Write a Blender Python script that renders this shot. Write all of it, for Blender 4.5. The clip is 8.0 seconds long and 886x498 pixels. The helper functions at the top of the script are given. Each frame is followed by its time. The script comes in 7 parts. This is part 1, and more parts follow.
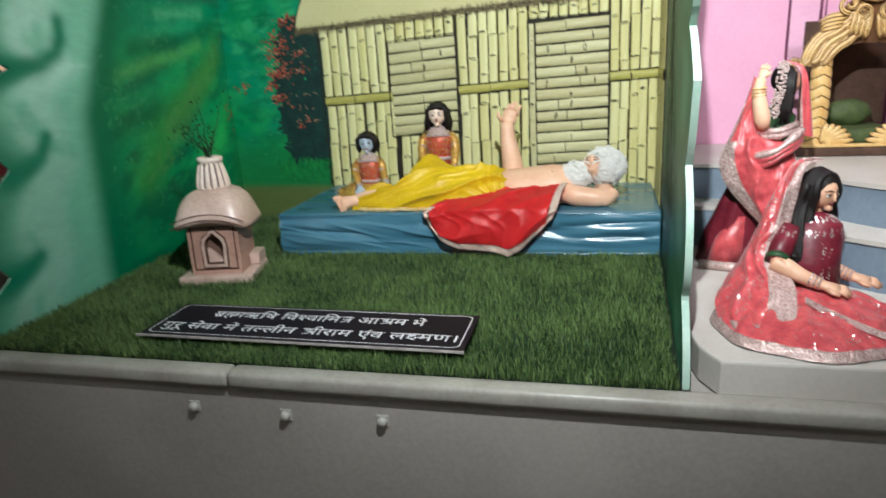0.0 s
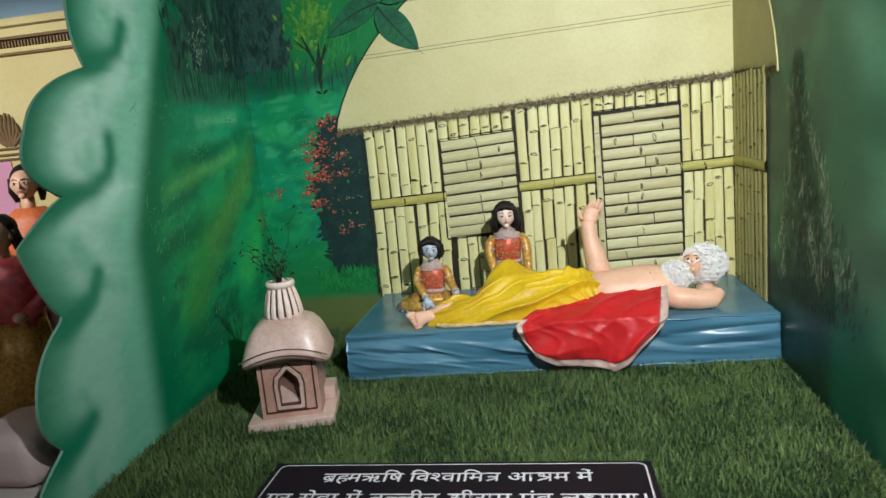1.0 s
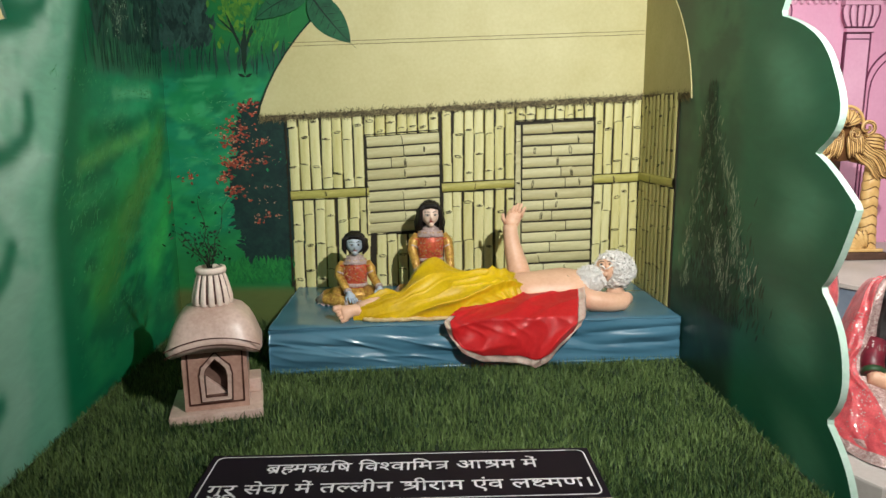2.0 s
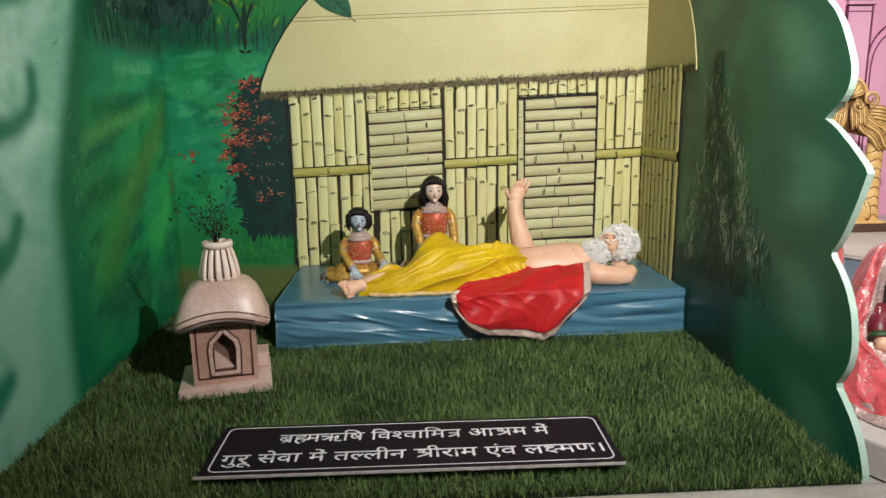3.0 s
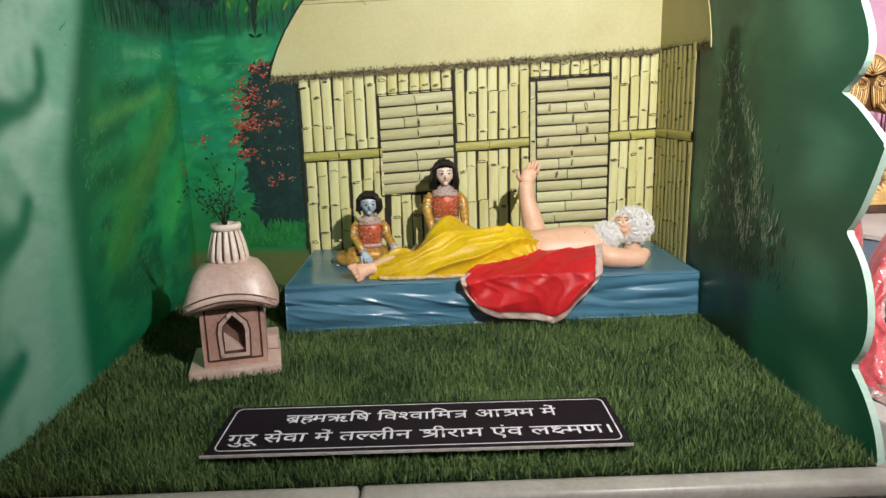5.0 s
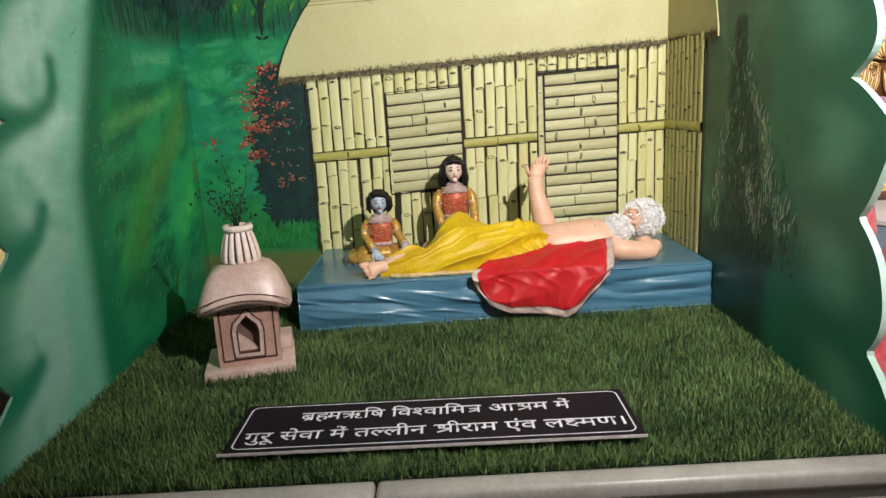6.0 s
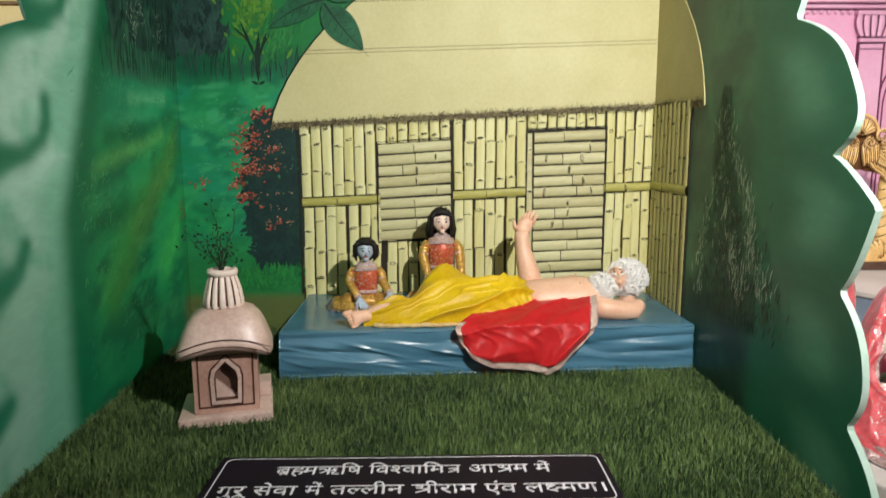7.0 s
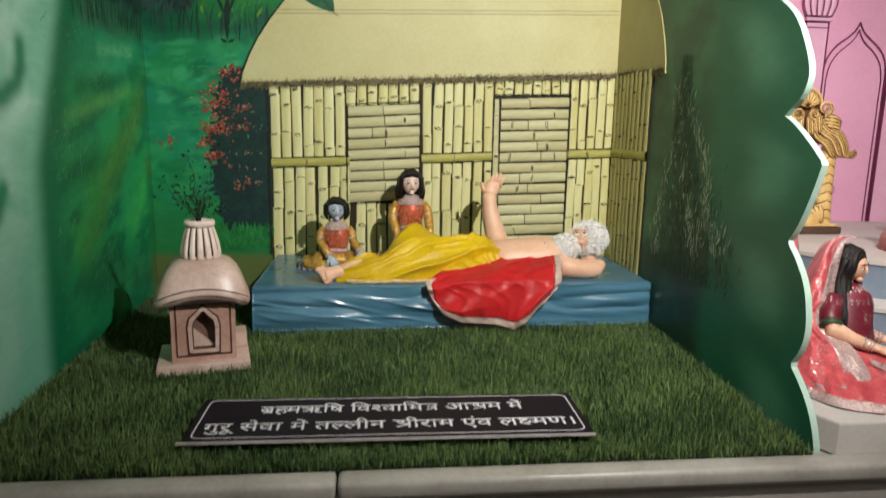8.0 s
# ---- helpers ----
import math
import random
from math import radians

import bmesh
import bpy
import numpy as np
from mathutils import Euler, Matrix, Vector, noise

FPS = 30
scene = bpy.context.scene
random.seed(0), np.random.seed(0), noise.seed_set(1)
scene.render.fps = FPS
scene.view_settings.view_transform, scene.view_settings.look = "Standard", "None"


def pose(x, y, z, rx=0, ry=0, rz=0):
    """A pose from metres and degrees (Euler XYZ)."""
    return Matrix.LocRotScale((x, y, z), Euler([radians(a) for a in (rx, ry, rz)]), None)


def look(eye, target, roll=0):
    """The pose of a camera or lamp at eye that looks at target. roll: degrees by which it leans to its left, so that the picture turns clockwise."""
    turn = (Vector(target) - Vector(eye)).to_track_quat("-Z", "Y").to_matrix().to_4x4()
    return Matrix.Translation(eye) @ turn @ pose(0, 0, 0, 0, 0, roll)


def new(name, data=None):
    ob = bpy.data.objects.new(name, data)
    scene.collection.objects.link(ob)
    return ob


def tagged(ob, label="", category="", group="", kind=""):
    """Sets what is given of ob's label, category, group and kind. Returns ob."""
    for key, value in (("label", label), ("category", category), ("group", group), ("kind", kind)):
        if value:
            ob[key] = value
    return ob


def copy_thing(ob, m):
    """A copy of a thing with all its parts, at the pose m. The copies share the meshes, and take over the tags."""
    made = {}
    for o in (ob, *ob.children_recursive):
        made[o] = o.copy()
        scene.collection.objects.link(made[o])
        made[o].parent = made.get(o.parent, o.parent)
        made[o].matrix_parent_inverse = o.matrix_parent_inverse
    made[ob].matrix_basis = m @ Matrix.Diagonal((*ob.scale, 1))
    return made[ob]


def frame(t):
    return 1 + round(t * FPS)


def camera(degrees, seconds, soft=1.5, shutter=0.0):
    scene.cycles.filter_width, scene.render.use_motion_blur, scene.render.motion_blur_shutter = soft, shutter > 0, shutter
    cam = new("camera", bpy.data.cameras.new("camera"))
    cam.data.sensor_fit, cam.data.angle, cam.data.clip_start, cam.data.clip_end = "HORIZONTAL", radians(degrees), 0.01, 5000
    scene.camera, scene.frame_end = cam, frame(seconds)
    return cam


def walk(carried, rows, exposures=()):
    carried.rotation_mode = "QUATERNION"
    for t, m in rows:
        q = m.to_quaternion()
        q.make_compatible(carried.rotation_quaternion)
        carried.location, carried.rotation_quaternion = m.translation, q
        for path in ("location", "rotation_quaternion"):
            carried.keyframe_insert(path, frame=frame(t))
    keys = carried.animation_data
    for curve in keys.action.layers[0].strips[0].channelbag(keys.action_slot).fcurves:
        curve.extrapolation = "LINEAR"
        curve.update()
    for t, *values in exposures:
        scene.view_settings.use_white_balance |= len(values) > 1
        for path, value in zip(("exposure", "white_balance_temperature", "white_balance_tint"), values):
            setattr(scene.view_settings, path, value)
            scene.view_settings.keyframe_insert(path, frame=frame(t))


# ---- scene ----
cam = camera(68.1, 8.0, shutter=0.3)
PATH = [
    (0, (0.084, 0.096, 1.470), (-0.384, 1.961, 0.917), -3.2),
    (0.1, (0.023, 0.102, 1.482), (-0.347, 1.976, 0.890), -2.3),
    (0.2, (-0.057, 0.099, 1.495), (-0.329, 1.992, 0.907), -1.0),
    (0.3, (-0.119, 0.103, 1.513), (-0.369, 1.999, 0.925), -0.7),
    (0.4, (-0.157, 0.122, 1.535), (-0.486, 2.025, 1.014), -2.0),
    (0.5, (-0.192, 0.164, 1.551), (-0.465, 2.075, 1.029), -2.6),
    (0.6, (-0.271, 0.180, 1.587), (-0.507, 2.102, 1.088), -4.4),
    (0.7, (-0.301, 0.225, 1.564), (-0.593, 2.149, 1.103), -5.3),
    (0.8, (-0.347, 0.252, 1.594), (-0.643, 2.176, 1.136), -5.8),
    (0.9, (-0.394, 0.266, 1.587), (-0.690, 2.207, 1.207), -5.9),
    (1, (-0.405, 0.268, 1.573), (-0.720, 2.213, 1.232), -5.4),
    (1.1, (-0.456, 0.277, 1.579), (-0.688, 2.231, 1.222), -5.0),
    (1.2, (-0.473, 0.268, 1.584), (-0.690, 2.227, 1.240), -4.0),
    (1.3, (-0.494, 0.249, 1.566), (-0.679, 2.216, 1.254), -3.5),
    (1.4, (-0.532, 0.247, 1.576), (-0.670, 2.220, 1.277), -3.4),
    (1.5, (-0.548, 0.233, 1.570), (-0.649, 2.209, 1.278), -2.5),
    (1.7, (-0.578, 0.230, 1.565), (-0.567, 2.201, 1.230), -1.4),
    (2.8, (-0.630, 0.220, 1.531), (-0.498, 2.181, 1.166), 0.0),
    (2.9, (-0.638, 0.222, 1.526), (-0.518, 2.182, 1.147), -0.5),
    (3, (-0.641, 0.224, 1.525), (-0.542, 2.183, 1.134), -0.9),
    (3.2, (-0.634, 0.220, 1.522), (-0.541, 2.181, 1.140), -1.1),
    (3.5, (-0.634, 0.218, 1.520), (-0.540, 2.180, 1.140), -1.4),
    (3.8, (-0.631, 0.220, 1.505), (-0.554, 2.181, 1.121), -1.1),
    (4, (-0.627, 0.226, 1.508), (-0.583, 2.183, 1.098), -1.2),
    (4.2, (-0.625, 0.226, 1.509), (-0.597, 2.182, 1.091), -1.3),
    (4.3, (-0.620, 0.229, 1.505), (-0.607, 2.186, 1.089), -1.4),
    (4.5, (-0.619, 0.232, 1.506), (-0.582, 2.186, 1.084), -1.1),
    (4.7, (-0.617, 0.233, 1.505), (-0.571, 2.186, 1.080), -1.3),
    (5.8, (-0.603, 0.227, 1.498), (-0.600, 2.184, 1.085), -2.6),
    (6, (-0.609, 0.226, 1.499), (-0.604, 2.180, 1.071), -3.0),
    (6.2, (-0.604, 0.230, 1.498), (-0.584, 2.181, 1.061), -2.4),
    (6.5, (-0.609, 0.229, 1.502), (-0.587, 2.191, 1.112), -2.0),
    (6.7, (-0.611, 0.223, 1.510), (-0.583, 2.192, 1.158), -1.6),
    (6.8, (-0.610, 0.221, 1.510), (-0.572, 2.191, 1.163), -1.4),
    (7, (-0.617, 0.230, 1.526), (-0.557, 2.207, 1.227), -0.2),
    (7.2, (-0.620, 0.208, 1.504), (-0.526, 2.193, 1.275), -0.1),
    (7.3, (-0.624, 0.201, 1.504), (-0.515, 2.183, 1.258), -0.3),
    (7.5, (-0.628, 0.201, 1.501), (-0.459, 2.176, 1.232), 0.2),
    (7.7, (-0.652, 0.182, 1.488), (-0.459, 2.155, 1.225), 0.1),
    (8, (-0.684, 0.159, 1.467), (-0.478, 2.115, 1.107), 1.1),
]
walk(cam, [(t, look(eye, target, roll)) for t, eye, target, roll in PATH], [(0.0, 0.0, 5900, 3), (0.5, -0.08, 5950, 3), (1.0, 0.0, 5950, 7), (1.5, -0.10, 6400, 8), (3.0, -0.12, 6500, 10), (4.5, 0.02, 6400, 11), (6.0, 0.06, 6400, 13), (7.0, -0.02, 6500, 10), (7.5, -0.13, 6550, 9), (8.0, -0.16, 6550, 9)])

# ---- light ----
world = bpy.data.worlds.new("world")
world.use_nodes = True
world.node_tree.nodes["Background"].inputs[0].default_value = (0.9, 0.95, 1.0, 1)
world.node_tree.nodes["Background"].inputs[1].default_value = 0.05
scene.world = world
scene.view_settings.exposure = 0.0


def lamp(name, kind, m, power, colour, **more):
    data = bpy.data.lights.new(name, kind)
    data.energy, data.color = power, colour
    ob = new(name, data)
    ob.matrix_world = m
    return data


# the flood lamp over the front of the scene, out of view, placed from shadows
d = lamp("flood_lamp_light", "SPOT", look((0.08, 0.60, 2.28), (-0.24, 2.8, 1.30)), 222, (1.0, 0.995, 0.95))
d.spot_size, d.spot_blend, d.shadow_soft_size = radians(119), 1.0, 0.014
# unseen flood lamps assumed for the two neighbouring scenes
d = lamp("flood_lamp_light", "SPOT", look((0.95, 1.35, 2.45), (1.0, 2.45, 1.30)), 58, (1.0, 0.97, 0.95))
d.spot_size, d.spot_blend, d.shadow_soft_size = radians(92), 0.8, 0.10
d = lamp("flood_lamp_light", "SPOT", look((-2.75, 0.70, 2.35), (-2.5, 2.6, 1.5)), 150, (1.0, 0.95, 0.86))
d.spot_size, d.spot_blend, d.shadow_soft_size = radians(50), 0.5, 0.05
# unseen fill lights added under the hall ceiling
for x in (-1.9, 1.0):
    d = lamp("hall_fill_light", "AREA", look((x, -0.4, 2.84), (x, -0.4, 0)), 6.5, (0.96, 1.0, 1.0))
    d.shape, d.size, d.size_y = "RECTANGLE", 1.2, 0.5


# ---- materials ----
def rgb(r, g, b):
    """Linear colour from 0 to 255 values."""
    return tuple(((v / 255) / 12.92 if v < 10 else (((v / 255) + 0.055) / 1.055) ** 2.4) for v in (r, g, b)) + (1.0,)


def material(name, base, dark=None, scale=12.0, rough=0.6, metal=0.0, bump=0.15, depth=0.004, grain=90.0, stretch=(1, 1, 1), sheen=0.0, island=0.0, objrand=0.0, spec=0.4):
    m = bpy.data.materials.new(name)
    m.use_nodes = True
    t = m.node_tree
    b = t.nodes["Principled BSDF"]
    b.inputs["Roughness"].default_value, b.inputs["Metallic"].default_value = rough, metal
    b.inputs["Specular IOR Level"].default_value = spec
    if sheen:
        b.inputs["Sheen Weight"].default_value = sheen
    co = t.nodes.new("ShaderNodeTexCoord")
    mp = t.nodes.new("ShaderNodeMapping")
    mp.inputs["Scale"].default_value = stretch
    t.links.new(co.outputs["Object"], mp.inputs[0])
    n1 = t.nodes.new("ShaderNodeTexNoise")
    n1.inputs["Scale"].default_value, n1.inputs["Detail"].default_value = scale, 5
    n2 = t.nodes.new("ShaderNodeTexNoise")
    n2.inputs["Scale"].default_value, n2.inputs["Detail"].default_value = grain, 3
    for n in (n1, n2):
        t.links.new(mp.outputs[0], n.inputs[0])
    mix = t.nodes.new("ShaderNodeMix")
    mix.data_type = "RGBA"
    ramp = t.nodes.new("ShaderNodeMapRange")
    ramp.inputs[1].default_value, ramp.inputs[2].default_value = 0.3, 0.7
    add = t.nodes.new("ShaderNodeMath")
    add.operation = "MULTIPLY_ADD"
    add.inputs[1].default_value = 0.35
    t.links.new(n2.outputs[0], add.inputs[0])
    sc = t.nodes.new("ShaderNodeMath")
    sc.operation = "MULTIPLY"
    sc.inputs[1].default_value = 0.65
    t.links.new(n1.outputs[0], sc.inputs[0])
    t.links.new(sc.outputs[0], add.inputs[2])
    t.links.new(add.outputs[0], ramp.inputs[0])
    dark = dark or tuple(v * 0.72 for v in base[:3]) + (1,)
    mix.inputs[6].default_value, mix.inputs[7].default_value = dark, base
    last = ramp.outputs[0]
    if island or objrand:
        rnd = t.nodes.new("ShaderNodeNewGeometry" if island else "ShaderNodeObjectInfo")
        ma = t.nodes.new("ShaderNodeMath")
        ma.operation = "MULTIPLY_ADD"
        ma.use_clamp = True
        ma.inputs[1].default_value = (island or objrand) * 2
        off = t.nodes.new("ShaderNodeMath")
        off.operation = "SUBTRACT"
        off.inputs[1].default_value = (island or objrand)
        t.links.new(last, off.inputs[0])
        t.links.new(rnd.outputs["Random Per Island" if island else "Random"], ma.inputs[0])
        t.links.new(off.outputs[0], ma.inputs[2])
        last = ma.outputs[0]
    t.links.new(last, mix.inputs[0])
    t.links.new(mix.outputs[2], b.inputs["Base Color"])
    if bump:
        bp = t.nodes.new("ShaderNodeBump")
        bp.inputs["Strength"].default_value, bp.inputs["Distance"].default_value = bump, depth
        t.links.new(add.outputs[0], bp.inputs["Height"])
        t.links.new(bp.outputs[0], b.inputs["Normal"])
    return m


def wall_paint(name, rough=0.45):
    """Brushed paint whose broad colours lie in the mesh's colour attribute, with brush grain on top."""
    m = bpy.data.materials.new(name)
    m.use_nodes = True
    t = m.node_tree
    b = t.nodes["Principled BSDF"]
    b.inputs["Roughness"].default_value = rough
    b.inputs["Specular IOR Level"].default_value = 0.35
    at = t.nodes.new("ShaderNodeAttribute")
    at.attribute_name = "paint"
    co = t.nodes.new("ShaderNodeTexCoord")
    mp = t.nodes.new("ShaderNodeMapping")
    mp.inputs["Scale"].default_value, mp.inputs["Rotation"].default_value = (1.0, 1.0, 2.6), (0.5, 0.3, 0)
    t.links.new(co.outputs["Object"], mp.inputs[0])
    n1 = t.nodes.new("ShaderNodeTexNoise")
    n1.inputs["Scale"].default_value, n1.inputs["Detail"].default_value, n1.inputs["Distortion"].default_value = 14, 8, 0.6
    t.links.new(mp.outputs[0], n1.inputs[0])
    n2 = t.nodes.new("ShaderNodeTexNoise")
    n2.inputs["Scale"].default_value = 160
    t.links.new(mp.outputs[0], n2.inputs[0])
    hsv = t.nodes.new("ShaderNodeHueSaturation")
    mr = t.nodes.new("ShaderNodeMapRange")
    mr.inputs[1].default_value, mr.inputs[2].default_value, mr.inputs[3].default_value, mr.inputs[4].default_value = 0.3, 0.7, 0.93, 1.07
    t.links.new(n1.outputs[0], mr.inputs[0])
    t.links.new(at.outputs["Color"], hsv.inputs["Color"])
    t.links.new(mr.outputs[0], hsv.inputs["Value"])
    t.links.new(hsv.outputs[0], b.inputs["Base Color"])
    bp = t.nodes.new("ShaderNodeBump")
    bp.inputs["Strength"].default_value, bp.inputs["Distance"].default_value = 0.05, 0.002
    t.links.new(n2.outputs[0], bp.inputs["Height"])
    t.links.new(bp.outputs[0], b.inputs["Normal"])
    return m


M = {
    "jungle": wall_paint("painted_jungle"),
    "white_edge": material("white_cut_edge", rgb(190, 204, 194), rgb(150, 182, 164), 8, 0.5),
    "mint_edge": material("mint_cut_edge", rgb(150, 190, 170), rgb(104, 160, 134), 8, 0.5),
    "plaster": material("hall_plaster", rgb(205, 200, 190), rgb(185, 180, 170), 3, 0.8),
    "panel": material("front_panel_paint", rgb(176, 168, 162), rgb(150, 142, 136), 2.5, 0.4, bump=0.05),
    "ledge": material("ledge_stone", rgb(178, 172, 164), rgb(144, 136, 128), 9, 0.35, bump=0.08),
    "turf_base": material("turf_backing", rgb(22, 38, 20), rgb(12, 22, 12), 30, 0.95),
    "turf": material("turf_blades", rgb(114, 136, 78), rgb(32, 57, 31), 5, 0.55, bump=0, island=0.55, spec=0.3),
    "bamboo": material("bamboo_paint", rgb(230, 224, 170), rgb(210, 200, 130), 10, 0.5, stretch=(6, 6, 0.8), objrand=0.3, bump=0.1),
    "bamboo_grey": material("bamboo_grey_paint", rgb(216, 210, 164), rgb(186, 176, 128), 10, 0.5, stretch=(0.8, 6, 6), objrand=0.35, bump=0.1),
    "bamboo_belt": material("bamboo_belt_paint", rgb(200, 192, 108), rgb(152, 144, 66), 12, 0.5, stretch=(0.8, 6, 6), bump=0.1),
    "bamboo_streak": material("bamboo_streak_paint", rgb(170, 158, 84), rgb(132, 118, 58), 14, 0.5, stretch=(6, 6, 0.8), bump=0.1),
    # darker copy for the hut's side poles: partly paint, partly shade put into colour
    "bamboo_side": material("bamboo_shade_paint", rgb(202, 192, 132), rgb(166, 156, 100), 10, 0.55, stretch=(6, 6, 0.8), objrand=0.3, bump=0.1),
    "outline": material("outline_paint", rgb(50, 42, 24), rgb(26, 22, 14), 30, 0.7),
    "seam": material("roof_seam_paint", rgb(142, 128, 86), rgb(100, 88, 56), 30, 0.7),
    "roof": material("thatch_cream_paint", rgb(216, 208, 158), rgb(200, 190, 134), 5, 0.55, bump=0.06),
    # gable copy of the roof cream, darkened partly by paint, partly as shade
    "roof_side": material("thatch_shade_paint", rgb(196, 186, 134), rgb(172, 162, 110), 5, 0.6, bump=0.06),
    "fringe": material("thatch_fringe_paint", rgb(104, 92, 66), rgb(60, 52, 38), 60, 0.8),
    "fringe_hair": material("thatch_hair_paint", rgb(150, 136, 98), rgb(36, 30, 20), 60, 0.8, island=0.6),
    "satin": material("blue_satin", rgb(88, 132, 152), rgb(54, 98, 122), 2.2, 0.25, bump=0.10, depth=0.010, stretch=(1.0, 1.0, 1.4), grain=7, spec=0.8),
    "leaf_dark": material("leaf_paint", rgb(34, 108, 68), rgb(16, 72, 48), 18, 0.5, bump=0.1),
    "leaf_mid": material("leaf_mid_paint", rgb(46, 138, 66), rgb(20, 100, 52), 20, 0.5, island=0.4),
    "leaf_line": material("leaf_vein_paint", rgb(12, 50, 34), None, 20, 0.6),
    "tree_dark": material("tree_paint", rgb(48, 86, 76), rgb(16, 46, 41), 20, 0.55, island=0.45),
    "meadow_pale": material("meadow_stroke_paint", rgb(104, 180, 128), rgb(40, 132, 80), 20, 0.55, island=0.5),
    "tree_yellow": material("tree_yellow_paint", rgb(98, 150, 44), rgb(50, 116, 44), 20, 0.55, island=0.5),
    "shrub": material("shrub_paint", rgb(26, 60, 54), rgb(16, 42, 42), 18, 0.6, island=0.3),
    "flower": material("flower_paint", rgb(184, 80, 58), rgb(120, 50, 40), 30, 0.55, island=0.5),
    "flower_pale": material("flower_pale_paint", rgb(214, 168, 138), rgb(170, 98, 76), 30, 0.55, island=0.5),
    "stroke_pale": material("pale_stroke_paint", rgb(214, 230, 206), rgb(96, 144, 112), 20, 0.55, island=0.5),
    "stroke_yellow": material("yellow_stroke_paint", rgb(98, 148, 76), rgb(56, 130, 66), 20, 0.55, island=0.5),
    "plume": material("plume_stroke_paint", rgb(52, 104, 76), rgb(16, 48, 40), 20, 0.55, island=0.5),
}


# ---- helpers for building ----
def finish(name, bm, mats, parent=None, label="", smooth=False):
    me = bpy.data.meshes.new(name)
    bm.normal_update()
    bm.to_mesh(me)
    bm.free()
    for m in (mats if isinstance(mats, (list, tuple)) else [mats]):
        me.materials.append(m)
    if smooth:
        me.shade_smooth()
    ob = new(name, me)
    ob.parent = parent
    if label:
        ob["label"] = label
    return ob


def part(name, bm, mats, parent, label="", smooth=False):
    return finish(name, bm, mats, parent, label, smooth)


def box(bm, x0, x1, y0, y1, z0, z1, mi=0, bevel=0.0):
    r = bmesh.ops.create_cube(bm, size=1, matrix=Matrix.LocRotScale(((x0 + x1) / 2, (y0 + y1) / 2, (z0 + z1) / 2), None, (x1 - x0, y1 - y0, z1 - z0)))
    faces = {f for v in r["verts"] for f in v.link_faces}
    for f in faces:
        f.material_index = mi
    if bevel:
        edges = list({e for f in faces for e in f.edges})
        bmesh.ops.bevel(bm, geom=edges, offset=bevel, segments=2, affect="EDGES", profile=0.6)
    return bm


def loft(bm, rings, seg=16, mi=0, caps=True):
    """Rings of (centre, half axis, half axis)."""
    loops = []
    for c, u, v in rings:
        c, u, v = Vector(c), Vector(u), Vector(v)
        loops.append([bm.verts.new(c + u * math.cos(a) + v * math.sin(a)) for a in (2 * math.pi * i / seg for i in range(seg))])
    for a, b in zip(loops, loops[1:]):
        for i in range(seg):
            bm.faces.new((a[i], a[(i + 1) % seg], b[(i + 1) % seg], b[i])).material_index = mi
    if caps:
        bm.faces.new(list(reversed(loops[0]))).material_index = mi
        bm.faces.new(loops[-1]).material_index = mi
    return loops


def tube(bm, pts, radii, seg=10, mi=0, squash=1.0):
    pts = [Vector(p) for p in pts]
    rings = []
    for i, p in enumerate(pts):
        d = (pts[min(i + 1, len(pts) - 1)] - pts[max(i - 1, 0)]).normalized()
        u = d.cross(Vector((0, 1, 0.03))).normalized()
        v = d.cross(u).normalized()
        r = radii[i] if isinstance(radii, (list, tuple)) else radii
        rings.append((p, u * r, v * r * squash))
    return loft(bm, rings, seg, mi)


def ball(bm, c, r, mi=0, sub=3, rough=0.0, freq=20.0):
    r = (r, r, r) if isinstance(r, (int, float)) else r
    res = bmesh.ops.create_icosphere(bm, subdivisions=sub, radius=1)
    for v in res["verts"]:
        k = 1 + (rough * noise.noise(v.co * freq / 10 + Vector(c) * 7) if rough else 0)
        v.co = Vector((v.co.x * r[0] * k, v.co.y * r[1] * k, v.co.z * r[2] * k)) + Vector(c)
    for f in {f for v in res["verts"] for f in v.link_faces}:
        f.material_index = mi
    return res["verts"]


def lathe(bm, c, prof, seg=24, mi=0, flute=0, depth=0.0):
    """prof: rows of radius and height over c."""
    loops = []
    for r, z in prof:
        loops.append([bm.verts.new(Vector(c) + Vector((math.cos(a), math.sin(a), 0)) * r * (1 - depth * (0.5 + 0.5 * math.cos(flute * a)) ** 3 if flute else 1) + Vector((0, 0, z))) for a in (2 * math.pi * i / seg for i in range(seg))])
    for a, b in zip(loops, loops[1:]):
        for i in range(seg):
            bm.faces.new((a[i], a[(i + 1) % seg], b[(i + 1) % seg], b[i])).material_index = mi
    bm.faces.new(list(reversed(loops[0]))).material_index = mi
    bm.faces.new(loops[-1]).material_index = mi


def slab_outline(bm, pts, place, thick, mi=0):
    """A flat plate from an outline in wall coordinates; place(u, v, d) gives the point d in front of the wall."""
    a = [bm.verts.new(place(u, v, thick)) for u, v in pts]
    b = [bm.verts.new(place(u, v, 0)) for u, v in pts]
    bm.faces.new(a).material_index = mi
    n = len(pts)
    for i in range(n):
        bm.faces.new((a[i], b[i], b[(i + 1) % n], a[(i + 1) % n])).material_index = mi


def daub(bm, place, u, v, length, width, angle, d, mi=0, bend=0.0):
    """One brush stroke on a wall: a thin lens shape."""
    ca, sa = math.cos(angle), math.sin(angle)
    ring = []
    for s, w in ((0, 0), (0.25, 0.8), (0.6, 1), (1, 0), (0.6, -1), (0.25, -0.8)):
        a, b = s * length, w * width / 2 + bend * length * s * s
        ring.append(bm.verts.new(place(u + a * ca - b * sa, v + a * sa + b * ca, d)))
    bm.faces.new(ring).material_index = mi


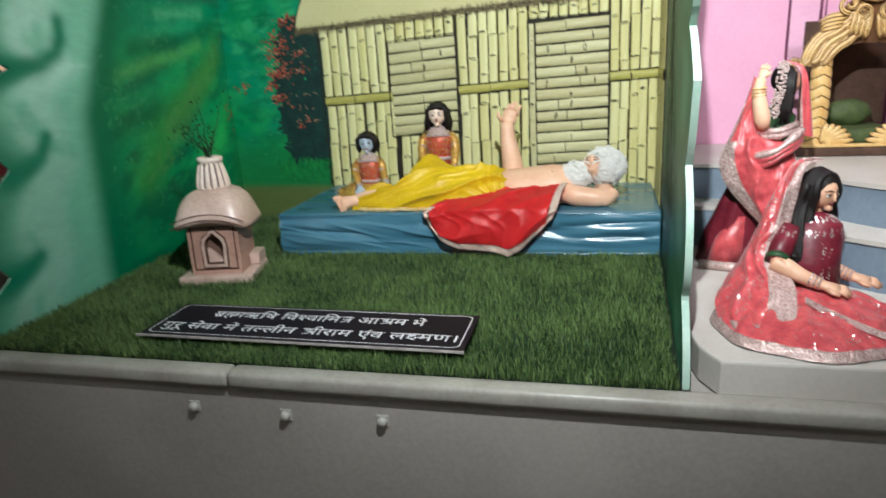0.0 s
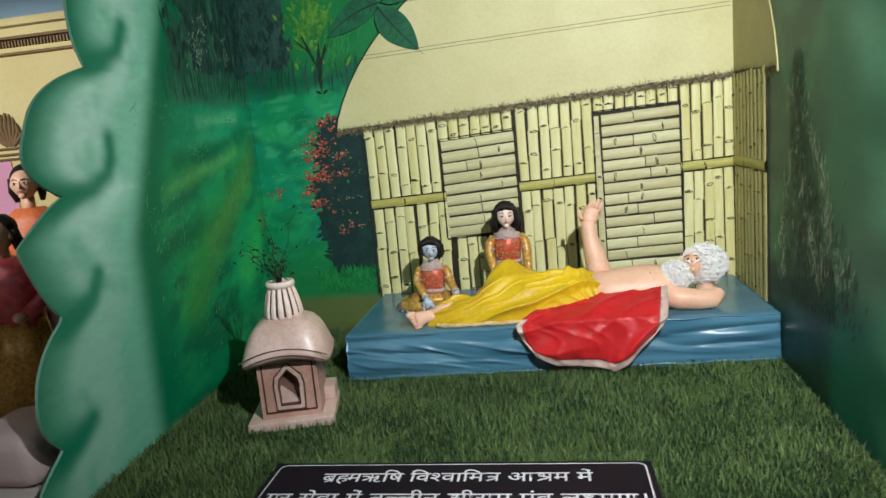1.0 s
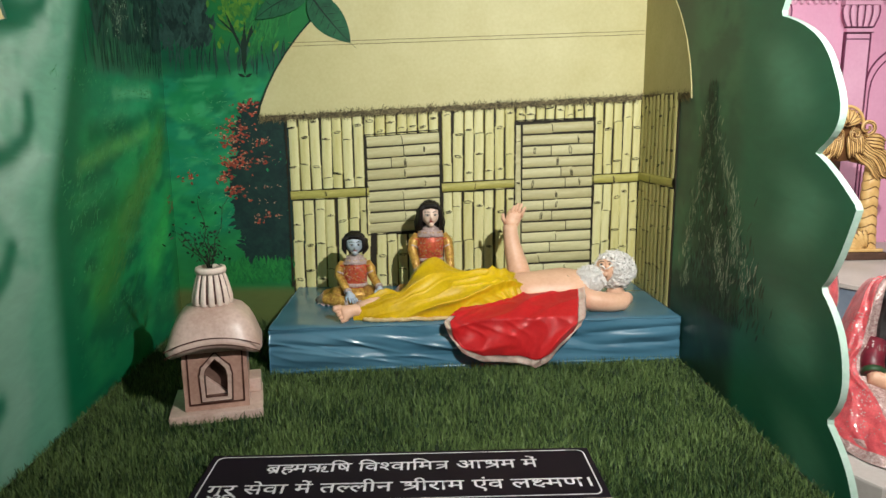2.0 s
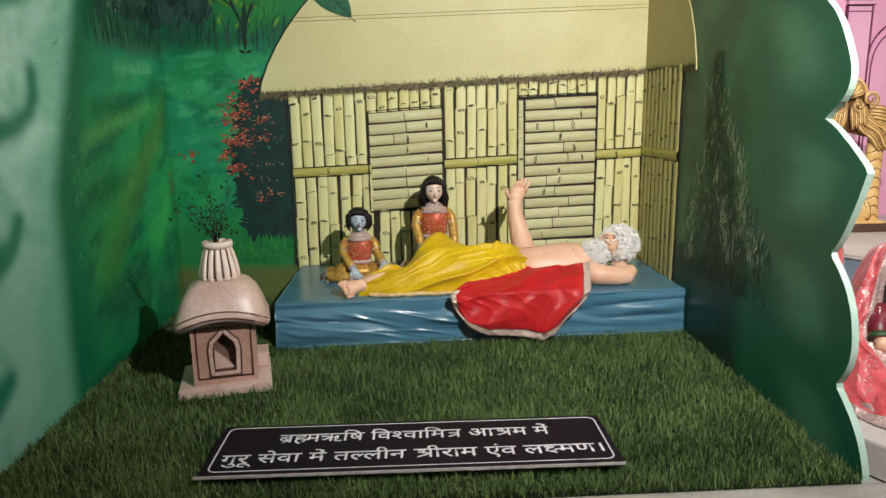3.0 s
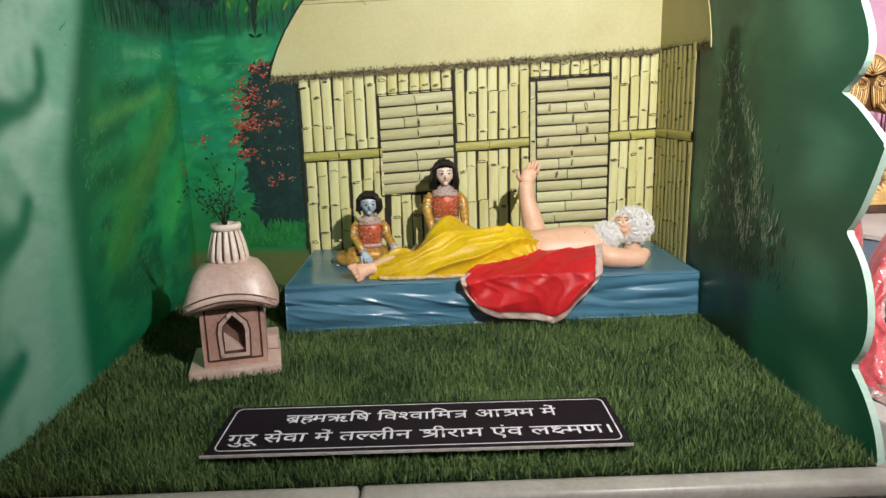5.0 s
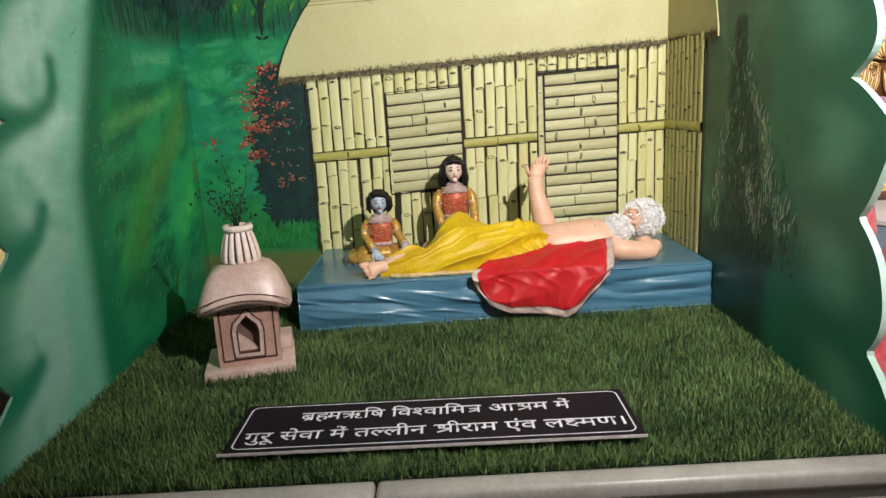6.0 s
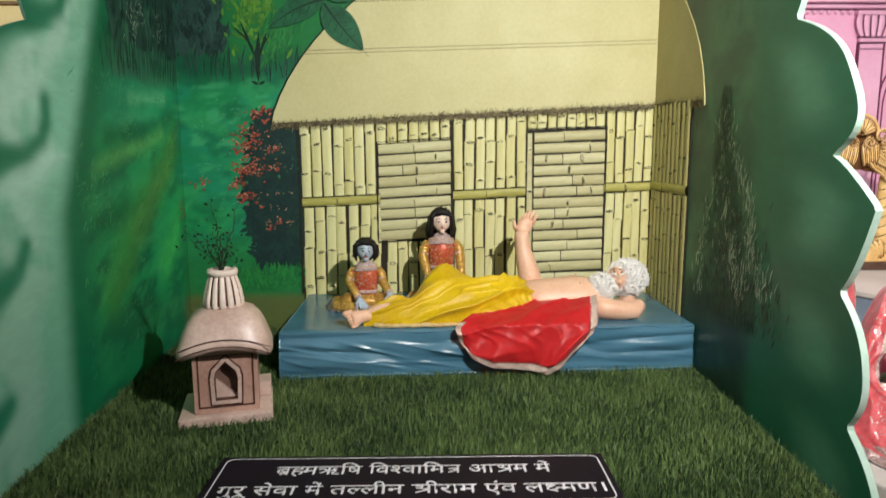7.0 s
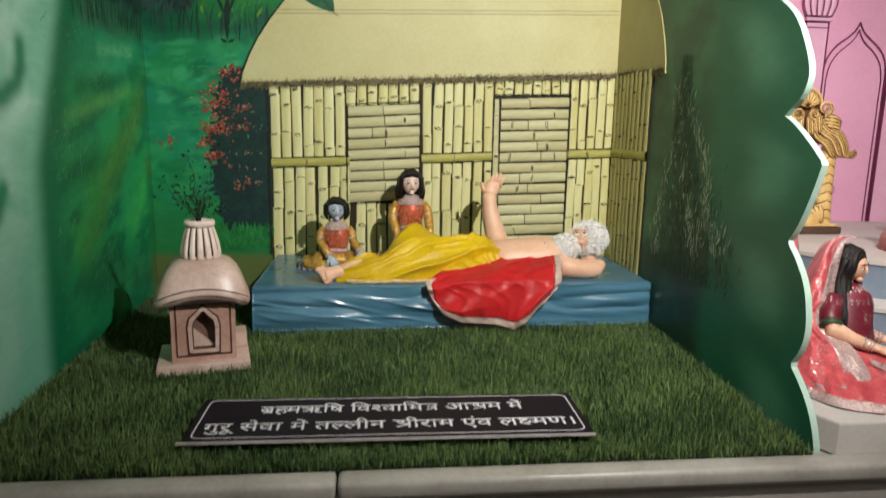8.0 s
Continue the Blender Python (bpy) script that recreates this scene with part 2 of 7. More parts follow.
# ---- the shell of the hall ----
GRASS, DECK, BACK, LEFT, RIGHT = 0.818, 0.797, 2.84, -1.555, 0.30


def structure(name, bm, mats, label, category="wall", smooth=False):
    return tagged(finish(name, bm, mats, None, "", smooth), label, category, "", "structure")


structure("floor", box(bmesh.new(), -5, 4, -2.2, 1.36, -0.1, 0), M["plaster"], "plain pale hall floor before the display", "floor")
structure("ceiling", box(bmesh.new(), -5, 4, -2.2, 3.1, 2.9, 3.0), M["plaster"], "plain white hall ceiling", "ceiling")
structure("wall_south", box(bmesh.new(), -5, 4, -2.3, -2.2, 0, 2.9), M["plaster"], "plain off-white wall behind the visitor")
structure("wall_west", box(bmesh.new(), -5.1, -5, -2.2, 3.1, 0, 2.9), M["plaster"], "plain off-white end wall of the hall")
structure("wall_east", box(bmesh.new(), 4, 4.1, -2.2, 3.1, 0, 2.9), M["plaster"], "plain off-white end wall of the hall")
structure("display_base", box(bmesh.new(), -5, 4, 1.33, 3.1, 0, DECK - 0.025), M["panel"], "grey-white painted front panel of the raised display", "display base")

# heights and depths of the notches between the lobes, and how far each lobe stands out
EDGE_LEFT = [(0.70, 1.42), (0.950, 1.508), (1.240, 1.590), (1.513, 1.663), (1.826, 1.832), (2.2, 1.93), (2.9, 2.0)]
EDGE_RIGHT = [(0.70, 1.40), (0.957, 1.490), (1.229, 1.555), (1.513, 1.622), (1.829, 1.812), (2.2, 1.90), (2.9, 1.98)]
LOBES_LEFT, LOBES_RIGHT = (0.085, 0.085, 0.145, 0.165, 0.07), (0.066, 0.068, 0.140, 0.146, 0.07)
TAPER, TAPER_LEFT = 0.035, 0.030


def wall_x(y):
    """The right wall stands a little askew, nearer the middle at its front."""
    return RIGHT - TAPER * (BACK - y)



def front_edge(z, right=False):
    """How far back the scalloped edge of a side wall lies at height z."""
    edge, out = (EDGE_RIGHT, LOBES_RIGHT) if right else (EDGE_LEFT, LOBES_LEFT)
    for k, ((z0, y0), (z1, y1)) in enumerate(zip(edge, edge[1:])):
        if z <= z1 or k == len(edge) - 2:
            u = min(max((z - z0) / (z1 - z0), 0), 1)
            bulge = out[min(k, 4)]
            if k == 2:
                shape = min(u / 0.64, (1 - u) / 0.36) ** 0.75
            else:
                shape = 1 - abs(2 * u - 1) ** (2.2, 2.4, 0, 3, 2.5, 2.5)[k]
            return y0 + (y1 - y0) * u - bulge * shape


def blend(a, b, k):
    k = min(max(k, 0), 1)
    return tuple(p + (q - p) * k for p, q in zip(a, b))


def smooth01(a, b, v):
    k = min(max((v - a) / (b - a), 0), 1)
    return k * k * (3 - 2 * k)


def cloud(u, v, su, sv, seed=0.0):
    return 0.5 + 0.5 * noise.fractal(Vector((u * su, v * sv, seed)), 0.8, 2.0, 4)


def lobe_of(z):
    for k, ((z0, _), (z1, _)) in enumerate(zip(EDGE_RIGHT, EDGE_RIGHT[1:])):
        if z <= z1:
            return k, (z - z0) / (z1 - z0)
    return 5, 0.5


MINT, MINT_EDGE = rgb(134, 198, 172), rgb(24, 122, 92)
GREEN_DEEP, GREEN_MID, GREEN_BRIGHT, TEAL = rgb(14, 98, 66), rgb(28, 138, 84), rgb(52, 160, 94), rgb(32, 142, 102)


CURLS = [
    [(1.50, 0.935), (1.56, 0.95), (1.62, 0.98)],
    [(1.58, 1.215), (1.64, 1.232), (1.70, 1.262), (1.735, 1.31)],
    [(1.62, 1.503), (1.70, 1.512), (1.78, 1.524), (1.845, 1.556), (1.872, 1.60), (1.874, 1.645)],
    [(1.83, 1.835), (1.90, 1.850), (1.98, 1.885), (2.02, 1.95)],
]


def along(pts, y, z):
    """How far the point lies from a line of points."""
    near = 9.0
    for (ya, za), (yb, zb) in zip(pts, pts[1:]):
        q = min(1, max(0, ((y - ya) * (yb - ya) + (z - za) * (zb - za)) / ((yb - ya) ** 2 + (zb - za) ** 2)))
        near = min(near, math.hypot(y - ya - q * (yb - ya), z - za - q * (zb - za)))
    return near


def wash(y, z, pts, width, soft=0.35, seed=0.0):
    """The strength of a broad brushed stroke along a line, with streaky ends."""
    d = along(pts, y + 0.02 * (cloud(y, z, 9, 16, seed) - 0.5), z + 0.02 * (cloud(y, z, 9, 16, seed + 3) - 0.5))
    return math.exp(-(d / width) ** 2) * (1 - soft + soft * cloud(y * 2, z * 2, 14, 14, seed + 1))


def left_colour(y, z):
    e = y - front_edge(z)
    inner = blend(GREEN_DEEP, GREEN_MID, smooth01(0.35, 0.65, cloud(y + 0.5 * z, z - 0.3 * y, 3.0, 7.0)))
    inner = blend(inner, GREEN_BRIGHT, 0.5 * smooth01(0.5, 0.75, cloud(y * 0.7 - z * 0.6, z, 8, 10, 4.0)))
    inner = blend(inner, TEAL, 0.7 * smooth01(1.55, 1.62, z) * (1 - smooth01(1.74, 1.8, z)))
    # pale hill lines and the dark slopes between them
    inner = blend(inner, rgb(104, 186, 140), 0.85 * wash(y, z, [(2.38, 1.69), (2.52, 1.705), (2.68, 1.71)], 0.022, 0.5, 2))
    inner = blend(inner, rgb(64, 172, 120), 0.8 * wash(y, z, [(2.28, 1.60), (2.36, 1.622), (2.46, 1.645), (2.6, 1.64)], 0.028, 0.5, 5))
    inner = blend(inner, rgb(8, 88, 54), 0.8 * wash(y, z, [(2.2, 1.57), (2.4, 1.59), (2.6, 1.615), (2.8, 1.66)], 0.035, 0.3, 7))
    inner = blend(inner, rgb(96, 172, 92), 0.85 * wash(y, z, [(2.08, 1.475), (2.28, 1.515), (2.47, 1.545), (2.64, 1.585)], 0.026, 0.5, 9))
    inner = blend(inner, rgb(46, 158, 98), 0.8 * wash(y, z, [(2.05, 1.36), (2.25, 1.40), (2.45, 1.44)], 0.045, 0.4, 11))
    inner = blend(inner, rgb(8, 74, 48), 0.75 * wash(y, z, [(2.0, 1.29), (2.15, 1.33), (2.3, 1.35)], 0.05, 0.3, 13))
    # the olive swathe that runs down from the corner
    sw = [(2.82, 1.60), (2.72, 1.52), (2.60, 1.43), (2.42, 1.335), (2.28, 1.24), (2.16, 1.10)]
    inner = blend(inner, rgb(58, 140, 62), 0.9 * wash(y, z, sw, 0.075, 0.3, 15))
    inner = blend(inner, rgb(98, 150, 80), 0.7 * wash(y, z, sw[:2] + [(2.66, 1.46), (2.5, 1.36), (2.36, 1.27)], 0.045, 0.8, 17))
    inner = blend(inner, rgb(64, 180, 86), 0.8 * wash(y, z, [(2.84, 1.36), (2.74, 1.24), (2.6, 1.12)], 0.07, 0.5, 19))
    # darker green towards the ground, put into the wall colour
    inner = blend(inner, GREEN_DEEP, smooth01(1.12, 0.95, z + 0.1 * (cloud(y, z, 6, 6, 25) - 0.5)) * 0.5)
    # colours brightened towards the corner to make up for weak lamp light there
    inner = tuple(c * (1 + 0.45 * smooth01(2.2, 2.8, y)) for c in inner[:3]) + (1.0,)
    # the grove's shade at the top
    inner = blend(inner, rgb(58, 106, 84), 0.7 * smooth01(1.73, 1.77, z + 0.03 * (cloud(y, z, 8, 5, 3) - 0.5)) * smooth01(2.18, 2.26, y))
    crown = max(math.exp(-(((y - c) / w) ** 4)) * smooth01(b - 0.02, b + 0.03, z + 0.012 * (cloud(y, z, 30, 30, 8) - 0.5)) for c, w, b in ((2.315, 0.075, 1.835), (2.50, 0.10, 1.865), (2.68, 0.09, 1.86), (2.81, 0.08, 1.86)))
    inner = blend(inner, blend(rgb(22, 56, 48), rgb(58, 98, 88), smooth01(0.45, 0.75, cloud(y, z, 40, 7, 14))), 0.86 * crown)
    inner = blend(inner, rgb(78, 120, 100), 0.75 * smooth01(1.84, 1.9, z) * max(math.exp(-((y - c) / 0.012) ** 2) for c in (2.395, 2.60, 2.745)) * (0.4 + 0.6 * cloud(y, z, 30, 6, 6)))
    inner = blend(inner, back_colour(LEFT, z), smooth01(2.72, 2.84, y) * smooth01(1.85, 1.72, z))
    # the airbrushed lobes
    rim = 1.90 + 0.42 * max(0, z - 1.36) + 0.05 * (z - 1.05)
    mint = blend(MINT_EDGE, MINT, smooth01(-0.01, 0.125, e))
    mint = blend(mint, rgb(186, 226, 210), 0.80 * smooth01(0.07, 0.14, e) * smooth01(0.36, 0.22, e) * smooth01(0.25, 0.55, cloud(y, z, 4, 4, 15)))
    # the mint colour turns darker and greener towards the lower lobes
    mint = blend(mint, rgb(84, 150, 120), 0.5 * smooth01(1.55, 1.2, z))
    near = min(along(pts, y, z) for pts in CURLS)
    mint = blend(mint, MINT_EDGE, 0.95 * math.exp(-(near / (0.028 + 0.022 * smooth01(0.18, 0.0, e))) ** 2.4))
    strip = blend(rgb(14, 108, 72), inner, smooth01(rim + 0.06, rim + 0.20, y))
    return blend(mint, strip, smooth01(rim - 0.065, rim + 0.045, y))


def right_colour(y, z):
    e = y - front_edge(z, True)
    k, u = lobe_of(z)
    inner = blend(rgb(30, 92, 70), rgb(50, 120, 88), smooth01(0.35, 0.65, cloud(y, z, 4, 5, 6)))
    # the plume of a cypress, wide at its foot
    wide = 0.05 + 0.20 * smooth01(1.66, 1.1, z)
    axis = 2.17 - 0.10 * smooth01(1.6, 1.1, z)
    plume = math.exp(-((y - axis) / wide) ** 4) * smooth01(1.70, 1.55, z)
    inner = blend(inner, rgb(40, 86, 58), 0.7 * plume * smooth01(0.3, 0.6, cloud(y, z, 16, 9, 8)))
    # darkening towards the ground and the hut's corner, put into the wall colour
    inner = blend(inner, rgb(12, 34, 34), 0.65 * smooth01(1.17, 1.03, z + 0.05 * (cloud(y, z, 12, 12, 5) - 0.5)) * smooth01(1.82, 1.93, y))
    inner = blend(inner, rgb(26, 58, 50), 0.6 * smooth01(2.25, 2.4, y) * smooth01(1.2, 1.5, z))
    lobe = blend(rgb(32, 108, 82), rgb(80, 146, 118), smooth01(0.03, 0.16, e) * smooth01(0.34, 0.18, e) * smooth01(0.05, 0.4, u) * smooth01(1.0, 0.6, u))
    lobe = blend(lobe, rgb(26, 112, 84), 0.7 * math.exp(-((y - 1.90 - 0.1 * (z - 1.3)) / 0.06) ** 2))
    return blend(lobe, inner, smooth01(1.90, 1.98, y - 0.12 * max(0, z - 1.3)))


def back_colour(x, z):
    g = blend(GREEN_MID, TEAL, smooth01(0.3, 0.6, cloud(x, z, 4, 6, 1)))
    g = blend(g, GREEN_BRIGHT, 0.7 * smooth01(0.5, 0.7, cloud(x, z, 6, 10, 5)))
    g = blend(g, rgb(70, 176, 118), 0.7 * max(0, min(1, (abs(noise.noise(Vector((x * 9 + z * 5, z * 26 - x * 8, 3)))) - 0.28) * 5)) * smooth01(1.3, 1.4, z))
    g = blend(g, GREEN_DEEP, 0.5 * smooth01(0.52, 0.68, cloud(x + 0.4 * z, z, 7, 14, 12)))
    g = blend(g, rgb(40, 120, 60), 0.8 * smooth01(1.25, 1.05, z))
    g = blend(g, rgb(104, 104, 58), 0.8 * smooth01(0.97, 0.93, z))
    g = blend(g, rgb(16, 78, 54), 0.8 * smooth01(1.74, 1.86, z))
    g = blend(g, rgb(34, 128, 60), 0.7 * smooth01(1.8, 1.95, z) * smooth01(-1.42, -1.34, x))
    return g


def painted(name, place, colour, u0, u1, v0, v1, step, label, edged=False, right=False):
    """A painted wall as a fine sheet with its colours, from wall coordinates; edged: cut along the scallops."""
    nv = int((v1 - v0) / step)
    nu = int((u1 - u0) / step)
    verts, cols = [], []
    for j in range(nv + 1):
        v = v0 + (v1 - v0) * j / nv
        a = front_edge(v, right) if edged else u0
        for i in range(nu + 1):
            u = a + (u1 - a) * i / nu
            verts.append(place(u, v, 0))
            cols.append(colour(u, v))
    w = nu + 1
    faces = [(j * w + i, j * w + i + 1, (j + 1) * w + i + 1, (j + 1) * w + i) for j in range(nv) for i in range(nu)]
    me = bpy.data.meshes.new(name)
    me.from_pydata([tuple(p) for p in verts], [], faces)
    at = me.color_attributes.new("paint", "FLOAT_COLOR", "POINT")
    at.data.foreach_set("color", [c for col in cols for c in (*col[:3], 1.0)])
    me.materials.append(M["jungle"])
    me.shade_smooth()
    return tagged(new(name, me), label, "wall", "", "structure")


def on_back(u, v, d):
    return Vector((u, BACK - d, v))


def on_left(u, v, d):
    return Vector((LEFT + TAPER_LEFT * (BACK - u) + d, u, v))


def on_right(u, v, d):
    return Vector((wall_x(u) - d, u, v))


wall_back = painted("wall_north", on_back, back_colour, LEFT, RIGHT, 0.78, 2.9, 0.012, "back wall painted with a green jungle clearing and trees")
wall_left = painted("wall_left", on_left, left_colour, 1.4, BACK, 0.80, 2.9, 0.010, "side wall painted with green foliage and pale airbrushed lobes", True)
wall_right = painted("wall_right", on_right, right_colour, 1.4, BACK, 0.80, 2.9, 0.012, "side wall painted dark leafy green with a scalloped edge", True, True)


def backing(name, place, parent, edge, depth=0.008, right=False):
    """The board behind a scalloped painted wall, whose cut edge shows white."""
    bm = bmesh.new()
    zs = [0.80 + 2.1 * i / 180 for i in range(181)]
    fr = [(bm.verts.new(place(front_edge(z, right), z, 0)), bm.verts.new(place(front_edge(z, right), z, -depth)), bm.verts.new(place(BACK, z, -depth))) for z in zs]
    for a, b in zip(fr, fr[1:]):
        bm.faces.new((a[0], a[1], b[1], b[0])).material_index = 0
        bm.faces.new((a[1], a[2], b[2], b[1])).material_index = 1
    return part(name, bm, [edge, M["leaf_dark"]], parent, "board with a white cut edge")


backing("scalloped_board", on_left, wall_left, M["mint_edge"])
backing("scalloped_board", on_right, wall_right, M["white_edge"], 0.015, True)
structure("wall_behind", box(bmesh.new(), -5, 4, BACK + 0.02, 3.1, 0.7, 2.9), M["plaster"], "plain wall behind the painted panels")

# the stone ledge along the front, in lengths
joints = [-5.0, -3.96, -2.36, -0.757, 0.845, 2.45, 4.0]
for a, b in zip(joints, joints[1:]):
    bm = box(bmesh.new(), a + 0.0015, b - 0.0015, 1.312, 1.366, DECK - 0.034, DECK + 0.006, bevel=0.011)
    structure("ledge", bm, M["ledge"], "rounded off-white stone edging along the display front", "ledge", True)


# ---- the painted bamboo hut ----
def thing(name, x=0.0, y=0.0, z=0.0):
    ob = new(name)
    ob.location = (x, y, z)
    ob.empty_display_size = 0.05
    return ob


def rod_mesh(name, mat, place_axis, length, width, rings, rng):
    """A flat-backed half-round painted pole along its own z (or x), with node rings and ink marks."""
    bm = bmesh.new()
    n = 6
    cut = [0.0] + sorted(rings) + [1.0]
    levels = []
    off = rng.uniform(-0.03, 0.03) * width
    for s in cut:
        if s in (0.0, 1.0):
            levels.append((s, 0.95, off))
        else:
            levels += [(s - 0.006 / length, 0.98, off), (s - 0.002 / length, 1.05, off)]
            off = rng.uniform(-0.06, 0.06) * width
            levels += [(s + 0.002 / length, 1.05, off), (s + 0.006 / length, 0.96, off)]
    rows = []
    for s, k, o in levels:
        row = []
        for i in range(n + 1):
            a = math.pi * i / n
            w, h = -math.cos(a) * width / 2 * k + o, math.sin(a) * 0.005 * k
            row.append(bm.verts.new((w, -h, s * length) if place_axis == "z" else (s * length, -h, w)))
        rows.append(row)
    dark = rng.choice((0, 0, n - 1, n - 1, None))
    for a, b in zip(rows, rows[1:]):
        for i in range(n):
            f = bm.faces.new((a[i], a[i + 1], b[i + 1], b[i]) if place_axis == "z" else (b[i], b[i + 1], a[i + 1], a[i]))
            f.material_index = 2 if i == dark else 0

    def ink(p, r, q, t, w):
        """One pen stroke from (p, r) to (q, t), across and along the pole."""
        d = Vector((q - p, t - r)).normalized() * w * 1.3
        vs = [bm.verts.new((a, -0.0068, b) if place_axis == "z" else (b, -0.0066, a)) for a, b in ((p + d.y, r - d.x), (q + d.y * 0.3, t - d.x * 0.3), (q - d.y * 0.3, t + d.x * 0.3), (p - d.y, r + d.x))]
        bm.faces.new(vs if place_axis == "z" else list(reversed(vs))).material_index = 1

    for s in rings:
        c, k = s * length, rng.uniform(-0.003, 0.003)
        half = width * rng.uniform(0.26, 0.46)
        mid = rng.uniform(-0.12, 0.12) * width
        gap = rng.uniform(0.002, 0.0045)
        style = rng.random()
        if style < 0.75:
            ink(mid - half, c - k, mid, c + gap - k * 0.4, 0.0014)
            ink(mid, c + gap - k * 0.4, mid + half, c + k, 0.0014)
        if style > 0.3:
            ink(mid - half * 0.9, c - gap - k, mid + half * 0.2, c - gap * 1.6, 0.0017)
            ink(mid + half * 0.2, c - gap * 1.6, mid + half, c - gap * 0.4 + k, 0.0013)
        if style > 0.6:
            ink(mid - half * 0.3, c - gap * 0.3, mid + half * 0.35, c - gap * 0.2, 0.0024)
    me = bpy.data.meshes.new(name)
    bm.normal_update()
    bm.to_mesh(me)
    bm.free()
    me.materials.append(mat)
    me.materials.append(M["outline"])
    me.materials.append(M["bamboo_streak"] if mat is M["bamboo"] else mat)
    me.shade_smooth()
    return me


hut = tagged(thing("bamboo_hut", -0.4, BACK, 0.93), "painted bamboo hut with a cream thatched roof on the back wall", "hut")
rng = random.Random(5)


def hang(me, m, parent, name):
    ob = new(name, me)
    ob.parent = parent
    ob.matrix_parent_inverse = Matrix.Translation(-parent.location)
    ob.matrix_basis = m
    return ob


SIDE = Matrix.Rotation(radians(-90) - math.atan(TAPER), 4, "Z")  # turns a piece of the back wall onto the right wall


def poles(x0, x1, n, low, high, mat, parent, side=False):
    """Upright poles between two sloping lines low(x) and high(x)."""
    step = (x1 - x0) / n
    for i in range(n):
        x = x0 + (i + 0.5) * step
        a, b = low(x), high(x)
        length = b - a + rng.uniform(-0.006, 0.004)
        count = max(1, round(length / 0.125))
        rings = [min(0.95, max(0.05, (k + 0.5) / count + rng.uniform(-0.3, 0.3) / count)) for k in range(count)]
        me = rod_mesh("pole", mat, "z", length, step * rng.uniform(0.87, 0.935), rings, rng)
        lean = Matrix.Rotation(radians(rng.uniform(-0.8, 0.8)), 4, "Y")
        m = (Matrix.Translation((wall_x(x) - 0.004, x, a)) @ SIDE if side else Matrix.Translation((x, BACK - 0.004, a))) @ lean
        hang(me, m, parent, "bamboo_pole")


def slats(x0, x1, n, z0, z1, tilt, mat, parent):
    """Horizontal canes of a shutter, each row of one or two lengths."""
    step = (z1 - z0) / n
    for i in range(n):
        z = z0 + (i + 0.5) * step
        split = rng.uniform(0.3, 0.7) if rng.random() < 0.45 else None
        for a, b in ([(0, split), (split, 1)] if split else [(0, 1)]):
            length = (x1 - x0) * (b - a) - 0.003
            rings = [] if split and rng.random() < 0.6 else [rng.uniform(0.2, 0.8)]
            me = rod_mesh("cane", mat, "x", length, step * rng.uniform(0.86, 0.93), rings, rng)
            x = x0 + (x1 - x0) * a
            hang(me, Matrix.Translation((x, BACK - 0.004, z + tilt * (x - x0))) @ Matrix.Rotation(-math.atan(tilt) + radians(rng.uniform(-0.4, 0.4)), 4, "Y"), parent, "bamboo_cane")


def line(xa, za, xb, zb):
    return lambda x: za + (zb - za) * (x - xa) / (xb - xa)


def add_plate(name, pts, place, thick, mat, parent, label=""):
    bm = bmesh.new()
    slab_outline(bm, pts, place, thick)
    ob = part(name, bm, mat, parent, label)
    ob.matrix_parent_inverse = Matrix.Translation(-parent.location)
    return ob


eave = line(-1.2, 1.628, 0.305, 1.70)
belt = line(-1.09, 1.322, 0.31, 1.382)
foot_line = lambda x: 0.925
add_plate("wall_backing", [(-1.098, 0.925), (RIGHT - 0.002, 0.925), (RIGHT - 0.002, 1.70), (-1.098, 1.63)], on_back, 0.003, M["outline"], hut, "dark ink lines between the poles")
add_plate("side_backing", [(2.43, 0.925), (BACK - 0.004, 0.925), (BACK - 0.004, 1.70), (2.43, 1.68)], on_right, 0.003, M["outline"], hut)
B = M["bamboo"]
up = lambda x: belt(x) + 0.018
dn = lambda x: belt(x) - 0.018
poles(-1.095, -0.80, 7, up, eave, B, hut)
poles(-1.095, -0.785, 7, foot_line, dn, B, hut)
poles(-0.80, -0.505, 7, line(-0.79, 1.55, -0.52, 1.568), eave, B, hut)
poles(-0.765, -0.50, 6, foot_line, lambda x: 1.168, B, hut)
poles(-0.495, -0.205, 7, up, eave, B, hut)
poles(-0.495, -0.205, 7, foot_line, dn, B, hut)
poles(-0.205, 0.105, 8, line(-0.2, 1.603, 0.1, 1.613), eave, B, hut)
poles(-0.202, -0.176, 1, foot_line, lambda x: 1.592, M["bamboo_grey"], hut)
poles(0.108, RIGHT - 0.003, 5, up, eave, B, hut)
poles(0.108, RIGHT - 0.003, 5, foot_line, dn, B, hut)
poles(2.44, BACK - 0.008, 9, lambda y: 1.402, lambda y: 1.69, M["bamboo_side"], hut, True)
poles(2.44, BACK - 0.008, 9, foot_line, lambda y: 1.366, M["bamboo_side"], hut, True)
window = new("window_shutter")
window.parent = hut
door = new("hut_door")
door.parent = hut
window["label"], door["label"] = "closed window shutter of horizontal grey canes", "closed door of horizontal grey canes"
for ob in (window, door):
    ob.location = (0, 0, 0.2)


def hang_under(parent, fn, *args):
    """Builds pieces under a part of the hut."""
    made = set(bpy.data.objects)
    fn(*args, hut)
    for ob in set(bpy.data.objects) - made:
        ob.parent = parent
        ob.matrix_parent_inverse = Matrix.Translation(-(hut.location + parent.location))


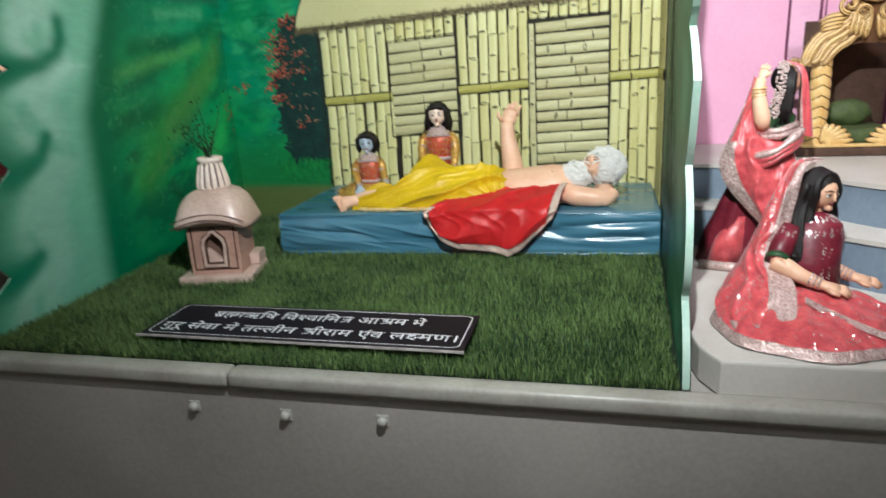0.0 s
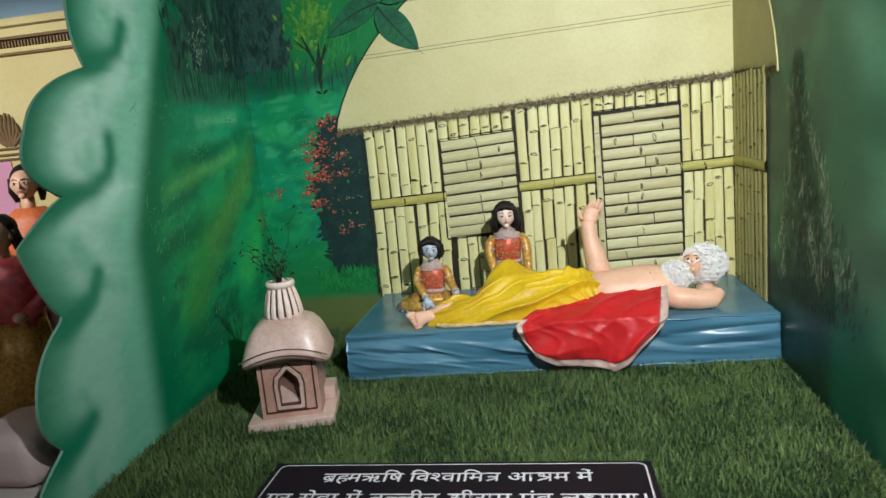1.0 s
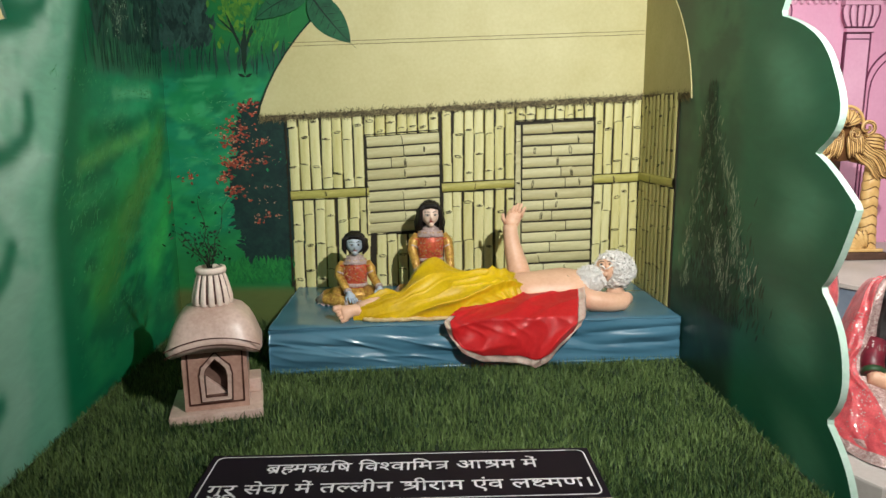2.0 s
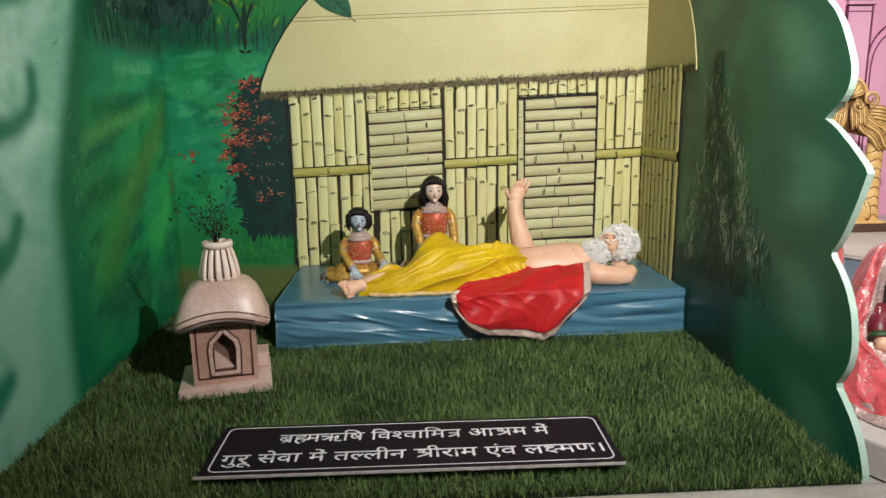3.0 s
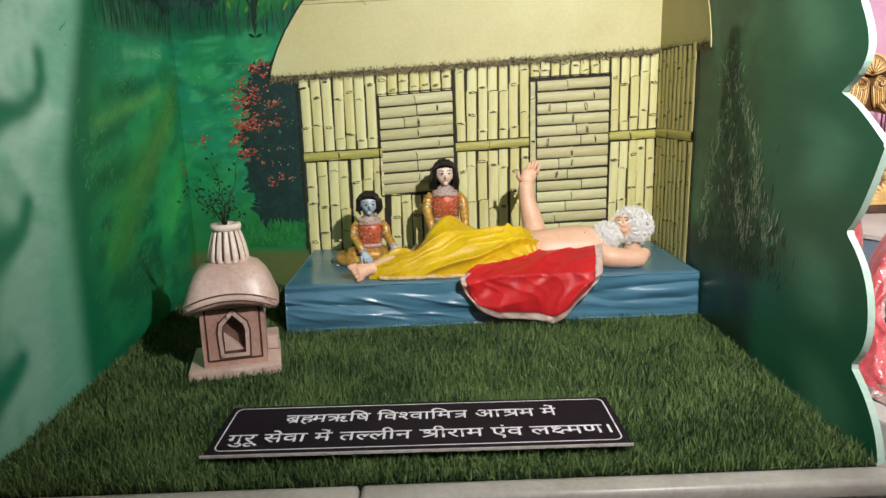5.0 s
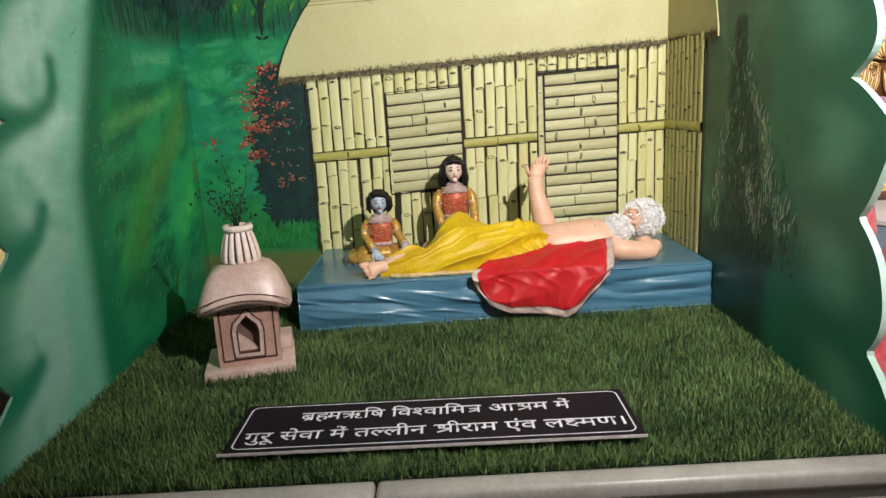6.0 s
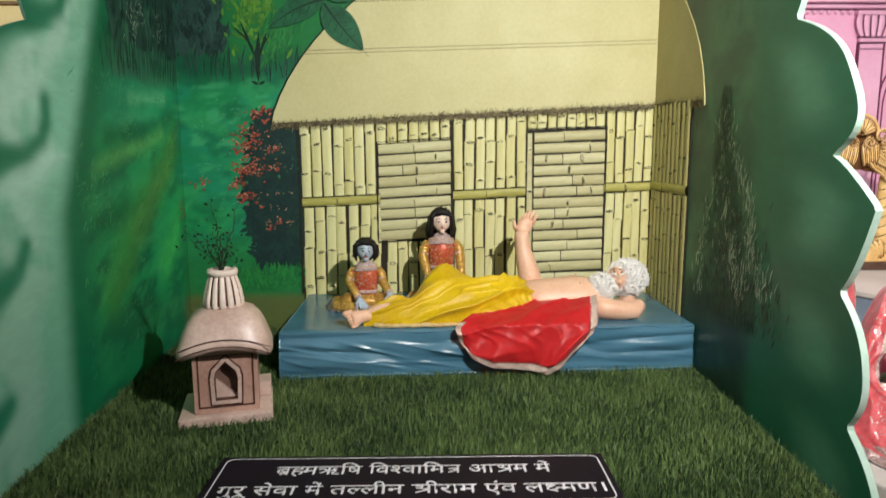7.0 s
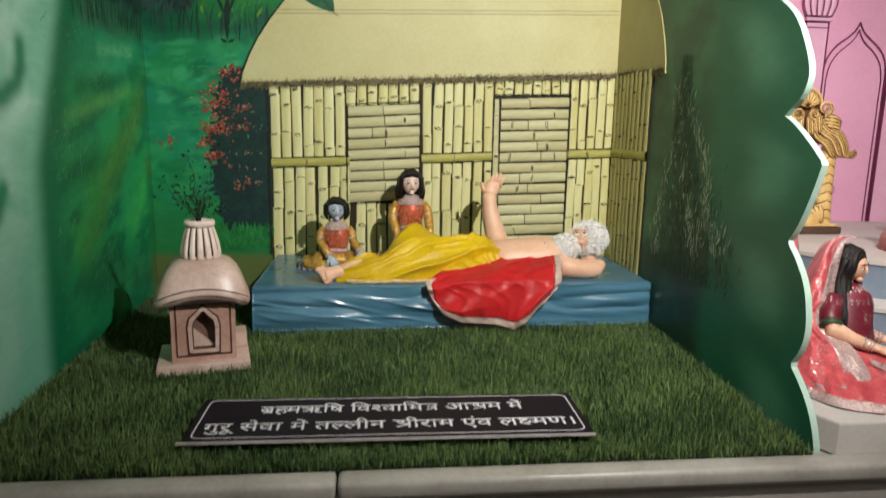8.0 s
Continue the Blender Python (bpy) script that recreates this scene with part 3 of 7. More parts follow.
hang_under(window, slats, -0.790, -0.503, 9, 1.164, 1.549, 0.06, M["bamboo_grey"])
hang_under(door, slats, -0.176, 0.107, 15, 0.945, 1.594, 0.035, M["bamboo_grey"])
for x0, x1 in ((-1.093, -0.785), (-0.497, -0.205), (0.106, RIGHT - 0.004)):
    me = rod_mesh("belt", M["bamboo_belt"], "x", x1 - x0, 0.034, [0.45], rng)
    hang(me, Matrix.Translation((x0, BACK - 0.006, belt(x0))) @ Matrix.Rotation(-math.atan(0.043), 4, "Y"), hut, "bamboo_belt")
me = rod_mesh("belt", M["bamboo_belt"], "x", 0.39, 0.034, [0.4], rng)
hang(me, Matrix.Translation((RIGHT - 0.006, BACK - 0.008, 1.384)) @ SIDE, hut, "bamboo_belt")

# pen lines round the openings and along the foot and edge of the wall


def pen_line(pts, width=0.006):
    full = []
    for a, b in zip(pts, pts[1:]):
        n = max(2, int(math.hypot(b[0] - a[0], b[1] - a[1]) / 0.012))
        full += [(a[0] + (b[0] - a[0]) * k / n + 0.0012 * noise.noise(Vector((a[0] * 9, k * 0.4, 1))), a[1] + (b[1] - a[1]) * k / n + 0.0012 * noise.noise(Vector((a[1] * 9, k * 0.4, 5)))) for k in range(n)]
    ribbon("ink_line", full + [pts[-1]], width, on_back, 0.0108, M["outline"], hut, 0.8)


# roof: cream sheet on the back wall, its shaded gable on the side wall
curve = [(-1.204, 1.618), (-1.192, 1.67), (-1.165, 1.735), (-1.13, 1.80), (-1.085, 1.868), (-1.03, 1.937), (-0.965, 2.005), (-0.885, 2.075), (-0.79, 2.142), (-0.66, 2.215), (-0.5, 2.28), (-0.3, 2.33)]
eave_pts = [(x, eave(x) - 0.004 + 0.006 * noise.noise(Vector((x * 9, 0, 3)))) for x in [RIGHT - 0.004 - i * 0.03 for i in range(50)] if x > -1.19]
roof = add_plate("roof", curve + [(RIGHT - 0.004, 2.36)] + eave_pts, on_back, 0.011, M["roof"], hut, "smooth cream painted thatch roof")
side_curve = [(2.33, 1.664), (2.335, 1.70), (2.36, 1.78), (2.40, 1.86), (2.46, 1.94), (2.55, 2.03), (2.69, 2.13), (BACK - 0.012, 2.21)]
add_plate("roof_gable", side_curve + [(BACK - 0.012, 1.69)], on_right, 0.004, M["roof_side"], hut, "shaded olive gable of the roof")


def ribbon(name, line_pts, width, place, d, mat, parent, jitter=0.0, label=""):
    """A painted line along a path on a wall."""
    bm = bmesh.new()
    rows = []
    for k, (u, v) in enumerate(line_pts):
        w = width * (1 + jitter * noise.noise(Vector((u * 60, v * 60, k * 0.9))))
        nu, nv = line_pts[min(k + 1, len(line_pts) - 1)], line_pts[max(k - 1, 0)]
        t = Vector((nu[0] - nv[0], nu[1] - nv[1])).normalized()
        rows.append([bm.verts.new(place(u - t.y * s * w / 2, v + t.x * s * w / 2, d)) for s in (-1, 1)])
    for a, b in zip(rows, rows[1:]):
        bm.faces.new((a[0], b[0], b[1], a[1]))
    ob = part(name, bm, mat, parent, label)
    ob.matrix_parent_inverse = Matrix.Translation(-parent.location)
    return ob


xs = [-1.2 + i * 0.006 for i in range(250)]
ribbon("roof_fringe", [(x, eave(x) - 0.008 + 0.004 * noise.noise(Vector((x * 40, 1, 0)))) for x in xs], 0.019, on_back, 0.0125, M["fringe"], hut, 0.9, "ragged dark thatch fringe")
ribbon("roof_fringe", [(y, 1.672 + (y - 2.33) * 0.04) for y in [2.335 + i * 0.008 for i in range(62)]], 0.018, on_right, 0.0060, M["fringe"], hut, 0.9)
ribbon("roof_outline", curve, 0.006, on_back, 0.012, M["leaf_line"], hut)
for za, zb, xa in ((1.889, 1.930, -1.075), (2.082, 2.116, -0.872)):
    for dz in (0.0, 0.013):
        ribbon("roof_seam", [(xa + i * (RIGHT - 0.01 - xa) / 30, za + dz + (zb - za) * i / 30 + 0.0015 * noise.noise(Vector((i * 0.5, za, 0)))) for i in range(31)], 0.0020, on_back, 0.012, M["seam"], hut)

pen_line([(-0.796, 1.166), (-0.797, 1.556)])
pen_line([(-0.797, 1.556), (-0.503, 1.574)], 0.004)
pen_line([(-0.503, 1.574), (-0.500, 1.18)], 0.006)
pen_line([(-0.500, 1.178), (-0.796, 1.162)], 0.005)
pen_line([(-0.208, 0.96), (-0.207, 1.606)], 0.006)
pen_line([(-0.207, 1.606), (0.110, 1.616)], 0.004)
pen_line([(0.110, 1.616), (0.110, 0.96)], 0.0035)
pen_line([(-1.100, 1.625), (-1.101, 0.955)], 0.007)
for x0, x1 in ((-1.093, -0.785), (-0.497, -0.205), (0.106, RIGHT - 0.006)):
    for dz in (-0.019, 0.019):
        pen_line([(x0, belt(x0) + dz), (x1, belt(x1) + dz)], 0.0035)
# fringe hairs
for n, place, ua, ub, edge, d in ((2300, on_back, -1.2, RIGHT - 0.01, eave, 0.0132), (700, on_right, 2.335, BACK - 0.02, lambda y: 1.678 + (y - 2.33) * 0.04, 0.0066)):
    bm = bmesh.new()
    for k in range(n):
        u = rng.uniform(ua, ub)
        up_way = rng.random() < 0.35
        daub(bm, place, u, edge(u) - 0.006 + rng.gauss(0, 0.005), rng.uniform(0.008, 0.024), rng.uniform(0.0012, 0.0026), radians((70 if up_way else -90) + rng.uniform(-70, 70)), d + 0.0006 * rng.random(), 0, rng.uniform(-0.5, 0.5))
    ob = part("fringe_hairs", bm, M["fringe_hair"], hut)
    ob["kind"] = "stuff"
    ob.matrix_parent_inverse = Matrix.Translation(-hut.location)

# ---- painted trees, shrub, flowers and leaves on the walls ----
rng = random.Random(11)


def strokes(name, parent, place, mat, rows, d, label=""):
    bm = bmesh.new()
    for u, v, length, width, angle in rows:
        daub(bm, place, u, v, length, width, angle, d, 0, rng.uniform(-0.12, 0.12))
        d += 0.0000015
    return part(name, bm, mat, parent, label)


# grove: crowns and trunks, turning the corner
def crowns(place, ua, ub, z0, n):
    rows = []
    for k in range(n):
        cu = rng.uniform(ua, ub)
        h = rng.uniform(0.12, 0.4)
        for j in range(26):
            rows.append((cu + rng.gauss(0, 0.02), z0 + rng.uniform(-0.03, h), rng.uniform(0.04, 0.10), rng.uniform(0.010, 0.026), radians(rng.choice((70, 85, 96, 112)) + rng.uniform(-14, 14))))
    return rows


strokes("painted_crowns", wall_left, on_left, M["tree_dark"], crowns(on_left, 2.28, 2.80, 1.88, 16), 0.0015)
strokes("painted_crowns", wall_back, on_back, M["tree_dark"], crowns(on_back, -1.54, -1.38, 1.90, 12), 0.0015)
for place, parent, ua, ub, zb, n in ((on_left, wall_left, 2.2, 2.82, 1.76, 26), (on_back, wall_back, -1.54, -1.08, 1.79, 22)):
    rows = []
    for k in range(n):
        u = ua + (ub - ua) * (k + rng.uniform(0.2, 0.8)) / n
        for j in range(3):
            rows.append((u + rng.uniform(-0.004, 0.004), zb + rng.uniform(-0.02, 0.05), rng.uniform(0.07, 0.13), rng.uniform(0.002, 0.005), radians(90 + rng.uniform(-10, 10))))
    strokes("painted_trunks", parent, place, M["tree_dark"], rows, 0.0018)
# the yellow-green tree by the roof
rows = [(-1.26 + rng.gauss(0, 0.045), 2.03 + rng.gauss(0, 0.06), rng.uniform(0.02, 0.05), 0.012, rng.uniform(0.6, 2.6)) for k in range(160)]
strokes("painted_yellow_tree", wall_back, on_back, M["tree_yellow"], rows, 0.0021)
rows = [(-1.245 + a, 1.78 + b, l, w, radians(t)) for a, b, l, w, t in ((0, 0, 0.20, 0.022, 92), (-0.004, 0.09, 0.16, 0.011, 112), (0.0, 0.08, 0.15, 0.011, 70), (0.002, 0.11, 0.12, 0.008, 55), (-0.01, 0.13, 0.12, 0.007, 128), (0, -0.002, 0.03, 0.012, 20), (0, -0.002, 0.03, 0.012, 160))]
strokes("painted_tree_trunk", wall_back, on_back, M["leaf_line"], rows, 0.0025)
# the dark shrub beside the hut and its red flowers
rows = []
for k in range(1500):
    v = rng.uniform(1.08, 1.66)
    left = -1.235 - 0.075 * math.sin((v - 1.05) / 0.62 * math.pi) ** 0.7
    rows.append((rng.uniform(left, -1.09), v, rng.uniform(0.02, 0.06), rng.uniform(0.012, 0.026), rng.uniform(0, 6.28)))
strokes("painted_shrub", wall_back, on_back, M["shrub"], rows, 0.0028)
rows = []
for cu, cv, n, s in ((-1.26, 1.67, 26, 0.022), (-1.30, 1.58, 44, 0.028), (-1.33, 1.53, 20, 0.02), (-1.305, 1.46, 60, 0.032), (-1.34, 1.39, 18, 0.02), (-1.325, 1.34, 30, 0.022), (-1.49, 1.40, 9, 0.015), (-1.21, 1.535, 8, 0.016), (-1.20, 1.24, 9, 0.02), (-1.20, 1.46, 5, 0.014)):
    rows += [(cu + rng.gauss(0, s * 1.1), cv + rng.gauss(0, s * 0.7), rng.uniform(0.008, 0.022), rng.uniform(0.005, 0.010), rng.gauss(0, 0.5)) for k in range(n)]
strokes("painted_flowers", wall_back, on_back, M["flower"], rows, 0.0064)
rows = [(u + rng.gauss(0, 0.012), v + rng.uniform(-0.004, 0.014), rng.uniform(0.004, 0.012), rng.uniform(0.002, 0.005), rng.gauss(0, 0.6)) for u, v, *_ in rows if rng.random() < 0.75]
rows += [(rng.choice((-1.21, -1.19, -1.16, -1.22)) + rng.gauss(0, 0.02), rng.choice((1.535, 1.46, 1.24, 1.36, 1.30)) + rng.gauss(0, 0.006), rng.uniform(0.004, 0.011), rng.uniform(0.002, 0.004), rng.gauss(0, 0.8)) for k in range(60)]
strokes("painted_flowers", wall_back, on_back, M["flower_pale"], rows, 0.0068)
rows = [(2.80 + rng.gauss(0, 0.02), 1.29 + rng.gauss(0, 0.03), rng.uniform(0.008, 0.02), 0.008, rng.uniform(0, 6.28)) for k in range(12)]
strokes("painted_flowers", wall_left, on_left, M["flower"], rows, 0.003)
# bright hedge and grass tips under the shrub
rows = [(rng.uniform(-1.36, -1.10), rng.uniform(0.965, 1.05), rng.uniform(0.02, 0.05), 0.009, radians(90 + rng.uniform(-40, 40))) for k in range(240)]
strokes("painted_hedge", wall_back, on_back, M["leaf_mid"], rows, 0.0068)
# brush strokes over the meadow of the side wall
rows = []
for pts, n, ang, s in (([(2.38, 1.69), (2.68, 1.705)], 60, 8, 0.012), ([(2.28, 1.60), (2.46, 1.645)], 40, 14, 0.014), ([(2.08, 1.475), (2.28, 1.515), (2.47, 1.545), (2.64, 1.585)], 110, 60, 0.012), ([(2.05, 1.37), (2.40, 1.43)], 40, 40, 0.02)):
    for k in range(n):
        q = rng.random() * (len(pts) - 1)
        a, b = pts[int(q)], pts[int(q) + 1]
        f = q - int(q)
        rows.append((a[0] + (b[0] - a[0]) * f, a[1] + (b[1] - a[1]) * f + rng.gauss(0, s), rng.uniform(0.010, 0.034), rng.uniform(0.001, 0.0024), radians(ang + rng.uniform(-22, 22))))
strokes("painted_streaks", wall_left, on_left, M["meadow_pale"], rows, 0.0012)
rows = []
for k in range(520):
    z = rng.uniform(1.08, 1.60)
    y = 2.80 - (1.60 - z) * 1.20 + rng.gauss(0, 0.05)
    if 2.05 < y < 2.8:
        rows.append((y, z, rng.uniform(0.02, 0.06), rng.uniform(0.0015, 0.005), radians(rng.uniform(28, 62))))
strokes("painted_streaks", wall_left, on_left, M["stroke_yellow"], [(y, z, a * 0.8, w * 0.7, t) for y, z, a, w, t in rows], 0.0012)
rows = [(rng.uniform(2.0, 2.5), rng.uniform(0.95, 1.4), rng.uniform(0.03, 0.08), rng.uniform(0.0015, 0.004), radians(rng.uniform(10, 50))) for k in range(60)]
strokes("painted_streaks", wall_left, on_left, M["leaf_mid"], rows, 0.0012)
rows = []
for k in range(2600):
    y, z = rng.uniform(1.98, 2.82), rng.uniform(0.90, 1.74)
    if cloud(y, z, 5, 6, 21) > 0.48:
        rows.append((y, z, rng.uniform(0.006, 0.026), rng.uniform(0.001, 0.0026), radians(rng.choice((35, 50, 70)) + rng.uniform(-25, 25))))
strokes("painted_flecks", wall_left, on_left, M["meadow_pale"], rows, 0.0016)
rows = []
for k in range(260):
    x, z = rng.uniform(-1.54, -1.32), rng.uniform(1.05, 1.76)
    if cloud(x, z, 7, 9, 31) > 0.5:
        rows.append((x, z, rng.uniform(0.008, 0.03), rng.uniform(0.001, 0.0028), radians(rng.choice((15, 30, 150)) + rng.uniform(-25, 25))))
strokes("painted_flecks", wall_back, on_back, M["meadow_pale"], rows, 0.0016)
# pale twigs on the grove's crowns
rows = []
for c, z0 in ((2.46, 1.9), (2.50, 1.95), (2.665, 1.9), (2.43, 1.88)):
    rows += [(c + rng.gauss(0, 0.02), z0 + rng.uniform(-0.02, 0.1), rng.uniform(0.008, 0.022), rng.uniform(0.001, 0.0024), radians(rng.choice((55, 90, 125)) + rng.uniform(-15, 15))) for k in range(34)]
strokes("painted_twigs", wall_left, on_left, M["stroke_pale"], rows, 0.0025)
# dark and mid-green brush marks of the plume
rows = []
for k in range(1500):
    z = 1.02 + 0.66 * rng.random() ** 1.3
    wide = 0.03 + 0.20 * smooth01(1.68, 1.08, z)
    rows.append((2.17 - 0.10 * smooth01(1.6, 1.1, z) + rng.gauss(0, 0.5) * wide, z, rng.uniform(0.018, 0.05), rng.uniform(0.003, 0.008), radians(92 + rng.uniform(-30, 30))))
strokes("painted_plume", wall_right, on_right, M["plume"], rows, 0.0004)
# pale leaf strokes of the plume on the dark side wall
rows = []
for pts, n, s in (([(2.18, 1.66), (2.16, 1.5), (2.25, 1.36), (2.30, 1.2), (2.31, 1.05)], 230, 0.018), ([(2.17, 1.62), (2.10, 1.50), (2.0, 1.39), (1.95, 1.25), (2.02, 1.08)], 260, 0.018), ([(2.17, 1.6), (2.13, 1.35), (2.10, 1.15)], 110, 0.04), ([(1.97, 1.3), (1.87, 1.12)], 80, 0.03), ([(2.08, 1.25), (2.02, 1.09)], 90, 0.012)):
    for k in range(n):
        q = rng.random() * (len(pts) - 1)
        a, b = pts[int(q)], pts[int(q) + 1]
        f = q - int(q)
        rows.append((a[0] + (b[0] - a[0]) * f + rng.gauss(0, s), a[1] + (b[1] - a[1]) * f + rng.gauss(0, 0.012), rng.uniform(0.010, 0.036), rng.uniform(0.001, 0.0028), radians(95 + rng.uniform(-38, 38))))
rows = [(u, v, a * 1.25, w * 1.35, t) for u, v, a, w, t in rows]
strokes("painted_streaks", wall_right, on_right, M["stroke_pale"], rows, 0.0012)


def leaf(parent, u, v, length, width, angle, mat, d=0.0135, sag=0.12):
    """A broad painted leaf with its midrib."""
    ca, sa = math.cos(radians(angle)), math.sin(radians(angle))
    at = lambda s, w: (u + s * length * ca - (w + sag * length * s * s) * sa, v + s * length * sa + (w + sag * length * s * s) * ca)
    ss = [i / 14 for i in range(15)]
    prof = [width / 2 * math.sin(math.pi * s ** 0.8) ** 0.8 for s in ss]
    bm = bmesh.new()
    slab_outline(bm, [at(s, w) for s, w in zip(ss, prof)] + [at(s, -w) for s, w in list(zip(ss, prof))[-2:0:-1]], lambda a, b, h: on_back(a, b, h + d - 0.002), 0.002)
    for s in ss[2:-4:2]:
        for sgn in (-1, 1):
            a, b = at(s - 0.04, 0), at(min(1, s + 0.06), sgn * width * 0.33)
            daub(bm, on_back, a[0], a[1], math.hypot(b[0] - a[0], b[1] - a[1]), 0.002, math.atan2(b[1] - a[1], b[0] - a[0]), d + 0.0006, 1)
    lf = part("painted_leaf", bm, [mat, M["leaf_line"]], parent)
    ribbon_pts = [at(s, 0) for s in ss] + [at(1.12, 0)]
    rb = bmesh.new()
    rows = []
    for k, (a, b) in enumerate(ribbon_pts):
        w = 0.0035 * (1.1 - k / 16)
        rows.append([rb.verts.new(on_back(a + sgn * w * sa, b - sgn * w * ca, d + 0.0012)) for sgn in (-1, 1)])
    for p, q in zip(rows, rows[1:]):
        rb.faces.new((p[0], q[0], q[1], p[1]))
    part("midrib", rb, M["leaf_line"], lf)


leaf(wall_back, -0.985, 2.075, 0.225, 0.115, -56, M["leaf_dark"], sag=0.1)
leaf(wall_back, -0.98, 2.09, 0.23, 0.10, 190, M["leaf_dark"], 0.0105, 0.28)
leaf(wall_back, -0.97, 2.09, 0.26, 0.10, 28, M["leaf_dark"], 0.0152, 0.05)
leaf(wall_back, -0.99, 2.10, 0.24, 0.10, 75, M["leaf_mid"], 0.009, -0.1)
leaf(wall_back, -1.0, 2.09, 0.26, 0.09, 140, M["leaf_mid"], 0.0075, 0.1)
rows = []
for k in range(150):
    u = rng.uniform(-1.2, -0.98)
    top = 2.06 - (u + 1.2) * 0.05
    rows.append((u, rng.uniform(1.90, top), rng.uniform(0.05, 0.12), 0.008, radians(-105 + rng.uniform(-18, 18))))
strokes("painted_fronds", wall_back, on_back, M["leaf_mid"], [r for r in rows if r[1] - r[2] > 1.9 + (r[0] + 1.1) * 1.05], 0.0032)


# ---- artificial turf ----
def turf():
    bm = box(bmesh.new(), LEFT + 0.001, RIGHT - 0.001, 1.372, BACK - 0.001, DECK - 0.03, DECK + 0.002)
    for v in bm.verts:
        if v.co.x > 0:
            v.co.x = wall_x(v.co.y) - 0.001
        else:
            v.co.x = LEFT + TAPER_LEFT * (BACK - v.co.y) + 0.001
    structure("turf_mat", bm, M["turf_base"], "dark backing of the artificial turf", "ground")
    n = 125000
    r = np.random.default_rng(3)
    x = r.uniform(LEFT + 0.006, RIGHT - 0.006, n)
    y = 1.37 + (BACK - 1.375) * r.random(n) ** 1.25
    keep = ~((x > -1.06) & (y > 2.36)) & (x < RIGHT - TAPER * (BACK - y) - 0.008) & (x > LEFT + TAPER_LEFT * (BACK - y) + 0.006)
    x, y = x[keep], y[keep]
    n = len(x)
    h = r.uniform(0.012, 0.031, n) * (0.8 + 0.4 * r.random(n))
    a = r.uniform(0, 2 * np.pi, n)
    lean = r.uniform(0.0, 0.019, n)
    la = r.uniform(0, 2 * np.pi, n)
    w = r.uniform(0.0007, 0.0015, n)
    ca, sa = np.cos(a) * w, np.sin(a) * w
    lx, ly = np.cos(la) * lean, np.sin(la) * lean
    base = np.full(n, DECK)
    v = np.stack([
        np.stack([x - ca, y - sa, base], 1), np.stack([x + ca, y + sa, base], 1),
        np.stack([x + ca * 0.8 + lx * 0.4, y + sa * 0.8 + ly * 0.4, base + h * 0.6], 1), np.stack([x - ca * 0.8 + lx * 0.4, y - sa * 0.8 + ly * 0.4, base + h * 0.6], 1),
        np.stack([x + lx, y + ly, base + h], 1)], 1).reshape(-1, 3)
    k = (np.arange(n) * 5)[:, None]
    quads = k + np.array([[0, 1, 2, 3]])
    tris = k + np.array([[3, 2, 4]])
    me = bpy.data.meshes.new("turf")
    me.vertices.add(len(v))
    me.vertices.foreach_set("co", v.ravel())
    loops = np.concatenate([quads.ravel(), tris.ravel()])
    me.loops.add(len(loops))
    me.loops.foreach_set("vertex_index", loops)
    me.polygons.add(2 * n)
    me.polygons.foreach_set("loop_start", np.concatenate([np.arange(n) * 4, 4 * n + np.arange(n) * 3]))
    me.update(calc_edges=True)
    me.validate()
    me.materials.append(M["turf"])
    tagged(new("artificial_turf", me), "green artificial turf of short blades on the display floor", "grass", "", "stuff")


turf()


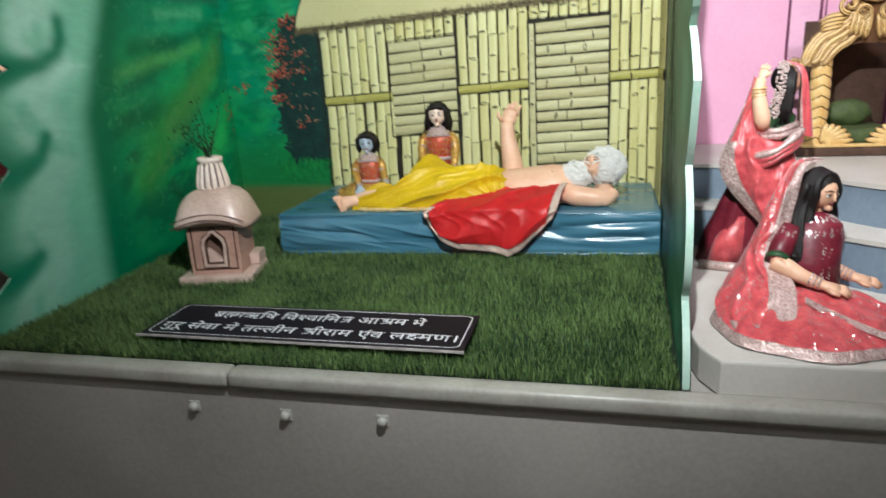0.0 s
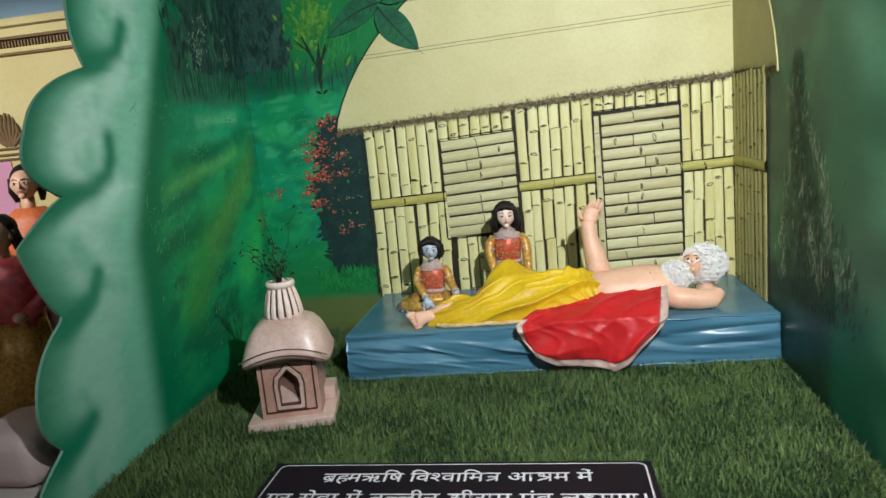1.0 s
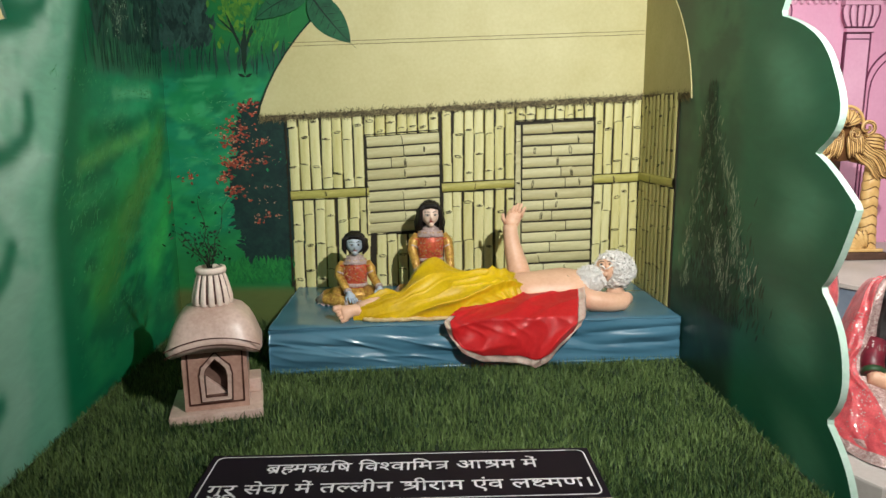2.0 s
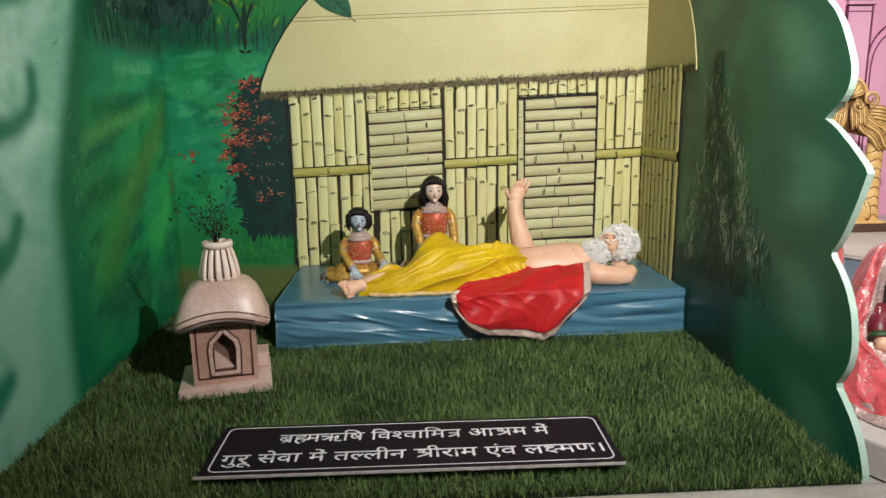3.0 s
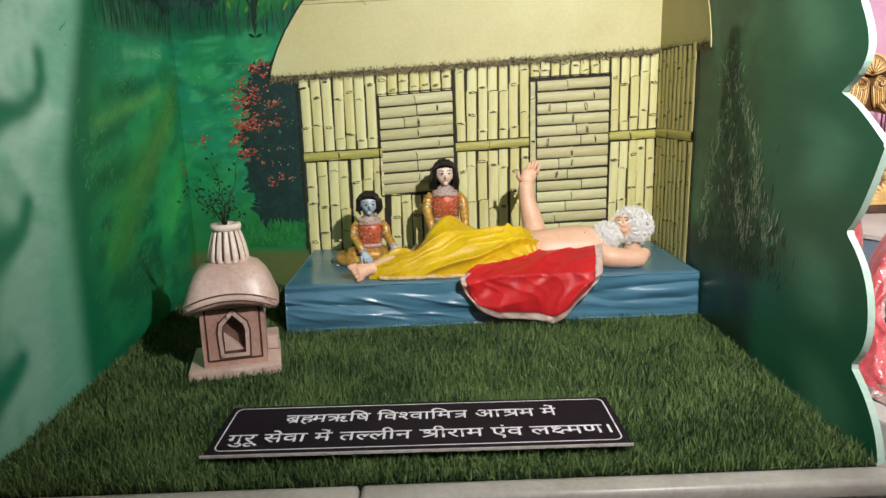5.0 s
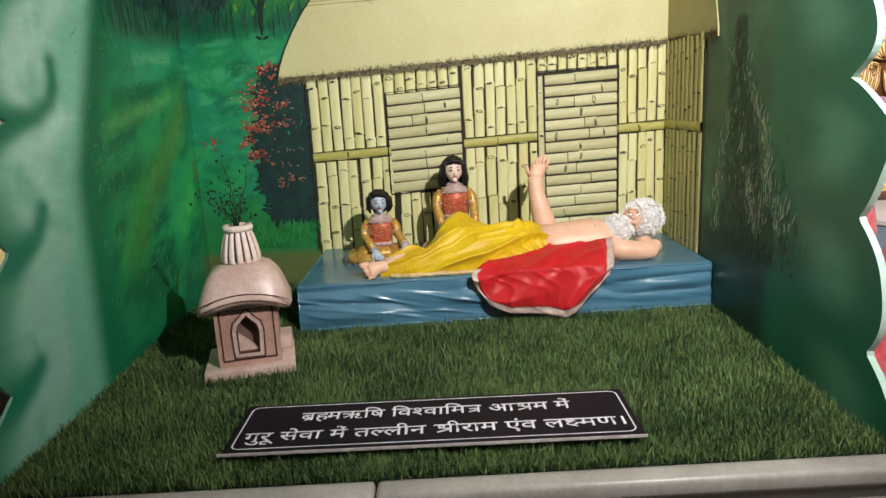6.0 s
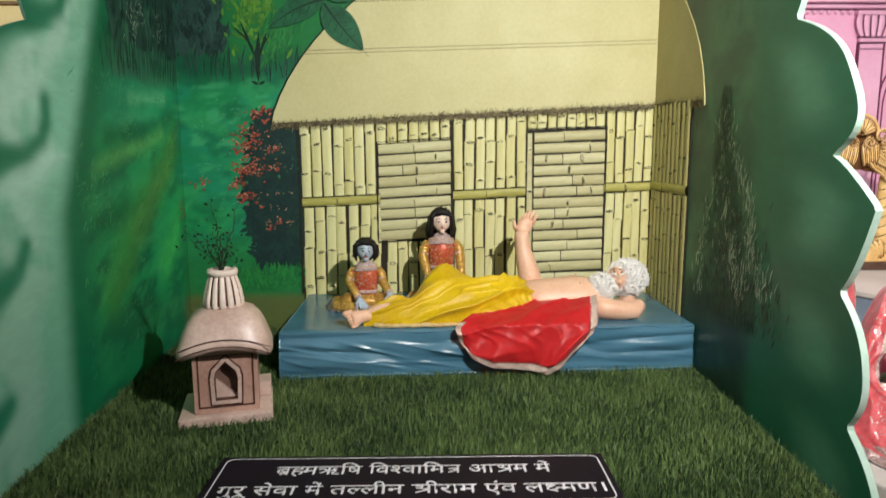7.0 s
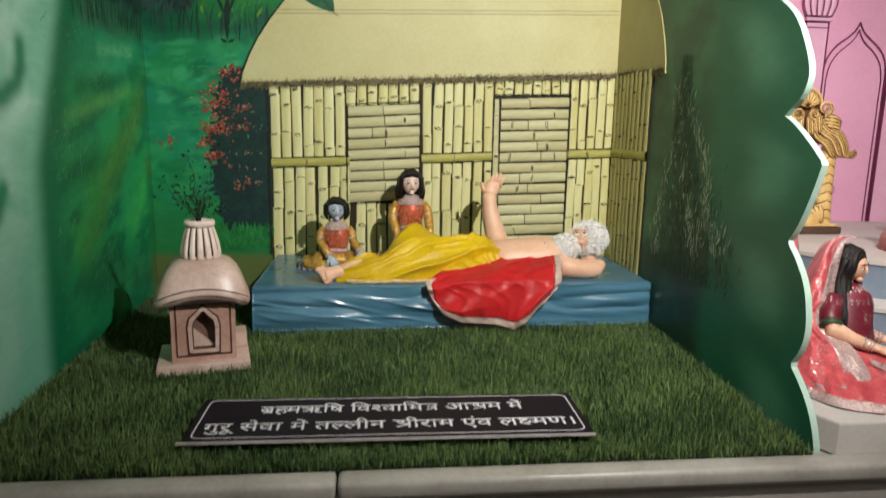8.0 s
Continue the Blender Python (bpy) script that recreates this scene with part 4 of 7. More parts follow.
# ---- the satin-covered bed ----
def satin_bed():
    bm = bmesh.new()
    x0, x1, y0, y1, z0, z1 = -1.078, 0.276, 2.262, 2.828, DECK, 0.953
    nx, nt, nf = 240, 30, 56
    r = random.Random(12)
    wrinkles = [(r.uniform(x0, x1), r.uniform(0.12, 0.9), r.uniform(0.05, 0.17), r.uniform(-0.9, 0.9), r.uniform(0.025, 0.05), r.uniform(0.003, 0.0075)) for k in range(34)]
    rows = []
    # the cover runs from the back over the top and down the front
    for j in range(nt + nf + 1):
        row = []
        for i in range(nx + 1):
            x = x0 + (x1 - x0) * i / nx
            if j <= nt:
                s = j / nt
                y, z = y1 + (y0 - y1) * s, z1
                z += 0.0025 * noise.noise(Vector((x * 6, y * 12, 0))) - 0.004 * (1 if j == nt else 0)
            else:
                s = (j - nt) / nf
                ridge = 1 - abs(noise.noise(Vector((x * 2.6 + 1.6 * s, s * 1.9 - x * 1.3, 5)))) * 2.4
                fold = 0.018 * (ridge - 0.6) + 0.008 * noise.noise(Vector((x * 6 - 2 * s, s * 4, 8)))
                for wx, ws, long, lean, thin, deep in wrinkles:
                    if abs(x - wx) < 2.2 * long:
                        fold -= deep * (0.4 if wx > -0.1 else 1.0) * math.exp(-((x - wx) / long) ** 2 - ((s - ws - lean * (x - wx) - 0.12 * math.sin(9 * (x - wx))) / thin) ** 2)
                y, z = y0 - 0.002 + fold * math.sin(math.pi * min(1, s * 1.2)) - 0.006 * s, z1 - 0.004 + (z0 - z1) * s
            row.append(bm.verts.new((x, y, z)))
        rows.append(row)
    for a, b in zip(rows, rows[1:]):
        for i in range(nx):
            bm.faces.new((a[i], b[i], b[i + 1], a[i + 1]))
    for i in (0, nx):
        side = [r[i] for r in rows]
        base = bm.verts.new((side[0].co.x, y1, z0))
        f = bm.faces.new(side + [base])
    # thin rolls added along the top edge and front foot to catch highlight lines
    for zz, yy, rad in ((z1 - 0.004, y0 - 0.001, 0.0042), (z0 + 0.012, y0 - 0.010, 0.006)):
        pts = [(x0 + (x1 - x0) * k / 120, yy + 0.004 * noise.noise(Vector((k * 0.13, zz, 3))), zz + 0.004 * noise.noise(Vector((k * 0.11, zz, 9)))) for k in range(121)]
        tube(bm, pts, [rad * (0.8 + 0.5 * noise.noise(Vector((k * 0.2, 5, zz)))) for k in range(121)], 8)
    for v in bm.verts:
        v.co.y += 0.048 * (v.co.x - x0) / (x1 - x0) * min(1, (y1 - v.co.y) / 0.4)
    bed = tagged(thing("bed_platform"), "low bed platform draped in shiny blue satin", "bed")
    part("satin_cover", bm, M["satin"], bed, "", True)
    part("core", box(bmesh.new(), x0 + 0.03, x1 - 0.03, y0 + 0.09, y1 - 0.01, z0, z1 - 0.02), M["plaster"], bed)
    return bed


satin_bed()


# ---- things on the turf and the bed ----
M.update({
    "terracotta": material("shrine_paint", rgb(220, 194, 182), rgb(172, 140, 126), 9, 0.36, bump=0.22, spec=0.5),
    # browner, darker copy of the shrine paint, with the eave's shade in its colour
    "shrine_body": material("shrine_shaded_body", rgb(196, 158, 142), rgb(146, 108, 94), 9, 0.45, bump=0.2),
    "shrine_line": material("shrine_brown_line", rgb(88, 52, 42), rgb(60, 34, 28), 40, 0.6),
    "shrine_pale": material("shrine_pale_paint", rgb(240, 222, 210), rgb(208, 184, 170), 14, 0.42, bump=0.2),
    "niche": material("shrine_niche_inside", rgb(120, 92, 80), rgb(84, 60, 52), 20, 0.7),
    "twig": material("dry_twig", rgb(44, 50, 34), rgb(22, 28, 20), 40, 0.8),
    "sign": material("sign_vinyl", rgb(24, 15, 27), rgb(18, 12, 22), 6, 0.6, spec=0.15, bump=0.03),
    "sign_white": material("sign_white_ink", rgb(226, 222, 228), rgb(206, 202, 208), 10, 0.45, bump=0),
    "board_edge": material("sign_board_edge", rgb(196, 186, 182), rgb(150, 140, 138), 30, 0.6),
    "skin": material("statue_skin_paint", rgb(238, 194, 164), rgb(220, 168, 138), 16, 0.42, bump=0.05),
    "doll_skin": material("doll_skin_paint", rgb(248, 222, 204), rgb(234, 198, 178), 20, 0.4, bump=0.05),
    "blue_skin": material("statue_blue_paint", rgb(196, 206, 216), rgb(172, 186, 202), 20, 0.4, bump=0.05),
    "yellow": material("yellow_satin", rgb(226, 190, 10), rgb(188, 148, 5), 9, 0.46, bump=0.08, sheen=0.06),
    "red": material("red_satin", rgb(248, 58, 60), rgb(230, 40, 46), 9, 0.40, bump=0.08, sheen=0.12),
    "trim": material("silver_white_trim", rgb(250, 236, 224), rgb(230, 190, 172), 60, 0.5, bump=0.4, grain=260),
    "hem": material("cream_gold_hem", rgb(224, 200, 150), rgb(180, 140, 80), 60, 0.5, bump=0.4, grain=260),
    "white_hair": material("white_wool_hair", rgb(255, 253, 250), rgb(253, 246, 240), 60, 0.8, bump=0.2, grain=300),
    "black_hair": material("black_hair", rgb(30, 20, 20), rgb(14, 10, 10), 80, 0.5, bump=0.5, stretch=(8, 8, 1)),
    "brocade": material("gold_brocade", rgb(226, 188, 92), rgb(150, 84, 40), 90, 0.34, metal=0.2, bump=0.5, grain=260),
    "red_brocade": material("red_gold_brocade", rgb(176, 36, 30), rgb(222, 120, 88), 100, 0.34, metal=0.2, bump=0.5, grain=200),
    "eye_white": material("painted_eye_white", rgb(226, 220, 212), rgb(206, 198, 190), 40, 0.35, bump=0),
    "eye_dark": material("painted_eye_line", rgb(34, 24, 22), rgb(20, 14, 14), 40, 0.4, bump=0),
    "lip": material("painted_lip", rgb(176, 56, 58), rgb(146, 40, 44), 40, 0.4, bump=0),
    "jewel": material("silver_beads", rgb(222, 206, 200), rgb(150, 110, 104), 160, 0.3, bump=0.6, grain=400),
})


# the little clay shrine
def shrine(x, y, z, turn):
    s = tagged(thing("clay_shrine", x, y, z), "pinkish cream painted clay shrine with curved roof on the turf", "shrine")
    s.rotation_euler = (0, 0, radians(turn))
    T, L = M["terracotta"], M["shrine_line"]
    part("base_slab", box(bmesh.new(), -0.123, 0.118, -0.105, 0.10, 0, 0.028, bevel=0.005), T, s)
    part("rear_block", box(bmesh.new(), -0.085, 0.115, 0.015, 0.095, 0.029, 0.07, bevel=0.005), T, s)
    hx, fy, by, z0, z1 = 0.083, -0.078, 0.078, 0.029, 0.200
    bm = bmesh.new()
    # the body with an arched niche cut into its front
    arch = [(-0.028, 0.066), (0.028, 0.066), (0.030, 0.125), (0.026, 0.143), (0.012, 0.158), (0.0, 0.172), (-0.012, 0.158), (-0.026, 0.143), (-0.030, 0.125)]
    outer = [(-hx, z0), (hx, z0), (hx, z1), (-hx, z1)]
    fo = [bm.verts.new((a, fy, b)) for a, b in outer]
    fi = [bm.verts.new((a, fy, b)) for a, b in arch]
    bk = [bm.verts.new((a, by, b)) for a, b in outer]
    ni = [bm.verts.new((a, fy + 0.03, b)) for a, b in arch]
    for quad in ((fo[0], fo[1], fi[1], fi[0]), (fo[1], fo[2], fi[5], fi[4], fi[3], fi[2], fi[1]), (fo[2], fo[3], fi[5]), (fo[3], fo[0], fi[0], fi[8], fi[7], fi[6], fi[5])):
        bm.faces.new(quad)
    for i in range(4):
        j = (i + 1) % 4
        bm.faces.new((fo[j], fo[i], bk[i], bk[j]))
    bm.faces.new(list(reversed(bk)))
    for i in range(9):
        j = (i + 1) % 9
        bm.faces.new((fi[i], fi[j], ni[j], ni[i])).material_index = 1
    bm.faces.new(ni).material_index = 1
    body = part("body", bm, [M["shrine_body"], M["niche"]], s)

    def ring_on_front(pts, w, proud, name, mat, closed=True):
        bm = bmesh.new()
        n = len(pts)
        for k in range(n if closed else n - 1):
            a, b = Vector(pts[k]), Vector(pts[(k + 1) % n])
            t = (b - a).normalized() * w / 2
            nrm = Vector((-t.y, t.x))
            q = [a - t * 0.7 - nrm, b + t * 0.7 - nrm, b + t * 0.7 + nrm, a - t * 0.7 + nrm]
            lo = [bm.verts.new((p.x, fy + 0.001, p.y)) for p in q]
            hi = [bm.verts.new((p.x, fy - proud, p.y)) for p in q]
            bm.faces.new(hi)
            for i in range(4):
                bm.faces.new((lo[i], lo[(i + 1) % 4], hi[(i + 1) % 4], hi[i]))
        return part(name, bm, mat, body)

    ring_on_front([(p * 1.18, 0.118 + (q - 0.118) * 1.14) for p, q in arch], 0.010, 0.005, "niche_frame", T)
    ring_on_front([(p * 1.42, 0.115 + (q - 0.115) * 1.28) for p, q in arch], 0.0045, 0.0024, "niche_outline", L)
    ring_on_front([(p * 1.02, q) for p, q in arch], 0.003, 0.0048, "niche_inner_line", L)
    ring_on_front([(-0.070, 0.046), (0.070, 0.046), (0.070, 0.19), (-0.070, 0.19)], 0.0042, 0.0022, "panel_line", L)
    # small triangular wedge in the niche's lower left, paler than the niche
    bm = bmesh.new()
    tri = [(-0.027, 0.067), (0.026, 0.067), (-0.027, 0.115)]
    lo = [bm.verts.new((a, fy + 0.029, b)) for a, b in tri]
    hi = [bm.verts.new((a, fy + 0.012, b)) for a, b in tri]
    bm.faces.new(hi)
    for i in range(3):
        bm.faces.new((lo[i], lo[(i + 1) % 3], hi[(i + 1) % 3], hi[i]))
    part("niche_relief", bm, T, body)
    # the curved roof
    levels = [(0.118, 0.105, 0.176, 1), (0.125, 0.112, 0.187, 1), (0.125, 0.112, 0.198, 1), (0.121, 0.108, 0.206, 0.95), (0.116, 0.104, 0.222, 0.8), (0.108, 0.097, 0.245, 0.55), (0.096, 0.086, 0.270, 0.3), (0.078, 0.070, 0.292, 0.1), (0.052, 0.050, 0.305, 0)]
    bm = bmesh.new()
    seg = 48
    loops = []
    for rx, ry, h, k in levels:
        loop = []
        for i in range(seg):
            a = 2 * math.pi * i / seg
            c, sn = math.cos(a), math.sin(a)
            q = (abs(c) ** 5 + abs(sn) ** 5) ** -0.2
            px, py = rx * c * q, ry * sn * q
            loop.append(bm.verts.new((px, py, h + k * 0.030 * (1 - (px / rx) ** 2))))
        loops.append(loop)
    for p, q in zip(loops, loops[1:]):
        for i in range(seg):
            bm.faces.new((p[i], p[(i + 1) % seg], q[(i + 1) % seg], q[i]))
    bm.faces.new(list(reversed(loops[0])))
    bm.faces.new(loops[-1])
    roof_ob = part("roof", bm, T, s, "glossy curved roof", True)
    bm = bmesh.new()
    for h in (0.189, 0.2065):
        rows = []
        for i in range(25):
            px = -0.12 + 0.24 * i / 24
            zz = h + 0.030 * (1 - (px / 0.125) ** 2)
            rows.append([bm.verts.new((px, -0.1132 + (0.003 if h > 0.2 else 0), zz - 0.0017)), bm.verts.new((px, -0.1132 + (0.004 if h > 0.2 else 0), zz + 0.0017))])
        for p, q in zip(rows, rows[1:]):
            bm.faces.new((p[0], q[0], q[1], p[1]))
    part("eave_line", bm, L, roof_ob)
    bm = bmesh.new()
    lathe(bm, (0, 0, 0), [(0.050, 0.303), (0.055, 0.310), (0.054, 0.325), (0.049, 0.35), (0.042, 0.375), (0.036, 0.391)], 140, 0, 14, 0.17)
    neck = part("fluted_neck", bm, M["shrine_pale"], s, "fluted neck with brown grooves", True)
    for i in range(14):
        a = 2 * math.pi * i / 14
        bm = bmesh.new()
        pr = [(0.0495, 0.312), (0.0492, 0.325), (0.0448, 0.35), (0.0388, 0.375), (0.0338, 0.389)]
        rows = [[bm.verts.new((math.cos(a + da) * q, math.sin(a + da) * q, h)) for da in (-0.055, 0.055)] for q, h in pr]
        for p, q in zip(rows, rows[1:]):
            bm.faces.new((p[0], p[1], q[1], q[0]))
        part("groove_line", bm, L, neck)
    bm = bmesh.new()
    lathe(bm, (0, 0, 0), [(0.033, 0.389), (0.039, 0.391), (0.041, 0.399), (0.039, 0.407), (0.030, 0.408), (0.027, 0.395)], 40)
    part("rim", bm, M["shrine_pale"], s, "", True)
    return s


shrine(-1.165, 2.005, DECK + 0.004, 13)


def sprig(x, y, z):
    """Thin dry stems with small dark leaves, standing in the shrine's mouth."""
    r = random.Random(21)
    p = tagged(thing("dry_sprig", x, y, z), "thin dark dry sprig standing in the shrine's mouth", "plant")
    lv = bmesh.new()
    for k in range(11):
        bm = bmesh.new()
        a, out = r.uniform(0, 6.28), r.uniform(0.015, 0.11)
        h = r.uniform(0.05, 0.15) if k > 1 else 0.19
        pts = [Vector((0.012 * math.cos(a * 2), 0.012 * math.sin(a * 2), -0.02))]
        for j in range(1, 7):
            q = j / 6
            pts.append(Vector((math.cos(a) * out * q + r.uniform(-0.008, 0.008), math.sin(a) * out * q + r.uniform(-0.008, 0.008), h * q ** 0.8)))
        tube(bm, pts, [0.0018 - 0.0002 * j for j in range(7)], 5)
        part("stem", bm, M["twig"], p)
        for j in range(2, 7):
            for m in range(2):
                c = pts[j] + Vector((r.gauss(0, 0.012), r.gauss(0, 0.012), r.gauss(0, 0.010)))
                d = Vector((r.uniform(-1, 1), r.uniform(-1, 1), r.uniform(-0.6, 1))).normalized()
                e = d.cross(Vector((0.3, 0.9, 0.2))).normalized()
                ln, w = r.uniform(0.008, 0.018), r.uniform(0.002, 0.004)
                lv.faces.new([lv.verts.new(c), lv.verts.new(c + d * ln * 0.5 + e * w), lv.verts.new(c + d * ln), lv.verts.new(c + d * ln * 0.5 - e * w)])
    part("leaves", lv, M["twig"], p)


sprig(-1.165, 2.005, 1.20)


# ---- the sign that lies on the turf ----
def letter_mesh(text):
    data = bpy.data.curves.new("letters", "FONT")
    data.body, data.offset, data.resolution_u = text, 0.006, 3
    ob = new("letters", data)
    me = bpy.data.meshes.new_from_object(ob)
    bpy.data.objects.remove(ob)
    bm = bmesh.new()
    bm.from_mesh(me)
    bpy.data.meshes.remove(me)
    return bm


def reach(text):
    bm = letter_mesh(text)
    x = max((v.co.x for v in bm.verts), default=0)
    bm.free()
    return x


TOP = max(v.co.y for v in letter_mesh("म").verts)
# joined letters as pen lines: the width, then lines in shares of the letter's height
DRAWN = {
    "tra": (0.62, [[(0.0, 0.95), (0.62, 0.95)], [(0.50, 1.0), (0.50, 0.0)], [(0.50, 0.52), (0.30, 0.54), (0.14, 0.52)], [(0.50, 0.42), (0.36, 0.26), (0.12, 0.06)]]),
    "shra": (0.72, [[(0.0, 0.95), (0.72, 0.95)], [(0.60, 1.0), (0.60, 0.0)], [(0.16, 0.74), (0.24, 0.86), (0.36, 0.84), (0.38, 0.70), (0.28, 0.60), (0.16, 0.58)], [(0.60, 0.46), (0.42, 0.28), (0.14, 0.06)], [(0.28, 0.60), (0.40, 0.50), (0.60, 0.48)]]),
    "ksha": (0.54, [[(0.0, 0.95), (0.54, 0.95)], [(0.20, 0.95), (0.10, 0.80), (0.14, 0.64), (0.30, 0.62), (0.40, 0.74), (0.30, 0.84), (0.18, 0.74)], [(0.30, 0.62), (0.14, 0.48), (0.10, 0.30), (0.24, 0.18), (0.42, 0.28), (0.44, 0.44), (0.60, 0.44)], [(0.24, 0.18), (0.36, 0.10), (0.44, 0.0)]]),
}


def drawn_letter(key):
    bm = bmesh.new()
    for pts in DRAWN[key][1]:
        rows = []
        for k, (u, v) in enumerate(pts):
            a, b = pts[max(k - 1, 0)], pts[min(k + 1, len(pts) - 1)]
            d = Vector((b[0] - a[0], b[1] - a[1])).normalized() * 0.042
            rows.append([bm.verts.new((u - d.y * s, v * TOP + d.x * s, 0)) for s in (1, -1)])
        for a, b in zip(rows, rows[1:]):
            bm.faces.new((a[0], a[1], b[1], b[0]))
    return bm


def set_line(tokens):
    """Sets a line of Devanagari: t plain run, h half letter without its stem, r letter with the slanting stroke."""
    out, x, bar = bmesh.new(), 0.0, reach("।")
    for kind, text in tokens:
        if kind == "g":
            bm, adv = drawn_letter(text), DRAWN[text][0]
        else:
            bm = letter_mesh(text)
            adv = reach(text + "।") - bar
        if kind == "h":
            bmesh.ops.bisect_plane(bm, geom=bm.verts[:] + bm.edges[:] + bm.faces[:], plane_co=(adv * 0.70, 0, 0), plane_no=(1, 0, 0), clear_outer=True)
            adv *= 0.68
        if kind == "o":
            x -= 0.09
        for v in bm.verts:
            v.co.x += x
        if kind == "r":
            xs = x + adv * 0.80
            q = [(xs - 0.30, 0.02), (xs - 0.26, -0.04), (xs, 0.12), (xs, 0.19)]
            bm.faces.new([bm.verts.new((a, b, 0)) for a, b in q])
        tmp = bpy.data.meshes.new("run")
        bm.to_mesh(tmp)
        bm.free()
        out.from_mesh(tmp)
        bpy.data.meshes.remove(tmp)
        x += adv
    return out, x


def sign_board():
    s = tagged(thing("sign_board", -0.645, 1.538, 0.835), "black board with white Hindi lettering lying on the turf", "sign")
    s.rotation_euler = (radians(0.8), 0, radians(-0.7))
    w, h = 0.430, 0.104
    part("board", box(bmesh.new(), -w, w, -h, h, -0.004, 0.0, bevel=0.001), M["sign"], s)
    part("front_lip", box(bmesh.new(), -w - 0.008, w + 0.002, -h - 0.004, -h - 0.001, -0.005, 0.0005), M["board_edge"], s, "light grey front edge")
    # rounded border line
    bm = bmesh.new()
    bw, bh, r = w - 0.013, h - 0.011, 0.018
    pts = []
    for cx, cy, a0 in ((bw - r, bh - r, 0), (-bw + r, bh - r, 90), (-bw + r, -bh + r, 180), (bw - r, -bh + r, 270)):
        pts += [(cx, cy, radians(a0 + k * 15)) for k in range(7)]
    inn = [bm.verts.new((cx + math.cos(a) * (r - 0.0028), cy + math.sin(a) * (r - 0.0028), 0.0012)) for cx, cy, a in pts]
    outv = [bm.verts.new((cx + math.cos(a) * r, cy + math.sin(a) * r, 0.0012)) for cx, cy, a in pts]
    for i in range(len(pts)):
        j = (i + 1) % len(pts)
        bm.faces.new((outv[i], outv[j], inn[j], inn[i]))
    part("border_line", bm, M["sign_white"], s)
    one = [("r", "ब"), ("t", "ह"), ("o", "म"), ("t", "ऋिष "), ("t", "िव"), ("h", "श"), ("t", "वािम"), ("g", "tra"), ("t", " आ"), ("g", "shra"), ("t", "म में")]
    two = [("t", "गुरू सेवा में त"), ("h", "ल"), ("t", "लीन "), ("g", "shra"), ("t", "ीराम एंव ल"), ("g", "ksha"), ("t", "मण।")]
    for tokens, x0, x1, y0, tall in ((one, -0.296, 0.302, 0.020, 0.054), (two, -0.400, 0.408, -0.062, 0.054)):
        bm, width = set_line(tokens)
        for v in bm.verts:
            v.co = Vector((x0 + v.co.x * (x1 - x0) / width, y0 + v.co.y * tall, 0.0014))
        part("lettering", bm, M["sign_white"], s)


sign_board()


# ---- the figures on the bed ----
BED = 0.953


